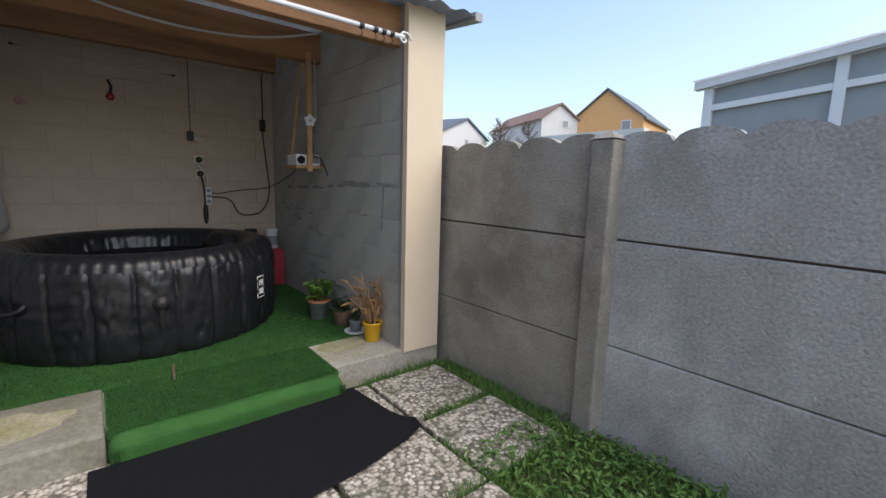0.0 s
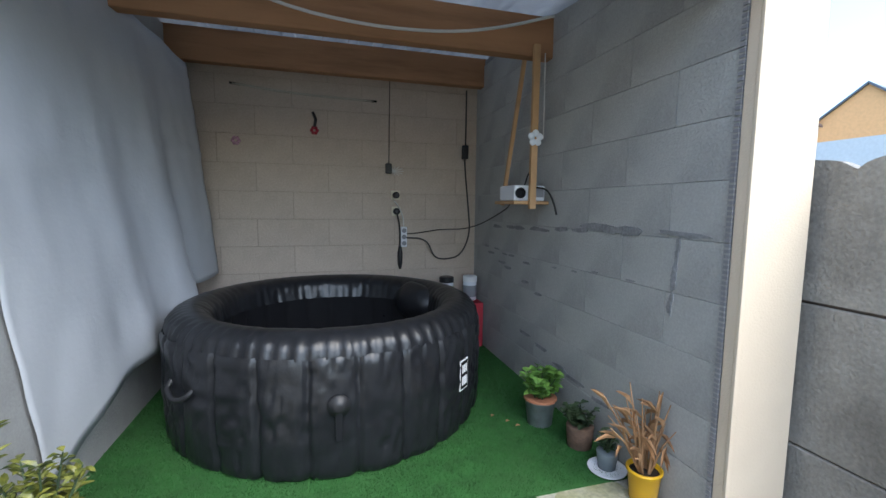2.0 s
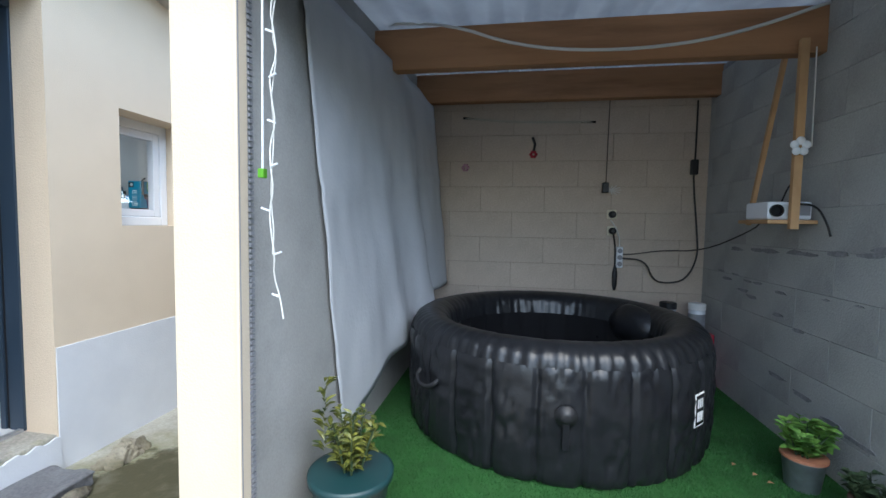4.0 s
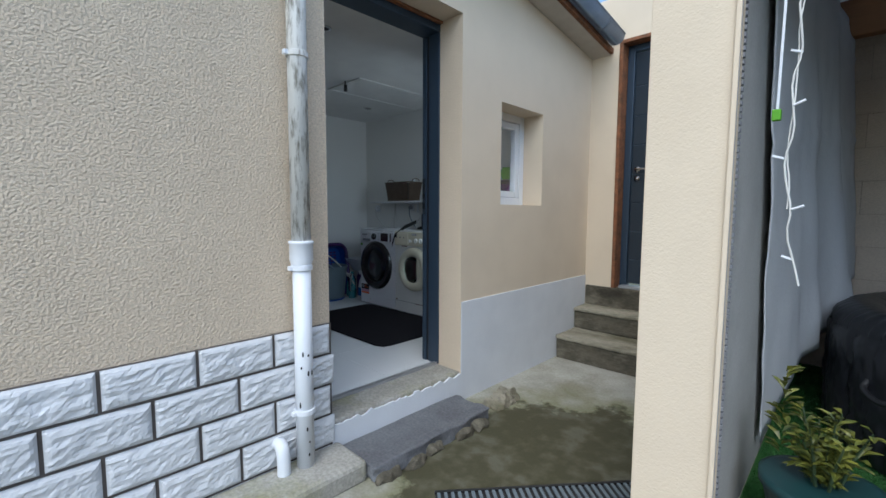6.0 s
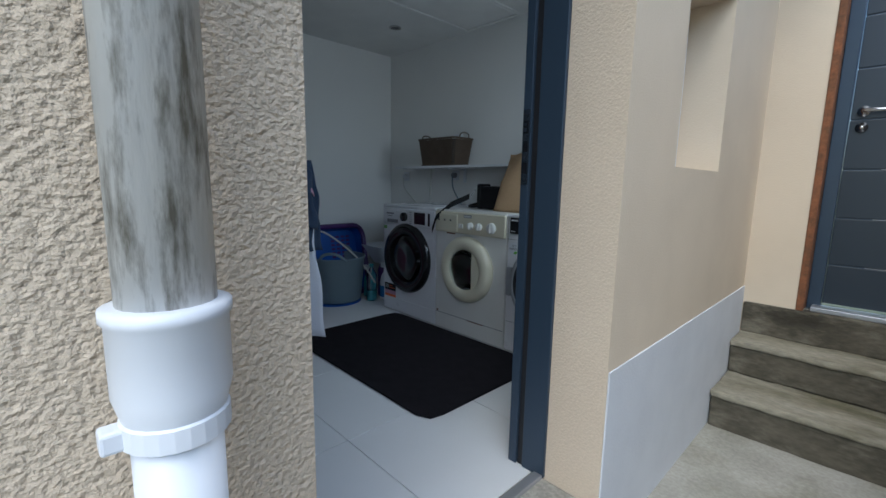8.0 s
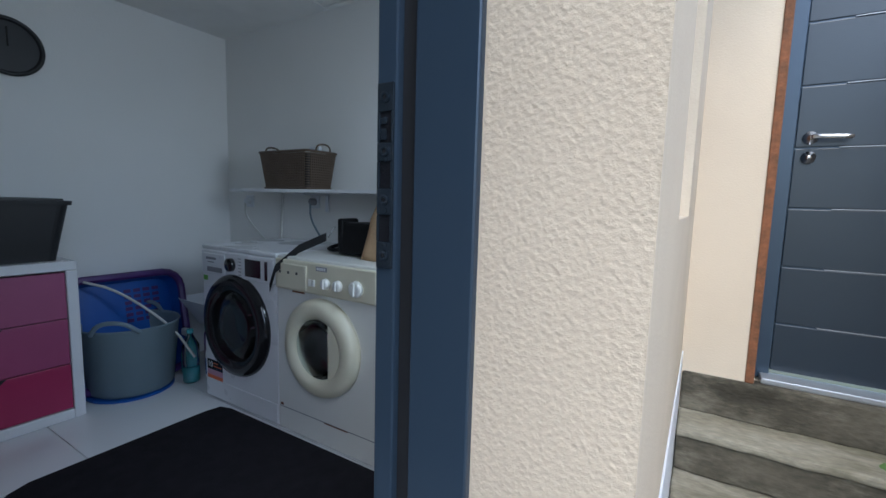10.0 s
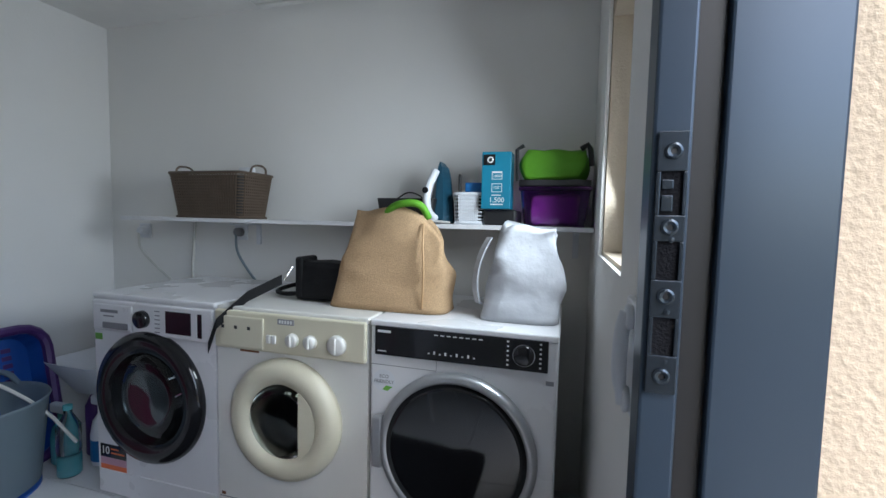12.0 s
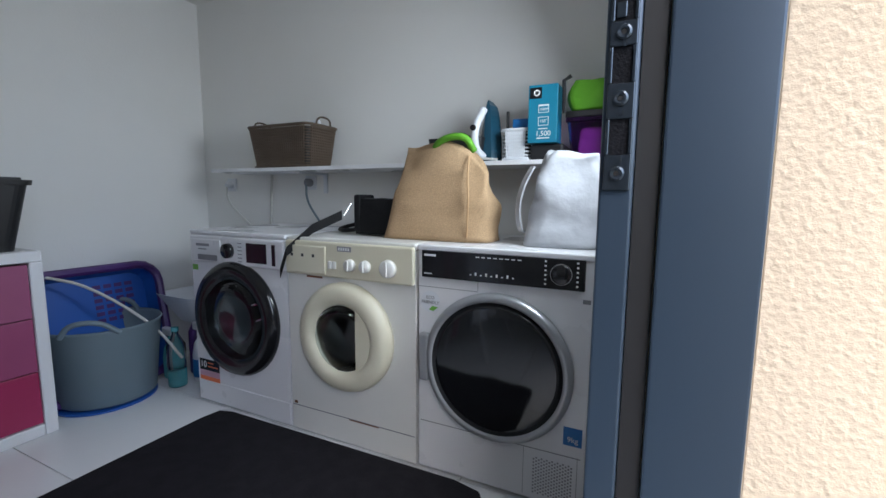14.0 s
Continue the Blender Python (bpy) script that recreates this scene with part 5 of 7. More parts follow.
solid("house_roof", bm, SLATE, "dark slate roof of the house", "roof", "structure")

# entry door wall and steps
EY = 4.58
solid("wall_entry", boxes(((-2.5, EY, -0.1), (-1.955, 4.8, 3.0)), ((-0.9, EY, -0.1), (-0.5, 4.8, 3.0)), ((-1.955, EY, 2.62), (-0.9, 4.8, 3.0)), ((-1.955, EY + 0.002, -0.1), (-0.9, 4.8, 0.5))), SMOOTH, "cream rendered wall round the entrance door", "wall", "structure")
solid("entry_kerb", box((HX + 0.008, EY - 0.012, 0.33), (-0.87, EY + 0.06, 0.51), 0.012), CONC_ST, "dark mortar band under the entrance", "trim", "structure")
solid("entry_jamb", box((-1.957, EY - 0.008, 0.51), (-1.925, EY + 0.14, 2.6), 0.004), RUST, "rusty brown timber door jamb edge", "trim", "structure")
solid("entry_head", box((-1.957, EY - 0.008, 2.6), (-0.9, EY + 0.14, 2.63), 0.004), RUST, "rusty brown timber door head", "trim", "structure")
dd = thing("door_2", (-1.4, 4.74, 0.53), "closed anthracite entrance door with horizontal grooves", "door")
tagged(dd, kind="structure")
part("door_frame", boxes(((-1.924, 4.68, 0.51), (-1.865, 4.76, 2.6)), ((-0.96, 4.68, 0.51), (-0.9, 4.76, 2.6)), ((-1.865, 4.68, 2.545), (-0.96, 4.76, 2.6)), bevel=0.004), ALU, dd)
leafz = [0.545, 0.76, 1.01, 1.26, 1.51, 1.76, 2.01, 2.26, 2.54]
for a, b in zip(leafz, leafz[1:]):
    bm = box((-1.862, 4.70, a + 0.003), (-0.963, 4.745, b - 0.003), 0.0035)
    part("door_panel", bm, DOOR, dd)
# silver strips put the sky glint along the groove edges into colour
for z in leafz[1:-1]:
    part("groove_strip", box((-1.72, 4.6965, z - 0.0012), (-1.02, 4.7025, z + 0.0012)), SILVER, dd, "thin bright strip standing for sky glint on a groove edge")
part("door_core", box((-1.86, 4.704, 0.55), (-0.965, 4.74, 2.535)), ALU, dd)
part("threshold", box((-1.9, 4.6, 0.51), (-0.9, 4.70, 0.535), 0.004), SILVER, dd, "aluminium threshold")
hd = part("door_handle", lathe([(0.026, 0), (0.026, 0.008), (0.012, 0.01), (0.01, 0.04), (0, 0.04)], 24, facing(-1.815, 4.70, 1.55)), CHROME, dd, "chrome lever handle", smooth=True)
part("lever", tube([(-1.815, 4.665, 1.55), (-1.79, 4.655, 1.55), (-1.69, 4.655, 1.545)], 0.01, 10, None, 1), CHROME, hd, smooth=True)
part("lock_rose", lathe([(0.025, 0), (0.025, 0.008), (0.01, 0.011), (0.01, 0.016), (0, 0.016)], 24, facing(-1.815, 4.70, 1.47)), CHROME, dd, "chrome lock rose", smooth=True)
def worn(lo, hi, amount, seed):
    bm = box(lo, hi, 0.012)
    bmesh.ops.subdivide_edges(bm, edges=[e for e in bm.edges if e.calc_length() > 0.3], cuts=40, use_grid_fill=True)
    for v in bm.verts:
        v.co += amount * noise.noise_vector(v.co * 7 + Vector((seed, 0, 0))) + amount * 0.6 * noise.noise_vector(v.co * 23)
    return bm


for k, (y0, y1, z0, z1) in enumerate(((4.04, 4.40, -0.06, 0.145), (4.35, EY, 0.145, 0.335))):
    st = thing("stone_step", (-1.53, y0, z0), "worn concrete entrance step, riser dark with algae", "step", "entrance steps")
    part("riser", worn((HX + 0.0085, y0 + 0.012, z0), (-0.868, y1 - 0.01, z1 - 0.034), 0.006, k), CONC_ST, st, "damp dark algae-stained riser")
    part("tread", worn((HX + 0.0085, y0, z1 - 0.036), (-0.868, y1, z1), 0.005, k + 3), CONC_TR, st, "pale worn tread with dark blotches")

# ---- distant houses ----


def house(name, x, y, turn, width, length, eave, ridge, wall_m, roof_m, label, windows):
    t = thing(name, (x, y, 0), label, "house")
    m = pose(x, y, 0, 0, 0, turn)
    bm = prism([(-width / 2, -0.1), (width / 2, -0.1), (width / 2, eave), (0, ridge), (-width / 2, eave)], "y", 0, length)
    bmesh.ops.transform(bm, matrix=m, verts=bm.verts)
    part("wall", bm, wall_m, t)
    bm = bmesh.new()
    s = (ridge - eave) / (width / 2)
    for sg in (-1, 1):
        o = width / 2 + 0.4
        prism([(0, ridge + 0.03), (sg * o, ridge - s * o + 0.03), (sg * o, ridge - s * o + 0.25), (0, ridge + 0.28)], "y", -0.3, length + 0.3, bm)
    bmesh.ops.transform(bm, matrix=m, verts=bm.verts)
    part("roof", bm, roof_m, t)
    for (wx, wz, ww, wh) in windows:
        bm = box((wx - ww / 2, -0.06, wz), (wx + ww / 2, -0.01, wz + wh), 0.02)
        bmesh.ops.transform(bm, matrix=m, verts=bm.verts)
        w = part("window", bm, PVC, t)
        bm = box((wx - ww / 2 + 0.1, -0.08, wz + 0.1), (wx + ww / 2 - 0.1, -0.055, wz + wh - 0.1))
        bmesh.ops.transform(bm, matrix=m, verts=bm.verts)
        part("pane", bm, GREYGLASS, w)
    return t


house("house", 52.6, 31.5, -78, 9.3, 13, 10.1, 13.8, GABLE_SUN, SLATE, "distant orange rendered house with slate roof, warm low sun in its colour", [(2.6, 8.6, 1.2, 1.3)])
house("house", 49.3, 36.2, -22, 5.5, 16, 10.2, 12.1, GABLE_W, REDROOF, "distant white gabled house with brown roof", [(0.8, 9.2, 1.0, 1.0)])
house("house", 45, 50, 20, 14, 12, 8.6, 11.0, GABLE_W, SLATE, "distant grey-roofed house behind the fence", [(0, 7, 1.2, 1.2)])
solid("garden_wall_far", box((40, 20, 0), (41, 33, 6.9)), GABLE_W, "long low white building beyond the gardens", "building")
# veranda of the neighbour
vr = thing("veranda", (6.6, 0, 0), "neighbour's white veranda with grey glazing", "veranda")
yv0, yv1 = -3.2, 2.2


def vz(y):
    return 2.44 + (2.2 - y) * 0.115


for a, b, xx, zo, h, m in ((yv0, 2.34, 5.9, 0.0, 0.09, PVC), (yv0, 2.25, 5.98, -0.27, 0.07, PVC), (yv0, 2.25, 5.98, -0.9, 0.05, PVC)):
    bm = bmesh.new()
    q = []
    for y in (a, b):
        z = vz(y) + zo
        if zo < 0:
            z = vz(2.2) + zo + (2.2 - y) * (0.075 if zo > -0.5 else 0.0)
        q.append([bm.verts.new(p) for p in ((xx, y, z), (xx + 0.12, y, z), (xx + 0.12, y, z + h), (xx, y, z + h))])
    for i in range(4):
        bm.faces.new((q[0][i], q[0][(i + 1) % 4], q[1][(i + 1) % 4], q[1][i]))
    bm.faces.new(q[0])
    bm.faces.new(q[1])
    bmesh.ops.recalc_face_normals(bm, faces=bm.faces)
    part("rail", bm, m, vr)
for y in (2.2, 1.0, -0.2, -1.4, -2.6):
    part("post", box((5.97, y - 0.05, 0), (6.09, y + 0.05, vz(y) + 0.01), 0.008), PVC, vr)
bm = prism([(yv0, 0.4), (2.2, 0.4), (2.2, vz(2.2)), (yv0, vz(yv0))], "x", 6.03, 6.045)
part("glazing", bm, GREYGLASS, vr, "dull grey glass")
bm = bmesh.new()
g = [bm.verts.new(p) for p in ((5.85, yv0, vz(yv0) + 0.1), (5.85, 2.36, vz(2.36) + 0.1), (9, 2.36, vz(2.36) + 0.4), (9, yv0, vz(yv0) + 0.4))]
bm.faces.new(g)
bmesh.ops.solidify(bm, geom=list(bm.faces), thickness=0.05)
part("roof", bm, PVC, vr)
# bare trees
rnd = random.Random(21)


def bare_tree(x, y, base, h):
    t = thing("bare_tree", (x, y, base), "small leafless tree beyond the fence", "tree", "bare trees")
    bm = bmesh.new()
    tube([(x, y, 0), (x + 0.1, y, base + h * 0.3), (x, y, base + h)], [0.12, 0.09, 0.02], 6, bm)
    part("trunk", bm, BARK, t)
    bm = bmesh.new()
    for k in range(60):
        z = base + h * rnd.uniform(0.15, 1)
        a = rnd.uniform(0, math.tau)
        l = (1.3 - (z - base) / h) * h * 0.35
        p = Vector((x, y, z))
        q = p + Vector((math.cos(a) * l, math.sin(a) * l, l * 0.8))
        tube([p, p.lerp(q, 0.5) + Vector((0, 0, -0.1)), q], [0.03, 0.02, 0.008], 4, bm)
        for j in range(3):
            s = p.lerp(q, rnd.uniform(0.4, 1))
            b = rnd.uniform(0, math.tau)
            tube([s, s + Vector((math.cos(b), math.sin(b), 1)) * l * 0.3], [0.014, 0.005], 3, bm)
    part("branches", bm, BARK, t)


bare_tree(22, 21, 2.0, 3.6)
bare_tree(25, 21, 2.5, 3.2)
bare_tree(40, 13, 3.0, 3.5)

# ---- laundry room ----
LX0, LX1, LY1, LZ0, LZ1 = -5.13, HB, 4.25, 0.15, 2.335
solid("laundry_floor_bed", box((LX0 - 0.1, 0.4, -0.1), (HB + 0.06, LY1 + 0.05, LZ0 - 0.012)), GREYPRINT, "grey grout bed of the laundry floor", "floor", "structure")
bed = bpy.data.objects["laundry_floor_bed"]
me = bpy.data.meshes.new("tile")
bm = box((-0.2985, -0.2985, 0), (0.2985, 0.2985, 0.012), 0.001, 1)
bm.to_mesh(me)
bm.free()
me.materials.append(TILE)
for i in range(5):
    for j in range(7):
        ob = new("tile", me)
        ob.parent = bed
        ob.location = (-2.74 - 0.6 * i, 3.95 - 0.6 * j, LZ0 - 0.012)
solid("wall_laundry_back", box((LX0 - 0.1, LY1, 0), (HB + 0.05, LY1 + 0.15, 2.6)), WHITE, "plain white plaster wall behind the machines", "wall", "structure")
solid("wall_laundry_left", box((LX0 - 0.15, 0.3, 0), (LX0, LY1, 2.6)), WHITE, "plain white plaster wall with a clock", "wall", "structure")
solid("wall_laundry_front", box((LX0, 0.3, 0), (HB, 0.45, 2.6)), WHITE, "plain white plaster wall", "wall", "structure")
solid("wall_laundry_inner", boxes(((HB - 0.012, 0.45, LZ0), (HB - 0.002, DY0 - 0.002, LZ1)), ((HB - 0.012, DY1 + 0.035, LZ0), (HB - 0.002, WY0 - 0.01, LZ1)), ((HB - 0.012, WY1 + 0.01, LZ0), (HB - 0.002, LY1, LZ1)), ((HB - 0.012, WY0 - 0.01, LZ0), (HB - 0.002, WY1 + 0.01, WZ0 - 0.01))), WHITE, "white plaster lining of the outer wall", "wall", "structure")
bm = box((LX0 - 0.1, 0.3, LZ1), (HB - 0.0, LY1 + 0.1, LZ1 + 0.1))
solid("ceiling", bm, CEIL, "white laundry ceiling with a panel seam", "ceiling", "structure")
hatch = solid("ceiling_hatch", boxes(((-4.12, 3.07, LZ1 - 0.012), (-3.6, 3.095, LZ1 - 0.001)), ((-4.12, 4.2, LZ1 - 0.012), (-3.6, 4.225, LZ1 - 0.001)), ((-4.12, 3.095, LZ1 - 0.012), (-4.095, 4.2, LZ1 - 0.001)), ((-3.625, 3.095, LZ1 - 0.012), (-3.6, 4.2, LZ1 - 0.001)), ((-4.085, 3.105, LZ1 - 0.008), (-3.635, 4.19, LZ1 - 0.001)), bevel=0.002), CEIL, "white ceiling hatch panel with a thin frame", "hatch", "structure")
for x, y in ((-4.47, 3.79), (-2.93, 2.33)):
    s = thing("ceiling_spot", (x, y, LZ1), "small recessed ceiling spot, switched off", "ceiling light", "ceiling spots")
    part("ring", lathe([(0.045, LZ1 - 0.001), (0.045, LZ1 - 0.008), (0.03, LZ1 - 0.008), (0.028, LZ1 - 0.001)], 24, Matrix.Translation((x, y, 0))), CHROME, s)
    part("lens", lathe([(0.028, LZ1 - 0.006), (0.0, LZ1 - 0.006)], 20, Matrix.Translation((x, y, 0))), GREYPRINT, s)
solid("ceiling_hook", tube([(-3.79, 3.05, LZ1 + 0.002), (-3.79, 3.05, LZ1 - 0.03), (-3.785, 3.05, LZ1 - 0.035), (-3.785, 3.05, LZ1 - 0.09)], [0.006, 0.006, 0.014, 0.016], 10), BLKM, "small black lamp fitting on the ceiling", "fitting")
sw = thing("intercom_handset", (HB - 0.02, 3.06, 1.075), "white wall intercom with a curved handset beside the door", "intercom")
part("plate", box((HB - 0.024, 2.96, 1.06), (HB - 0.013, 3.05, 1.21), 0.004), PVC, sw)
hs = part("handset", tube([(HB - 0.03, 2.99, 1.075), (HB - 0.036, 2.99, 1.095), (HB - 0.038, 2.99, 1.13), (HB - 0.036, 2.99, 1.175), (HB - 0.03, 2.99, 1.195)], [0.01, 0.009, 0.007, 0.009, 0.01], 10, None, 1), PVC, sw, smooth=True)
for z in (1.08, 1.19):
    part("earpiece", lathe([(0.016, 0), (0.018, 0.006), (0.014, 0.009), (0, 0.009)], 20, facing(HB - 0.024, 2.99, z, "-x")), PVC, hs, smooth=True)
for k in range(2):
    part("button", lathe([(0.006, 0), (0.006, 0.004), (0, 0.004)], 12, facing(HB - 0.024, 3.03, 1.07 + 0.025 * k, "-x")), GREYPRINT, sw)

# machines
MY, MB = 3.65, 4.2


def bars(rects, y, bm=None):
    bm = bm or bmesh.new()
    for x0, z0, x1, z1 in rects:
        box((x0, y - 0.0008, z0), (x1, y, z1), 0, 2, bm)
    return bm


def ring_part(name, profile, x, z, material, parent, label="", y=MY, seg=56):
    return part(name, lathe(profile, seg, facing(x, y, z)), material, parent, label, smooth=True)


def cabinet(x0, x1, z0, z1, cx, cz, r, material, parent):
    """A machine body with a round opening in its front."""
    bm = box((x0, MY, z0), (x1, MB, z1))
    bmesh.ops.delete(bm, geom=[f for f in bm.faces if all(abs(v.co.y - MY) < 1e-5 for v in f.verts)], context="FACES")
    corner = [math.atan2(z - cz, x - cx) % math.tau for x, z in ((x1, z1), (x0, z1), (x0, z0), (x1, z0))]
    angles = sorted([math.tau * k / 60 for k in range(60)] + corner)
    inner, rim_ = [], []
    for a in angles:
        c, s_ = math.cos(a), math.sin(a)
        t = min((x1 - cx) / c if c > 1e-9 else ((x0 - cx) / c if c < -1e-9 else 9e9), (z1 - cz) / s_ if s_ > 1e-9 else ((z0 - cz) / s_ if s_ < -1e-9 else 9e9))
        rim_.append(bm.verts.new((cx + t * c, MY, cz + t * s_)))
        inner.append(bm.verts.new((cx + r * c, MY, cz + r * s_)))
    n_ = len(angles)
    for k in range(n_):
        bm.faces.new((inner[k], inner[(k + 1) % n_], rim_[(k + 1) % n_], rim_[k]))
    bmesh.ops.remove_doubles(bm, verts=bm.verts, dist=1e-4)
    bmesh.ops.recalc_face_normals(bm, faces=bm.faces)
    return part("body", bm, material, parent)


def drum(cx, cz, r, parent, label):
    d = part("drum", lathe([(r, -0.005), (r, -0.03), (r + 0.03, -0.05), (r + 0.03, -0.28), (r * 0.4, -0.30), (0, -0.29)], 48, facing(cx, MY, cz)), STEEL, parent, label, smooth=True)
    for k in range(3):
        a = math.tau * k / 3 + 0.5
        m_ = pose(cx, 0, cz, 0, -math.degrees(a), 0)
        bm = box((r - 0.05, MY + 0.06, -0.02), (r + 0.028, MY + 0.27, 0.02), 0.012)
        bmesh.ops.transform(bm, matrix=m_, verts=bm.verts)
        part("paddle", bm, GREYTUB, d)
    bm = bmesh.new()
    for k in range(14):
        for j in range(4):
            a = math.tau * k / 14
            bmesh.ops.create_icosphere(bm, subdivisions=1, radius=0.005, matrix=Matrix.Translation((cx + (0.03 + 0.035 * j) * math.cos(a), MY + 0.294, cz + (0.03 + 0.035 * j) * math.sin(a))))
    part("perforation", bm, BLKM, d)
    return d


w1 = thing("washing_machine", (-4.13, 3.9, LZ0), "white front-loading washing machine with black porthole door", "washing machine", "laundry machines")
x0, x1, zt = -4.43, -3.83, 0.99
cabinet(x0, x1, LZ0 + 0.01, zt - 0.02, -4.14, 0.595, 0.18, APPL, w1)
part("top", box((x0 - 0.001, MY - 0.006, zt - 0.022), (x1 + 0.001, MB, zt), 0.008, 3), APPL, w1)
part("control_panel", box((x0 + 0.006, MY - 0.012, zt - 0.15), (x1 - 0.006, MY + 0.004, zt - 0.025), 0.008, 3), APPL, w1)
part("drawer", box((x0 + 0.02, MY - 0.018, zt - 0.14), (x0 + 0.22, MY - 0.011, zt - 0.04), 0.005), APPL, w1, "detergent drawer front")
part("drawer_grip", box((x0 + 0.07, MY - 0.0195, zt - 0.135), (x0 + 0.2, MY - 0.0175, zt - 0.11), 0.003), GREYPRINT, w1)
part("dial", lathe([(0.034, 0), (0.033, 0.018), (0.03, 0.02), (0, 0.02)], 28, facing(x0 + 0.27, MY - 0.012, zt - 0.085)), BLK, w1, "round black programme dial", smooth=True)
part("display", box((x0 + 0.38, MY - 0.0145, zt - 0.13), (x0 + 0.5, MY - 0.0115, zt - 0.045), 0.002), BLK, w1)
part("start_button", box((x0 + 0.53, MY - 0.0145, zt - 0.135), (x0 + 0.55, MY - 0.0115, zt - 0.045), 0.002), BLK, w1)
part("print", bars([(x0 + 0.06, zt - 0.072, x0 + 0.15, zt - 0.06), (x0 + 0.075, zt - 0.088, x0 + 0.13, zt - 0.083)] + [(x0 + 0.335, zt - 0.13 + 0.016 * k, x0 + 0.36, zt - 0.126 + 0.016 * k) for k in range(6)], MY - 0.0185 + 0.0), GREYPRINT, w1)
cx, cz = -4.14, 0.595
dr1 = ring_part("door", [(0.262, -0.004), (0.262, 0.012), (0.25, 0.03), (0.225, 0.038), (0.19, 0.034), (0.175, 0.018), (0.172, 0.0)], cx, cz, BLK, w1, "glossy black porthole door ring")
ring_part("door_glass", [(0, 0.012), (0.1, 0.016), (0.178, 0.026), (0.178, 0.023), (0.1, 0.013), (0, 0.009)], cx, cz, CLEAR, dr1).visible_shadow = False
drum(cx, cz, 0.17, w1, "dim perforated steel drum")
part("kick_panel", box((x0 + 0.004, MY - 0.004, LZ0 + 0.012), (x1 - 0.004, MY + 0.002, LZ0 + 0.11), 0.003), APPL, w1)
part("energy_mark", box((x0 + 0.004, MY - 0.002, 0.80), (x0 + 0.04, MY + 0.001, 0.825)), GREENST, w1)
st = part("sticker", box((x0 + 0.012, MY - 0.0015, 0.31), (x0 + 0.15, MY + 0.001, 0.365)), BLK, w1, "black and orange capacity sticker")
part("sticker_band", boxes(((x0 + 0.012, MY - 0.0015, 0.255), (x0 + 0.15, MY + 0.001, 0.28))), ORANGE, st)
part("sticker_paper", boxes(((x0 + 0.012, MY - 0.0012, 0.28), (x0 + 0.15, MY + 0.001, 0.31))), PINKCLOTH, st)
part("number", words("10", 0.045, pose(x0 + 0.04, MY - 0.002, 0.338, 90)), PRINT, st)
part("sticker_lines", bars([(x0 + 0.07, 0.345, x0 + 0.11, 0.351), (x0 + 0.07, 0.328, x0 + 0.14, 0.334)], MY - 0.0016), ORANGE, st)

w2 = thing("washing_machine", (-3.52, 3.9, LZ0), "old white washing machine with yellowed plastic panel and door", "washing machine", "laundry machines")
x0, x1, zt = -3.822, -3.218, 0.985
cabinet(x0, x1, LZ0 + 0.01, zt - 0.025, -3.525, 0.605, 0.13, APPL_C, w2)
part("top", box((x0, MY - 0.002, zt - 0.024), (x1, MB, zt), 0.006), APPL_C, w2)
part("control_panel", box((x0 + 0.002, MY - 0.016, zt - 0.15), (x1 - 0.002, MY + 0.004, zt - 0.012), 0.008, 3), IVORY, w2, "yellowed plastic control panel")
part("drawer", box((x0 + 0.03, MY - 0.023, zt - 0.14), (x0 + 0.215, MY - 0.015, zt - 0.03), 0.004), IVORY, w2)
for dx, r in ((0.33, 0.024), (0.4, 0.024), (0.50, 0.034)):
    kb = part("knob", lathe([(r, 0), (r * 0.95, 0.014), (r * 0.7, 0.018), (0, 0.018)], 24, facing(x0 + dx, MY - 0.016, zt - 0.095)), APPL_C, w2, "white control knob", smooth=True)
    part("knob_grip", box((x0 + dx - 0.004, MY - 0.04, zt - 0.095 - r * 0.8), (x0 + dx + 0.004, MY - 0.033, zt - 0.095 + r * 0.8), 0.002), APPL_C, kb)
for dx in (0.235, 0.256):
    part("button", box((x0 + dx - 0.008, MY - 0.024, zt - 0.115), (x0 + dx + 0.008, MY - 0.015, zt - 0.085), 0.003), APPL_C, w2)
part("nameplate", boxes(((x0 + 0.27, MY - 0.0175, zt - 0.045), (x0 + 0.335, MY - 0.0155, zt - 0.026))), GREYPRINT, w2)
part("nameplate_letters", bars([(x0 + 0.276 + 0.011 * k, zt - 0.041, x0 + 0.283 + 0.011 * k, zt - 0.03) for k in range(5)], MY - 0.0178), PRINT, w2)
part("print", bars([(x0 + 0.04 + 0.055 * k, zt - 0.075, x0 + 0.052 + 0.055 * k, zt - 0.063) for k in range(3)], MY - 0.0232), BLKM, w2)
cx, cz = -3.525, 0.605
dr2 = ring_part("door", [(0.215, -0.004), (0.216, 0.02), (0.208, 0.038), (0.19, 0.05), (0.16, 0.052), (0.135, 0.042), (0.126, 0.02), (0.124, -0.004)], cx, cz, IVORY, w2, "thick yellowed plastic porthole ring")
ring_part("door_glass", [(0, 0.018), (0.08, 0.022), (0.13, 0.034), (0.13, 0.031), (0.08, 0.019), (0, 0.015)], cx, cz, CLEAR, dr2).visible_shadow = False
drum(cx, cz, 0.122, w2, "steel drum behind the glass")
arc = [radians(-58 + 116 * k / 16) for k in range(17)]
part("door_grip", prism([(cx + 0.138 * math.cos(a), cz + 0.138 * math.sin(a)) for a in arc], "y", MY - 0.046, MY - 0.030), IVORY, dr2, "flat yellowed grip closing one side of the porthole")
part("kick_joint", bars([(x0 + 0.004, 0.262, x1 - 0.004, 0.266)], MY + 0.0005), GREYPRINT, w2)
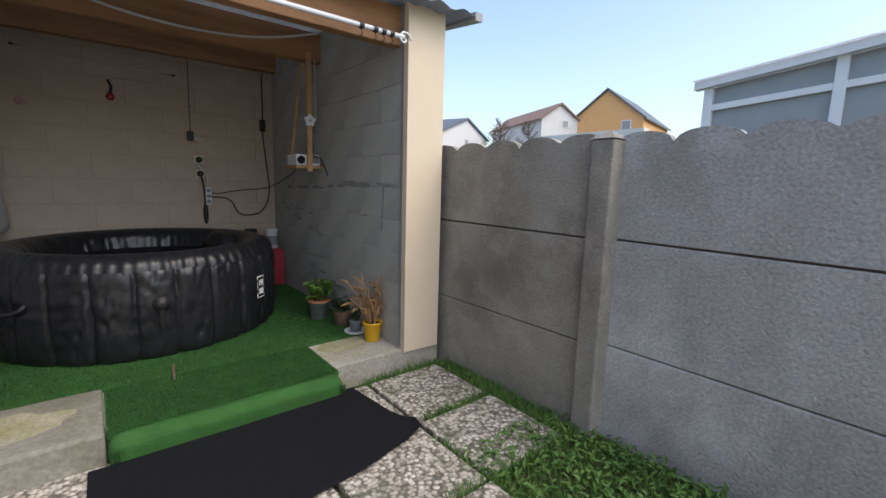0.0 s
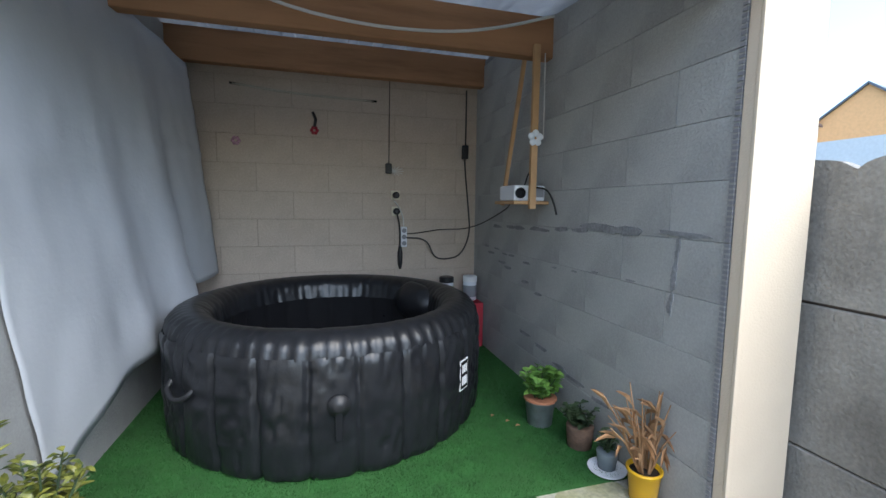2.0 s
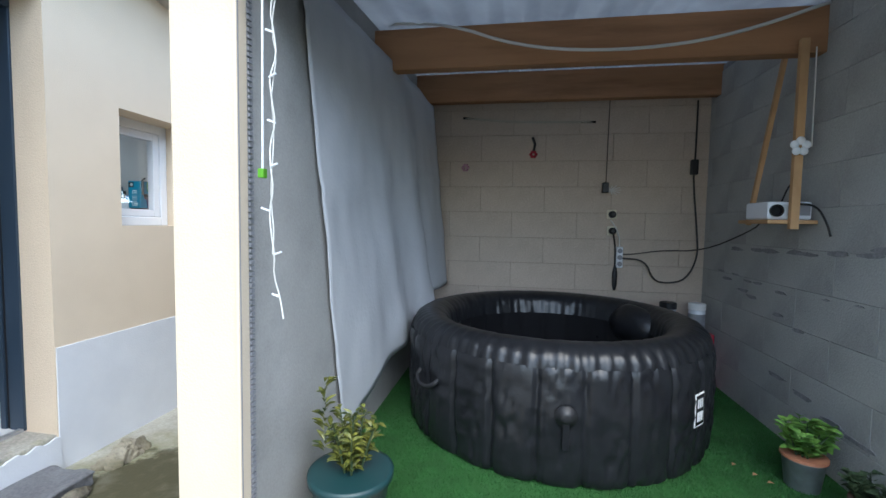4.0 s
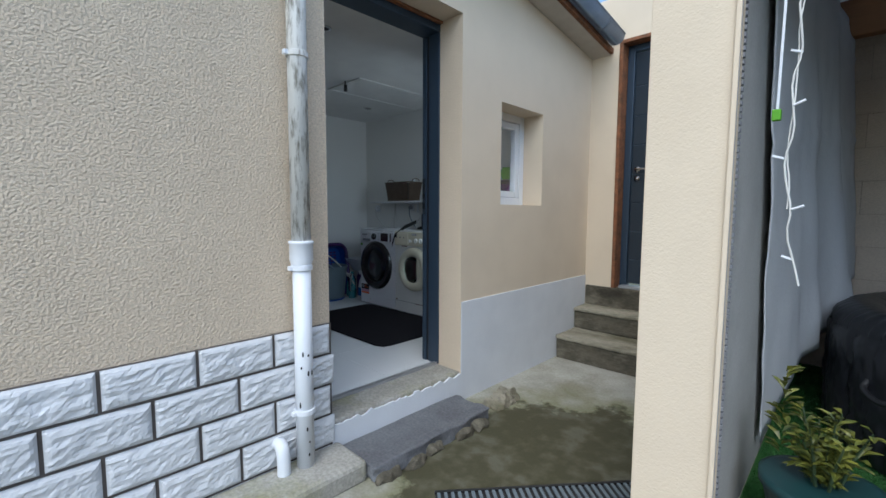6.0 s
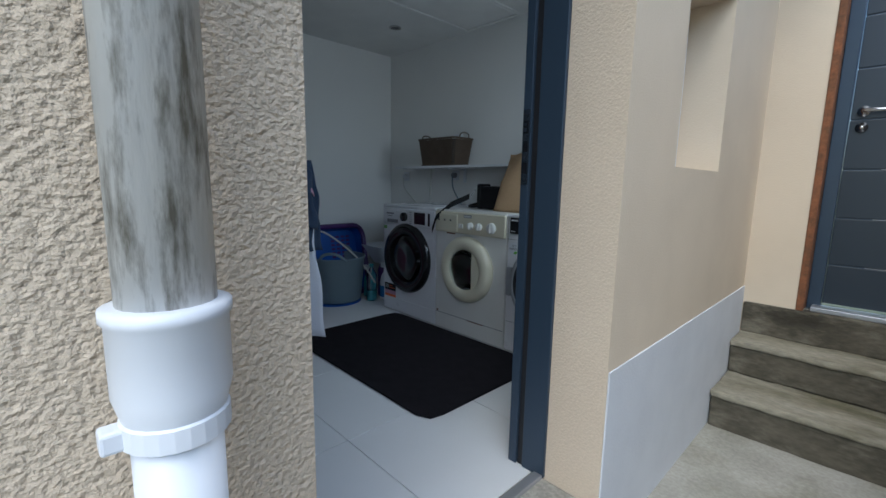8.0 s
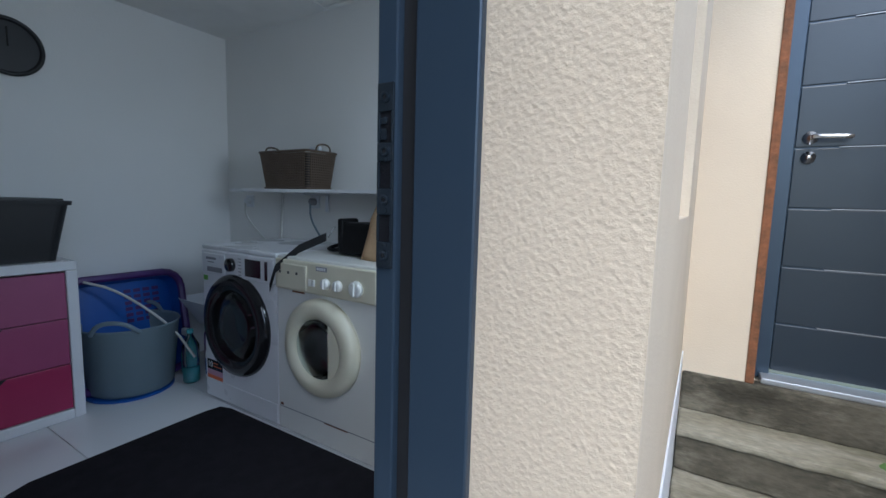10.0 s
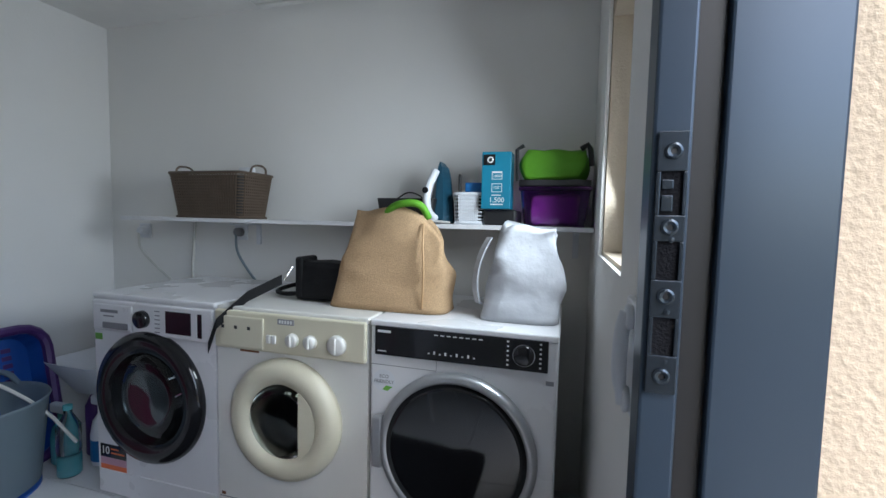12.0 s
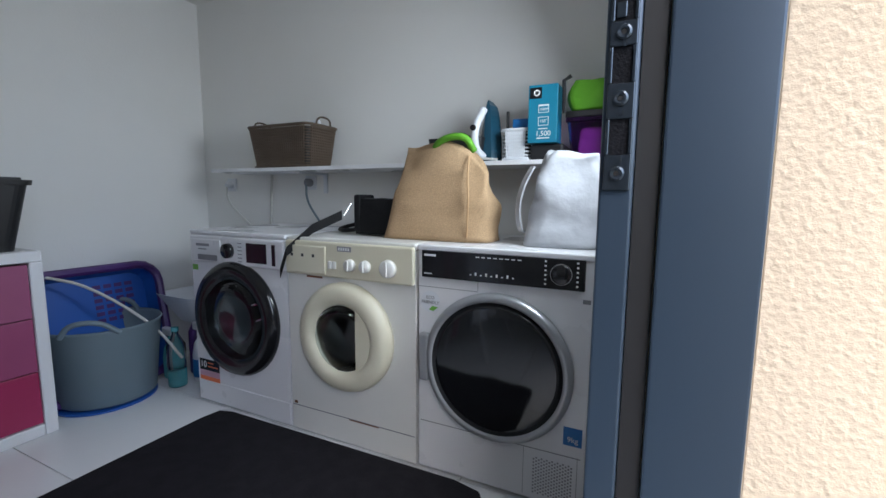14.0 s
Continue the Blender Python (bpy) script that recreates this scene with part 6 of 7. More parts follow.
for r in ((x0 + 0.1, 0.824, x0 + 0.18, 0.832), (x0 + 0.012, 0.27, x0 + 0.03, 0.282), (x0 + 0.3, 0.258, x0 + 0.44, 0.263)):
    part("rust", bars([r], MY + 0.0002), RUST, w2, "rust-brown chip in the enamel")

w3 = thing("tumble_dryer", (-2.91, 3.9, LZ0), "white tumble dryer with large smoked glass door", "tumble dryer", "laundry machines")
x0, x1, zt = -3.21, -2.615, 0.985
part("body", box((x0, MY, LZ0 + 0.01), (x1, MB, zt - 0.02), 0.01, 3), APPL, w3)
part("top", box((x0, MY - 0.004, zt - 0.022), (x1, MB, zt), 0.006, 3), APPL, w3)
cp = part("control_panel", box((x0 + 0.02, MY - 0.010, zt - 0.112), (x1 - 0.03, MY + 0.002, zt - 0.018), 0.003), BLK, w3, "glossy black control panel")
part("selector", lathe([(0.03, 0), (0.03, 0.008), (0.026, 0.01), (0, 0.01)], 32, facing(x1 - 0.1, MY - 0.010, zt - 0.065)), BLK, cp, smooth=True)
part("selector_ring", lathe([(0.033, 0), (0.033, 0.002), (0.030, 0.002), (0.030, 0)], 32, facing(x1 - 0.1, MY - 0.0102, zt - 0.065)), CHROME, cp)
part("panel_print", bars([(x0 + 0.03, zt - 0.038, x0 + 0.075, zt - 0.03), (x0 + 0.03, zt - 0.1, x0 + 0.06, zt - 0.096)] + [(x0 + 0.2 + 0.018 * k, zt - 0.092, x0 + 0.206 + 0.018 * k, zt - 0.088 + 0.006 * (k % 2)) for k in range(9)] + [(x0 + 0.22 + 0.02 * k, zt - 0.032, x0 + 0.232 + 0.02 * k, zt - 0.029) for k in range(8)] + [(x1 - 0.15, zt - 0.1 + 0.014 * k, x1 - 0.144, zt - 0.095 + 0.014 * k) for k in range(6)] + [(x1 - 0.055, zt - 0.1 + 0.014 * k, x1 - 0.049, zt - 0.095 + 0.014 * k) for k in range(6)], MY - 0.0102), PRINT, cp)
part("drawer_joint", bars([(x0 + 0.225, zt - 0.145, x0 + 0.2265, zt - 0.112), (x0 + 0.004, zt - 0.148, x0 + 0.226, zt - 0.146)], MY), GREYPRINT, w3)
cx, cz = -2.915, 0.592
dr3 = ring_part("door", [(0.25, -0.002), (0.252, 0.02), (0.243, 0.034), (0.226, 0.036), (0.222, 0.03)], cx, cz, SILVER, w3, "silver ring of the dryer door")
ring_part("door_glass", [(0.2225, 0.031), (0.2, 0.033), (0.1, 0.035), (0, 0.036)], cx, cz, DARKGLASS, dr3, "smoked glass disc")
part("door_handle", box((cx - 0.275, MY - 0.034, cz - 0.085), (cx - 0.238, MY - 0.006, cz + 0.085), 0.008, 3), SILVER, dr3)
lb = part("eco_badge", lathe([(0.038, 0), (0.038, 0.0008), (0, 0.0008)], 28, facing(x0 + 0.05, MY, 0.785)), PVC, w3, "round pale eco-friendly sticker")
part("eco_word", words("ECO", 0.016, pose(x0 + 0.05, MY - 0.0015, 0.8, 90)), GREYPRINT, lb)
part("friendly_word", words("FRIENDLY", 0.0155, pose(x0 + 0.05, MY - 0.0015, 0.783, 90)), GREYPRINT, lb)
part("eco_leaf", prism([(x0 + 0.045, 0.757), (x0 + 0.062, 0.753), (x0 + 0.08, 0.768), (x0 + 0.058, 0.771)], "y", MY - 0.0022, MY - 0.001), GREENST, lb)
bs = part("capacity_sticker", box((x1 - 0.075, MY - 0.001, 0.38), (x1 - 0.018, MY + 0.001, 0.44)), BLUEST, w3, "blue capacity sticker")
part("capacity_words", words("9kg", 0.024, pose(x1 - 0.046, MY - 0.0018, 0.4, 90)), PRINT, bs)
part("booklet_mark", boxes(((x1 - 0.035, MY - 0.001, 0.835), (x1 - 0.012, MY + 0.001, 0.848))), GREYPRINT, w3)
part("flap_joint", bars([(x0 + 0.012, 0.34, x1 - 0.02, 0.3425), (x1 - 0.2, 0.175, x1 - 0.1985, 0.34), (x1 - 0.03, 0.175, x1 - 0.0285, 0.34)], MY), GREYPRINT, w3)
bm = bmesh.new()
for i in range(15):
    for j in range(11):
        x, z = x1 - 0.165 + 0.0085 * i, 0.19 + 0.0115 * j + (0.0057 if i % 2 else 0)
        box((x - 0.0026, MY - 0.0006, z - 0.0026), (x + 0.0026, MY, z + 0.0026), 0, 2, bm)
part("vent_grille", bm, GREYPRINT, w3, "perforated ventilation grille")

# rug
bm = prism([(-4.24, 2.86), (-4.21, 2.79), (-4.14, 2.765), (-3.0, 2.76), (-2.93, 2.79), (-2.915, 2.86), (-2.915, 3.55), (-2.95, 3.61), (-3.05, 3.63), (-4.16, 3.62), (-4.225, 3.6), (-4.24, 3.52)], "z", LZ0 + 0.001, LZ0 + 0.013)
bmesh.ops.bevel(bm, geom=list(bm.edges), offset=0.004, segments=2, affect="EDGES")
solid("rug", bm, BLACKRUG, "black rectangular rug with rounded corners on the tiles", "rug")

# shelf
SHZ = 1.295
sh = thing("wall_shelf", (-3.6, 4.12, SHZ), "long thin white wall shelf on brackets", "shelf")
part("board", box((-4.74, 4.0, SHZ - 0.018), (-2.515, 4.248, SHZ), 0.002), APPL, sh)
for x in (-4.12, -3.3, -2.57):
    part("bracket", boxes(((x - 0.008, 4.05, SHZ - 0.03), (x + 0.008, 4.247, SHZ - 0.019)), ((x - 0.012, 4.235, SHZ - 0.13), (x + 0.012, 4.248, SHZ - 0.019)), bevel=0.002), PVC, sh)


def tapered(cx, cy, z0, z1, w0, d0, w1, d1, r, wall=0.006, seg=6):
    """An open rounded box wider at the top."""
    bm = bmesh.new()

    def ring(w, d, z, shrink=0.0):
        pts = []
        for sx, sy, a0 in ((1, 1, 0), (-1, 1, 90), (-1, -1, 180), (1, -1, 270)):
            for k in range(seg + 1):
                a = radians(a0 + 90 * k / seg)
                pts.append((cx + sx * (w / 2 - r) + (r - shrink) * math.cos(a), cy + sy * (d / 2 - r) + (r - shrink) * math.sin(a), z))
        return [bm.verts.new(p) for p in pts]
    rs_ = [ring(w0, d0, z0), ring(w1, d1, z1), ring(w1, d1, z1, wall), ring(w0, d0, z0 + wall, wall)]
    n = len(rs_[0])
    for a, b in zip(rs_, rs_[1:]):
        for i in range(n):
            bm.faces.new((a[i], a[(i + 1) % n], b[(i + 1) % n], b[i]))
    bm.faces.new(list(reversed(rs_[0])))
    bm.faces.new(rs_[3])
    return bm


def woven(name, cx, cy, z0, h, w0, w1, d0, d1, material, label, rows, holes):
    """A slatted basket: rings and uprights round a dark floor and a black box for the shade inside."""
    t = thing(name, (cx, cy, z0), label, "basket")
    part("base", box((cx - w0 / 2, cy - d0 / 2, z0), (cx + w0 / 2, cy + d0 / 2, z0 + 0.01), 0.004), material, t)
    # added black inner box, so the shade behind the weave is in its colour
    part("lining", tapered(cx, cy, z0 + 0.002, z0 + h * 0.93, w0 - 0.016, d0 - 0.016, w1 - 0.016, d1 - 0.016, 0.025, 0.003), BLKM, t)
    bm = bmesh.new()
    for k in range(rows + 1):
        u = k / rows
        w, d = w0 + (w1 - w0) * u, d0 + (d1 - d0) * u
        th = 0.010 if k in (0, rows) else 0.0042
        z = z0 + 0.008 + (h - 0.014) * u
        r = 0.03
        pts = []
        for sx, sy, a0 in ((1, 1, 0), (-1, 1, 90), (-1, -1, 180), (1, -1, 270)):
            for q in range(4):
                a = radians(a0 + 30 * q)
                pts.append((cx + sx * (w / 2 - r) + r * math.cos(a), cy + sy * (d / 2 - r) + r * math.sin(a), z))
        tube(pts + [pts[0]], th * 0.75, 5, bm)
    part("weave", bm, material, t)
    bm = bmesh.new()
    for k in range(holes):
        u = (k + 0.5) / holes
        for sy in (-1, 1):
            tube([(cx + (u - 0.5) * (w0 - 0.04), cy + sy * d0 / 2, z0 + 0.005), (cx + (u - 0.5) * (w1 - 0.04), cy + sy * d1 / 2, z0 + h - 0.005)], 0.0042, 4, bm)
    for k in range(holes // 2):
        u = (k + 0.5) / (holes // 2)
        for sx in (-1, 1):
            tube([(cx + sx * w0 / 2, cy + (u - 0.5) * (d0 - 0.04), z0 + 0.005), (cx + sx * w1 / 2, cy + (u - 0.5) * (d1 - 0.04), z0 + h - 0.005)], 0.0042, 4, bm)
    part("lattice", bm, material, t)
    return t


bk = woven("storage_basket", -4.225, 4.11, SHZ, 0.215, 0.37, 0.425, 0.19, 0.23, WICKER, "brown woven plastic basket on the shelf", 15, 26)
for sx in (-1, 1):
    x = -4.225 + sx * 0.212
    part("handle", tube([(x, 4.05, SHZ + 0.2), (x + sx * 0.008, 4.06, SHZ + 0.25), (x + sx * 0.008, 4.15, SHZ + 0.25), (x, 4.16, SHZ + 0.2)], 0.005, 6, None, 2), WICKER, bk)
sb = thing("spray_bottle", (-4.08, 4.12, SHZ + 0.01), "white spray bottle standing in the basket", "bottle")
part("body", lathe([(0.03, SHZ + 0.012), (0.032, SHZ + 0.12), (0.014, SHZ + 0.19), (0.014, SHZ + 0.21)], 20, Matrix.Translation((-4.08, 4.12, 0))), PVC, sb, smooth=True)
part("trigger", box((-4.13, 4.108, SHZ + 0.21), (-4.045, 4.132, SHZ + 0.245), 0.008), PVC, sb)
# right end of the shelf
pan_ = thing("black_tray", (-3.22, 4.1, SHZ), "black tray with a coiled lead on the shelf", "tray")
part("dish", tapered(-3.24, 4.1, SHZ + 0.001, SHZ + 0.10, 0.22, 0.16, 0.25, 0.18, 0.02), BLKM, pan_)
part("lead", tube([(-3.3, 4.08, SHZ + 0.1), (-3.24, 4.07, SHZ + 0.135), (-3.17, 4.08, SHZ + 0.1), (-3.14, 4.04, SHZ + 0.01), (-3.09, 4.03, SHZ + 0.008)], 0.003, 6, None, 2), CABLE, pan_)
ir = thing("steam_iron", (-3.09, 4.09, SHZ), "teal and white steam iron standing on its heel", "iron")
bm = bmesh.new()
secs = []
for k in range(13):
    u = k / 12
    hw = 0.048 * math.sqrt(max(0.0, 1 - u ** 1.9)) + 0.002
    z = SHZ + 0.004 + 0.245 * u
    secs.append([bm.verts.new(p) for p in ((-3.105 - hw * 0.35, 4.05, z), (-3.105 + hw * 0.35, 4.05, z), (-3.105 + hw, 4.08 + 0.03 * u, z), (-3.105 - hw, 4.08 + 0.03 * u, z))])
for a, b in zip(secs, secs[1:]):
    for i in range(4):
        bm.faces.new((a[i], a[(i + 1) % 4], b[(i + 1) % 4], b[i]))
bm.faces.new(list(reversed(secs[0])))
bm.faces.new(secs[-1])
part("body", bm, IRONB, ir, smooth=False)
part("handle", tube([(-3.12, 4.045, SHZ + 0.02), (-3.14, 4.0, SHZ + 0.05), (-3.14, 3.99, SHZ + 0.13), (-3.115, 4.03, SHZ + 0.21)], 0.016, 10, None, 2), PVC, ir, "white handle", smooth=True)
part("soleplate", prism([(-3.155, SHZ + 0.003), (-3.055, SHZ + 0.003), (-3.06, SHZ + 0.09), (-3.085, SHZ + 0.19), (-3.105, SHZ + 0.252), (-3.125, SHZ + 0.19), (-3.15, SHZ + 0.09)], "y", 4.112, 4.118), CHROME, ir)
part("dial", lathe([(0.012, 0), (0.012, 0.006), (0, 0.006)], 16, facing(-3.14, 3.978, SHZ + 0.13)), BLK, ir)
part("cord", tube([(-3.13, 4.03, SHZ + 0.01), (-3.17, 4.02, SHZ + 0.006), (-3.12, 4.01, SHZ + 0.012), (-3.05, 4.02, SHZ + 0.006)], 0.005, 6, None, 2), WCABLE, ir)
wb = woven("perforated_basket", -2.98, 4.08, SHZ, 0.125, 0.115, 0.125, 0.1, 0.11, PVC, "small white perforated plastic basket", 8, 10)
part("packet", box((-3.0, 4.05, SHZ + 0.02), (-2.935, 4.09, SHZ + 0.165), 0.003), BLUEST, wb, "blue packet inside")
part("comb", box((-3.03, 4.06, SHZ + 0.02), (-3.02, 4.075, SHZ + 0.2), 0.003), BLKM, wb)
gb = thing("black_case", (-2.85, 4.08, SHZ), "flat black case under the teal box", "case")
part("shell", box((-2.92, 4.02, SHZ + 0.001), (-2.79, 4.2, SHZ + 0.06), 0.012, 3), BLKM, gb)
bb = thing("printed_box", (-2.865, 4.08, SHZ + 0.06), "teal printed cardboard product box on end", "box")
part("carton", box((-2.925, 4.0, SHZ + 0.062), (-2.815, 4.09, SHZ + 0.275), 0.002), BLUEBOX, bb)
part("mark", bars([(-2.92, SHZ + 0.225, -2.875, SHZ + 0.265)], 3.9995), BLK, bb)
part("mark_shape", lathe([(0.012, 0), (0.012, 0.0006), (0.007, 0.0006), (0.007, 0)], 20, facing(-2.893, 3.9985, SHZ + 0.245)), PRINT, bb)
part("frames", bars([(-2.885, SHZ + 0.172, -2.848, SHZ + 0.174), (-2.885, SHZ + 0.196, -2.848, SHZ + 0.202), (-2.886, SHZ + 0.172, -2.884, SHZ + 0.202), (-2.849, SHZ + 0.172, -2.847, SHZ + 0.202), (-2.885, SHZ + 0.125, -2.848, SHZ + 0.127), (-2.885, SHZ + 0.155, -2.848, SHZ + 0.157), (-2.886, SHZ + 0.125, -2.884, SHZ + 0.157), (-2.849, SHZ + 0.125, -2.847, SHZ + 0.157)], 3.9995), PRINT, bb)
for tx, z, s in (("1080P", 0.184, 0.013), ("150°", 0.141, 0.015), ("1,500", 0.095, 0.026)):
    part("words", words(tx, s, pose(-2.866, 3.999, SHZ + z, 90)), PRINT, bb)
part("small_print", bars([(-2.89, SHZ + 0.077, -2.842, SHZ + 0.081), (-2.885, SHZ + 0.112, -2.85, SHZ + 0.115)], 3.9995), PRINT, bb)
pb = thing("plastic_box", (-2.66, 4.1, SHZ), "purple translucent plastic storage box with lid", "box")
part("tray", tapered(-2.655, 4.11, SHZ + 0.001, SHZ + 0.13, 0.22, 0.2, 0.25, 0.22, 0.025), PURPLE, pb, smooth=False).visible_shadow = False
part("lid", box((-2.785, 4.0, SHZ + 0.13), (-2.525, 4.225, SHZ + 0.148), 0.006, 3), PURPLE, pb).visible_shadow = False
bm = box((-2.74, 4.05, SHZ + 0.012), (-2.57, 4.18, SHZ + 0.12), 0.02, 3)
bmesh.ops.subdivide_edges(bm, edges=bm.edges, cuts=3, use_grid_fill=True)
for v in bm.verts:
    v.co += noise.noise_vector(v.co * 22) * 0.016
part("contents", bm, PINKCLOTH, pb, "crumpled pale cloths inside", smooth=True)


def soft(lo, hi, amount, scale, cuts=8, bulge=0.0):
    """A cloth lump: a rounded block crumpled by noise."""
    bm = box(lo, hi)
    bmesh.ops.subdivide_edges(bm, edges=bm.edges, cuts=cuts, use_grid_fill=True)
    c = (Vector(lo) + Vector(hi)) / 2
    h = (Vector(hi) - Vector(lo)) / 2
    for v in bm.verts:
        d = Vector(((v.co.x - c.x) / h.x, (v.co.y - c.y) / h.y, (v.co.z - c.z) / h.z))
        k = max(abs(d.x), abs(d.y), abs(d.z)) / max(d.length, 1e-6)
        k = 1 + (k - 1) * bulge
        v.co = c + Vector((d.x * h.x, d.y * h.y, d.z * h.z)) * k
        v.co += noise.noise_vector(v.co * scale) * amount
    return bm


gc = thing("cloth_bag", (-2.65, 4.1, SHZ + 0.15), "crumpled lime green fabric bag with black trim", "bag")
part("fabric", soft((-2.785, 4.0, SHZ + 0.165), (-2.535, 4.2, SHZ + 0.29), 0.02, 11, 10, 0.55), LIME, gc, smooth=True)
part("black_trim", tube([(-2.79, 4.0, SHZ + 0.165), (-2.795, 4.0, SHZ + 0.28), (-2.77, 4.0, SHZ + 0.295)], 0.008, 6), BLKM, gc)
part("strap_end", tube([(-2.57, 4.02, SHZ + 0.28), (-2.54, 4.02, SHZ + 0.3), (-2.53, 4.02, SHZ + 0.22)], 0.01, 6, None, 1), BLKM, gc)
solid("folded_cloth", soft((-2.785, 4.0, SHZ + 0.149), (-2.53, 4.2, SHZ + 0.17), 0.004, 20, 5), BLKM, "dark folded cloth under the green bag", "cloth", smooth=True)

# sockets and hoses on the back wall
for x, z, cab, pl in ((-4.23, 1.225, GREYTUB, GREYPRINT), (-4.876, 1.215, WCABLE, PVC)):
    s = thing("wall_socket", (x, LY1, z), "white wall socket with a plugged-in cable", "socket", "laundry sockets")
    part("plate", box((x - 0.04, LY1 - 0.01, z - 0.04), (x + 0.04, LY1 - 0.001, z + 0.04), 0.004), PVC, s)
    part("plug", lathe([(0.022, 0), (0.022, 0.03), (0.012, 0.04)], 16, facing(x, LY1 - 0.01, z)), pl, s)
    dx = 0.12 if x > -4.5 else 0.2
    part("cable", tube([(x, LY1 - 0.045, z - 0.01), (x + 0.005, LY1 - 0.05, z - 0.1), (x + dx * 0.6, LY1 - 0.04, z - 0.2), (x + dx, LY1 - 0.03, z - 0.26)], 0.006, 6, None, 2), cab, s)
solid("drain_hose", tube([(-4.52, 4.235, SHZ - 0.02), (-4.53, 4.23, 1.1), (-4.55, 4.235, 0.9)], 0.008, 8, None, 2), WCABLE, "thin white hose down the wall", "hose", smooth=True)

# bags on the machines
MT = 0.987
jb = thing("jute_bag", (-3.23, 3.85, MT), "large tan burlap tote bag slumped on the machine tops", "bag")


def jute(cx, cy, w0, d0, w1, d1, z0, h, shear, amp, mat_, parent, name, seg=40, rows=16, sag=0.0):
    bm = bmesh.new()
    rr = []
    for j in range(rows + 1):
        u = j / rows
        w, d = w0 + (w1 - w0) * u, d0 + (d1 - d0) * u
        ring = []
        for i in range(seg):
            a = math.tau * i / seg
            ca, sa = math.cos(a), math.sin(a)
            e = 0.45
            x = cx + shear * u + w / 2 * math.copysign(abs(ca) ** e, ca)
            y = cy + d / 2 * math.copysign(abs(sa) ** e, sa)
            p = Vector((x, y, z0 + h * u - sag * u * max(0, ca)))
            p += noise.noise_vector(p * 7) * amp * min(1, u * 4) + noise.noise_vector(p * 17) * amp * 0.4 * min(1, u * 4)
            if u == 0:
                p.z = z0
            ring.append(bm.verts.new(p))
        rr.append(ring)
    for a, b in zip(rr, rr[1:]):
        for i in range(seg):
            bm.faces.new((a[i], a[(i + 1) % seg], b[(i + 1) % seg], b[i]))
    bm.faces.new(list(reversed(rr[0])))
    inner = [bm.verts.new(v.co * 0.9 + Vector((cx + shear, cy, z0 + h * 0.75)) * 0.1) for v in rr[-1]]
    for i in range(seg):
        bm.faces.new((rr[-1][i], rr[-1][(i + 1) % seg], inner[(i + 1) % seg], inner[i]))
    bm.faces.new(inner)
    return part(name, bm, mat_, parent, smooth=True)


jute(-3.225, 3.86, 0.46, 0.2, 0.34, 0.07, MT, 0.365, 0.03, 0.028, BURLAP, jb, "sack", sag=0.09)
part("side_seam", tube([(-3.075, 3.766, MT + 0.02), (-3.07, 3.765, MT + 0.15), (-3.085, 3.79, MT + 0.24), (-3.09, 3.815, MT + 0.31)], 0.004, 6, None, 2), BATTEN, jb)
part("handle", tube([(-3.25, 3.84, MT + 0.33), (-3.2, 3.8, MT + 0.375), (-3.1, 3.8, MT + 0.385), (-3.08, 3.84, MT + 0.33)], 0.013, 8, None, 2), LIME, jb, "lime green fabric handle", smooth=True)
wbg = thing("white_bag", (-2.74, 3.85, MT), "white cotton sack slumped on the dryer", "bag")
jute(-2.75, 3.85, 0.26, 0.2, 0.17, 0.12, MT, 0.31, 0.03, 0.036, COTTON, wbg, "sack", sag=0.0)
part("strap", sheet(lambda u, v: (-2.87 - 0.06 * u * (1 - u) * 4 * 0.5 + 0.02 * v + (0.05 if u > 0.9 else 0) - 0.02 * u, 3.84 - 0.02 * v - 0.03 * math.sin(u * 3), MT + 0.27 - 0.262 * u), 14, 3, 0.006), COTTON, wbg)
hb = thing("handbag", (-3.5, 3.87, MT), "black leather handbag with a long strap", "handbag")
part("body", soft((-3.61, 3.82, MT + 0.002), (-3.38, 3.93, MT + 0.155), 0.006, 14, 6, 0.12), LEATHER, hb, smooth=True)
part("side_gusset", box((-3.612, 3.815, MT + 0.01), (-3.58, 3.93, MT + 0.17), 0.01), LEATHER, hb)
bm = bmesh.new()
for k in range(6):
    bmesh.ops.create_icosphere(bm, subdivisions=1, radius=0.0045, matrix=Matrix.Translation((-3.612 - 0.004 * k, 3.8 - 0.004 * k, MT + 0.13 - 0.009 * k)))
part("clasp", bm, CHROME, hb, "metal strap clasp")
P = [(-3.64, 3.78, MT + 0.085), (-3.72, 3.69, MT + 0.03), (-3.79, 3.618, MT - 0.06), (-3.82, 3.61, MT - 0.15)]
bm = sheet(lambda u, v: tuple(Vector(P[min(2, int(u * 3))]).lerp(Vector(P[min(2, int(u * 3)) + 1]), u * 3 - min(2, int(u * 3))) + Vector((0.0, -0.004, 0.038 * (v - 0.5)))), 12, 2, 0.004)
part("strap", bm, LEATHER, hb)
part("strap_loop", tube([(-3.66, 3.95, MT + 0.04), (-3.72, 3.98, MT + 0.035), (-3.78, 3.92, MT + 0.012), (-3.7, 3.86, MT + 0.012), (-3.62, 3.86, MT + 0.02)], 0.009, 6, None, 2), LEATHER, hb)

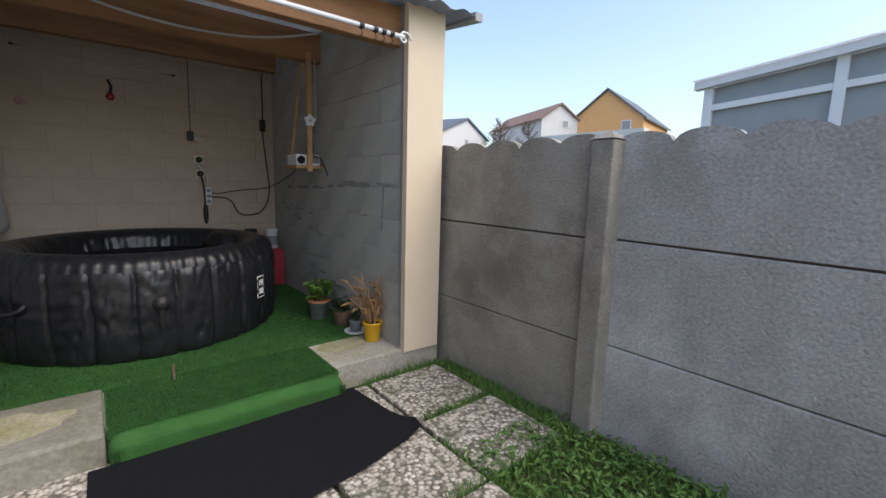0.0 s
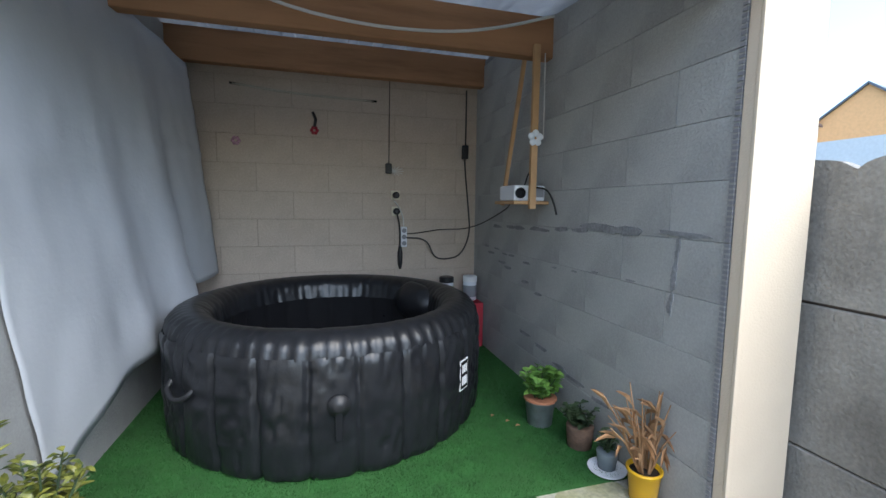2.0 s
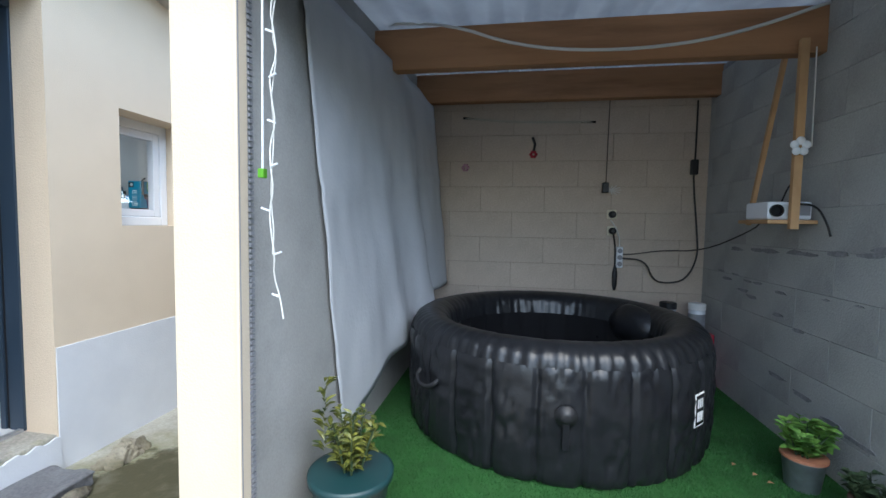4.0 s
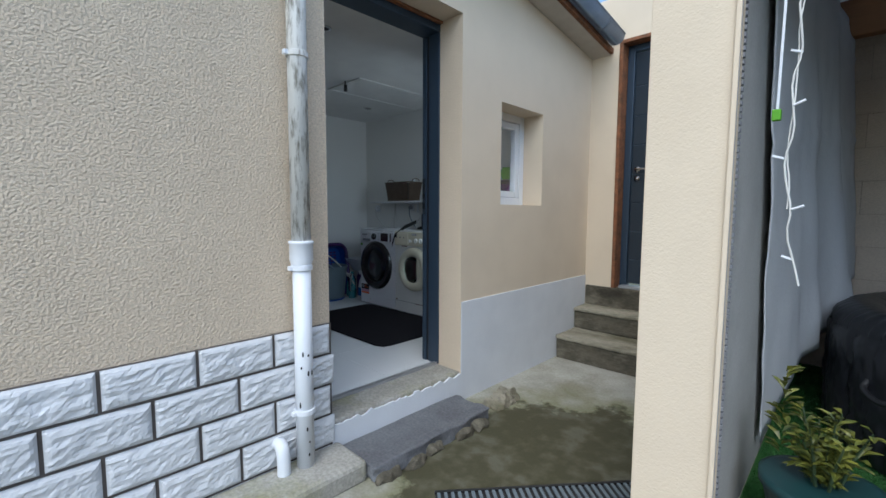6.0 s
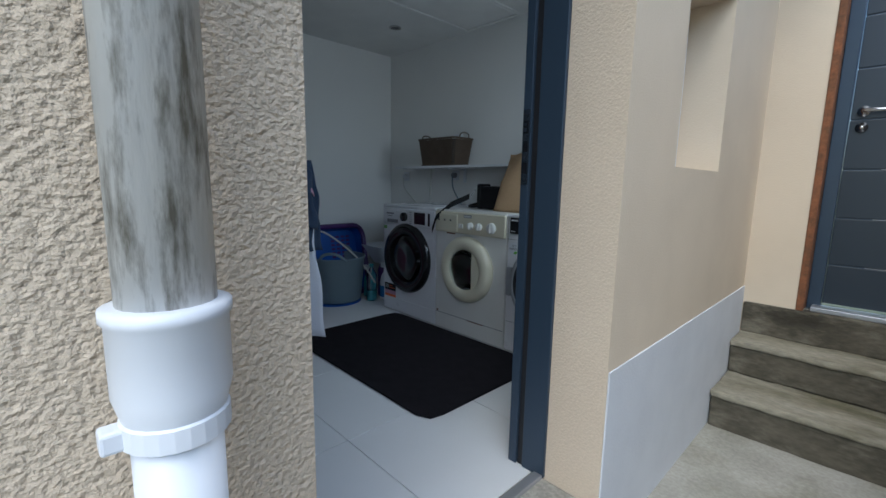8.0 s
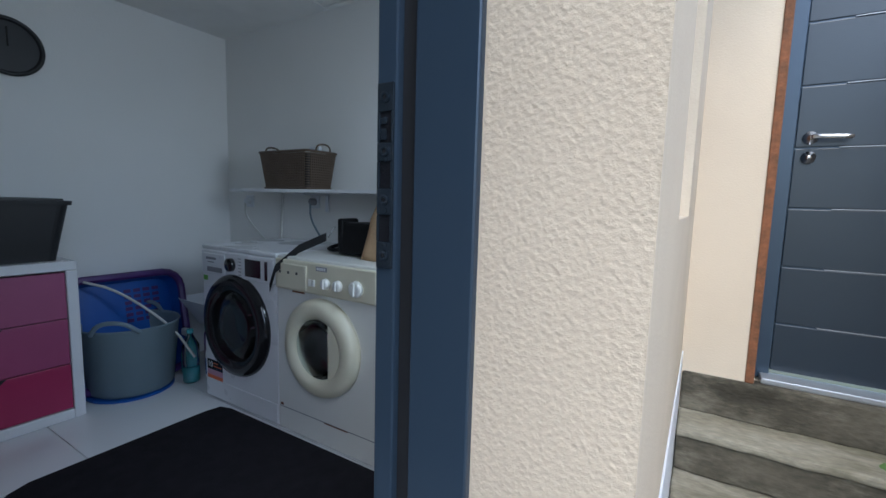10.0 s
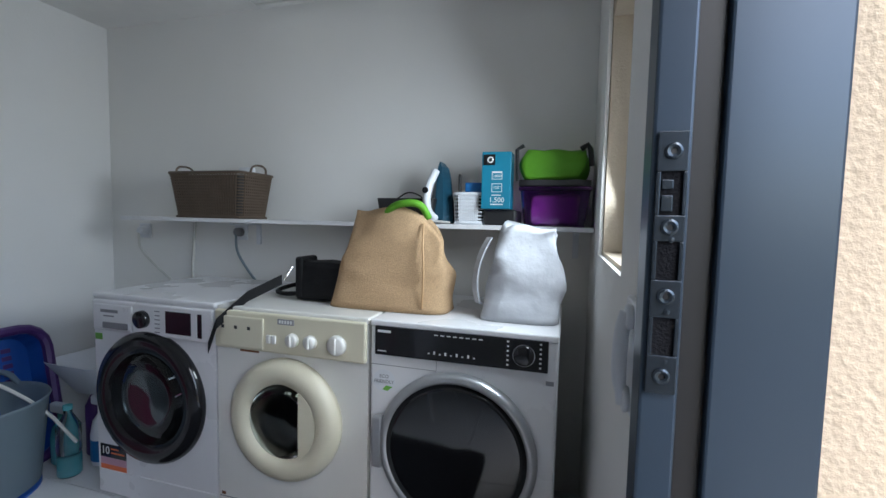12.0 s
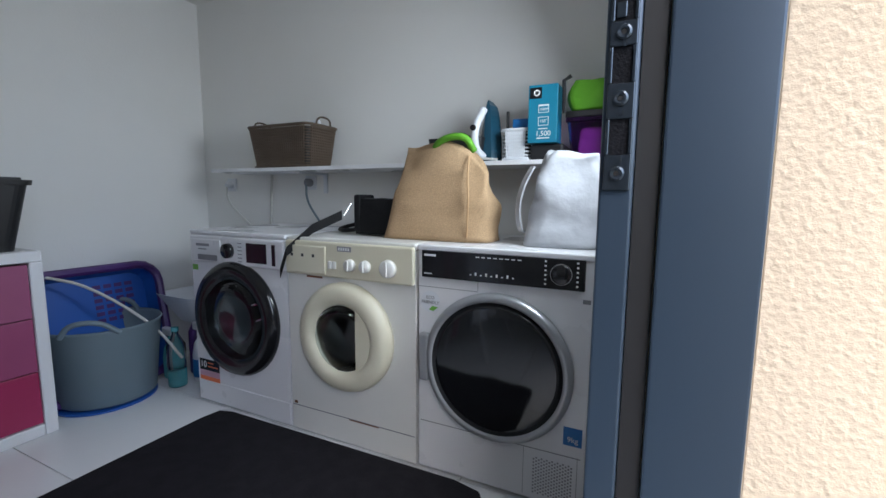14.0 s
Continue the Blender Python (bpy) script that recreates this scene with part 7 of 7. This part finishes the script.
# left side: dresser, basket, buckets, clock
dx0, dx1, dy0, dy1, dzt = -5.11, -4.7, 2.45, 3.2, 0.92
ds = thing("drawer_unit", (-4.9, 2.8, LZ0), "white chest with pink graded drawer fronts", "chest of drawers")
part("carcass", boxes(((dx0, dy0, dzt - 0.045), (dx1, dy1, dzt)), ((dx0, dy1 - 0.045, LZ0), (dx1, dy1, dzt - 0.045)), ((dx0, dy0, LZ0), (dx1, dy0 + 0.045, dzt - 0.045)), ((dx0, dy0 + 0.045, LZ0), (dx1, dy1 - 0.045, LZ0 + 0.05)), ((dx0, dy0 + 0.045, LZ0 + 0.05), (dx0 + 0.01, dy1 - 0.045, dzt - 0.045)), bevel=0.006), APPL, ds)
n = 3
for k, m in enumerate((PINK_C, PINK_B, PINK_A)):
    a = LZ0 + 0.055 + k * 0.222
    d = part("drawer", box((dx1 - 0.03, dy0 + 0.048, a), (dx1 - 0.004, dy1 - 0.048, a + 0.218), 0.003), m, ds)
    part("grip_slot", prism([(dy0 + 0.22, a + 0.2185), (dy0 + 0.48, a + 0.2185), (dy0 + 0.45, a + 0.19), (dy0 + 0.25, a + 0.19)], "x", dx1 - 0.0045, dx1 - 0.0035), BLKM, d)
bk2 = thing("laundry_basket", (-4.9, 2.9, dzt), "black plastic laundry basket on the chest", "basket")
part("tub", tapered(-4.9, 2.86, dzt + 0.001, dzt + 0.27, 0.3, 0.58, 0.36, 0.68, 0.05, 0.006), BLKM, bk2, smooth=False)
part("rim", tapered(-4.9, 2.86, dzt + 0.262, dzt + 0.282, 0.38, 0.7, 0.385, 0.705, 0.05, 0.03), BLKM, bk2)
gt2 = thing("flexible_tub", (-4.86, 3.47, LZ0), "grey-blue flexible plastic laundry tub with handles", "tub")
part("bucket", lathe([(0.0, 0.0), (0.185, 0.0), (0.2, 0.012), (0.235, 0.36), (0.242, 0.37), (0.238, 0.378), (0.228, 0.36), (0.195, 0.015), (0, 0.012)], 48, Matrix.Translation((-4.86, 3.47, LZ0 + 0.014))), GREYTUB, gt2, smooth=True)
for sg in (-1, 1):
    part("handle", tube([(-4.86 + 0.1 * sg, 3.47 - 0.22 * sg, LZ0 + 0.375), (-4.86 + 0.15 * sg, 3.47 - 0.2 * sg, LZ0 + 0.44), (-4.86 + 0.22 * sg, 3.47 - 0.12 * sg, LZ0 + 0.44), (-4.86 + 0.235 * sg, 3.47 - 0.05 * sg, LZ0 + 0.375)], 0.012, 8, None, 2), GREYTUB, gt2, smooth=True)
solid("blue_lid", lathe([(0.2, 0.0), (0.21, 0.004), (0.21, 0.012), (0, 0.013)], 40, Matrix.Translation((-4.86, 3.46, LZ0))), BLUEP, "blue plastic lid under the tub", "lid")
vb = thing("folding_crate", (-5.06, 3.55, LZ0), "blue and violet plastic basket leaning on the wall", "basket")
bm = tapered(0, 0, 0, 0.1, 0.55, 0.56, 0.6, 0.6, 0.09, 0.012)
mv = pose(-5.02, 3.5, LZ0 + 0.31, 0, 80, 0)
bmesh.ops.transform(bm, matrix=mv, verts=bm.verts)
part("basin", bm, BLUEP, vb)
rp = []
for sx, sy, a0 in ((1, 1, 0), (-1, 1, 90), (-1, -1, 180), (1, -1, 270)):
    for q in range(5):
        a = radians(a0 + 22.5 * q)
        rp.append((sx * 0.2 + 0.1 * math.cos(a), sy * 0.2 + 0.1 * math.sin(a), 0.1))
bm = tube(rp + [rp[0]], 0.022, 8)
bmesh.ops.transform(bm, matrix=mv, verts=bm.verts)
part("rim", bm, VIOLETP, vb)
for i in range(6):
    for j in range(4):
        bm = box((-0.22 + 0.035 * i, 0.02 + 0.05 * j, 0.013), (-0.2 + 0.035 * i, 0.055 + 0.05 * j, 0.016))
        bmesh.ops.transform(bm, matrix=mv, verts=bm.verts)
        part("slot", bm, VIOLETP, vb)
part("white_cord", tube([(-4.96, 3.3, 0.77), (-4.86, 3.42, 0.72), (-4.72, 3.62, 0.5), (-4.6, 3.68, 0.32)], 0.007, 6, None, 2), WCABLE, vb)
for x, y, r, h, m, nm in ((-4.68, 3.7, 0.045, 0.22, LIQUID, "clear"), (-4.82, 3.765, 0.045, 0.2, LIQUID, "spray"), (-4.64, 3.82, 0.05, 0.24, PVC, "white")):
    b = thing("cleaning_bottle", (x, y, LZ0), {"clear": "clear bottle half full of turquoise cleaner", "spray": "turquoise trigger spray bottle with white top", "white": "white bottle of laundry cleaner"}[nm], "bottle", "cleaning bottles")
    z = LZ0
    M = Matrix.Translation((x, y, z))
    if nm == "clear":
        part("shell", lathe([(r * 0.9, 0.001), (r, 0.01), (r, h * 0.4), (r * 0.93, h * 0.45), (r, h * 0.5), (r, h), (r * 0.35, h + 0.06), (r * 0.35, h + 0.08)], 24, M), CLEAR, b, smooth=True)
        part("liquid", lathe([(r * 0.86, 0.006), (r * 0.94, 0.012), (r * 0.94, h * 0.38), (0, h * 0.38)], 24, M), LIQUID, b, smooth=True)
        part("cap", lathe([(r * 0.4, h + 0.075), (r * 0.4, h + 0.095), (0, h + 0.096)], 16, M), LIQUID, b)
    else:
        part("body", lathe([(r * 0.9, 0.001), (r, 0.01), (r, h * 0.6), (r * 0.8, h * 0.85), (r * 0.35, h), (r * 0.35, h + 0.03)], 24, M), m, b, smooth=True)
        part("trigger", box((x - 0.06, y - 0.016, z + h + 0.03), (x + 0.035, y + 0.016, z + h + 0.075), 0.01, 3), PVC, b)
        if nm == "white":
            part("label", lathe([(r + 0.0005, h * 0.1), (r + 0.001, h * 0.11), (r + 0.001, h * 0.5), (r + 0.0005, h * 0.51)], 24, M), BLUEST, b)
pv = thing("detergent_bottle", (-4.75, 3.87, LZ0), "purple detergent bottle behind the sprays", "bottle")
part("body", lathe([(0.04, 0.001), (0.045, 0.01), (0.045, 0.24), (0.02, 0.3)], 20, Matrix.Translation((-4.75, 3.87, LZ0))), VIOLETP, pv, smooth=True)
part("cap", lathe([(0.022, 0.3), (0.022, 0.34), (0, 0.345)], 16, Matrix.Translation((-4.75, 3.87, LZ0))), VIOLETP, pv)
bs2 = thing("wash_basin", (-4.86, 4.04, LZ0), "white plastic basin resting on a stand by the machine", "basin")
part("bowl", tapered(-4.80, 3.98, 0.44, 0.60, 0.2, 0.26, 0.36, 0.42, 0.06, 0.006), PVC, bs2)
part("stand", lathe([(0.1, LZ0 + 0.001), (0.1, LZ0 + 0.02), (0.06, LZ0 + 0.1), (0.06, 0.44)], 20, Matrix.Translation((-4.86, 4.04, 0))), PVC, bs2)
ck = thing("wall_clock", (LX0, 3.12, 1.94), "round black wall clock", "clock")
part("case", lathe([(0.135, 0.0), (0.14, 0.02), (0.13, 0.032), (0.12, 0.026), (0.118, 0.014), (0, 0.014)], 48, facing(LX0, 3.12, 1.94, "+x")), BLKM, ck, smooth=True)
part("face", lathe([(0.118, 0.015), (0, 0.016)], 40, facing(LX0, 3.12, 1.94, "+x")), FROST, ck, "dark grey dial")
part("pointer", box((LX0 + 0.018, 3.117, 1.94), (LX0 + 0.02, 3.123, 2.03)), BLK, ck)

# clothes drying near the door
rail = thing("clothes_rail", (-3.6, 2.3, LZ0), "white metal drying rail hung with clothes", "clothes rail")
part("bar", tube([(-3.55, 1.7, 1.22), (-3.55, 2.5, 1.22)], 0.01, 8), PVC, rail)
for y in (1.72, 2.46):
    part("leg", tube([(-3.75, y, LZ0 + 0.008), (-3.55, y, 1.22)], 0.009, 8), PVC, rail)
    part("leg", tube([(-3.35, y, LZ0 + 0.008), (-3.55, y, 1.22)], 0.009, 8), PVC, rail)


def draped(y0, y1, drop_f, drop_b, top, amp, seed, flare=0.0):
    def f(u, v):
        s = (v - 0.5) * 2
        dropped = abs(s) * (drop_f if s > 0 else drop_b)
        x = -3.55 + (0.035 + 0.06 * abs(s)) * (1 if s > 0 else -1) * min(1, abs(s) * 6)
        y = y0 + (y1 - y0) * u + flare * abs(s) * (u - 0.5)
        fold = amp * math.sin(u * 19 + seed) * min(1, abs(s) * 3) + amp * 1.2 * noise.noise((u * 5 + seed, v * 4, seed))
        return (x + fold, y + 0.03 * noise.noise((v * 6, u * 3, seed + 5)), top - dropped + 0.015 * math.sin(u * 7 + seed) - 0.10 * max(0, u - 0.6))
    return sheet(f, 36, 40, 0.004)


solid("white_shirt", draped(2.0, 2.55, 0.8, 0.5, 1.26, 0.024, 1.0, 0.06), SHIRT, "white cotton shirt hung over the rail", "shirt", smooth=True)
solid("denim_jacket", draped(2.05, 2.56, 0.3, 0.42, 1.285, 0.03, 3.0), DENIM, "dark denim jacket lying over the rail", "jacket", smooth=True)
solid("jeans", draped(2.3, 2.59, 0.4, 0.3, 1.275, 0.02, 6.0), DENIM, "dark blue jeans draped over the rail", "jeans", smooth=True)
solid("pink_towel", draped(2.42, 2.55, 0.06, 0.86, 1.19, 0.008, 9.0), PINKCLOTH, "pale pink towel hanging from the rail", "towel", smooth=True)
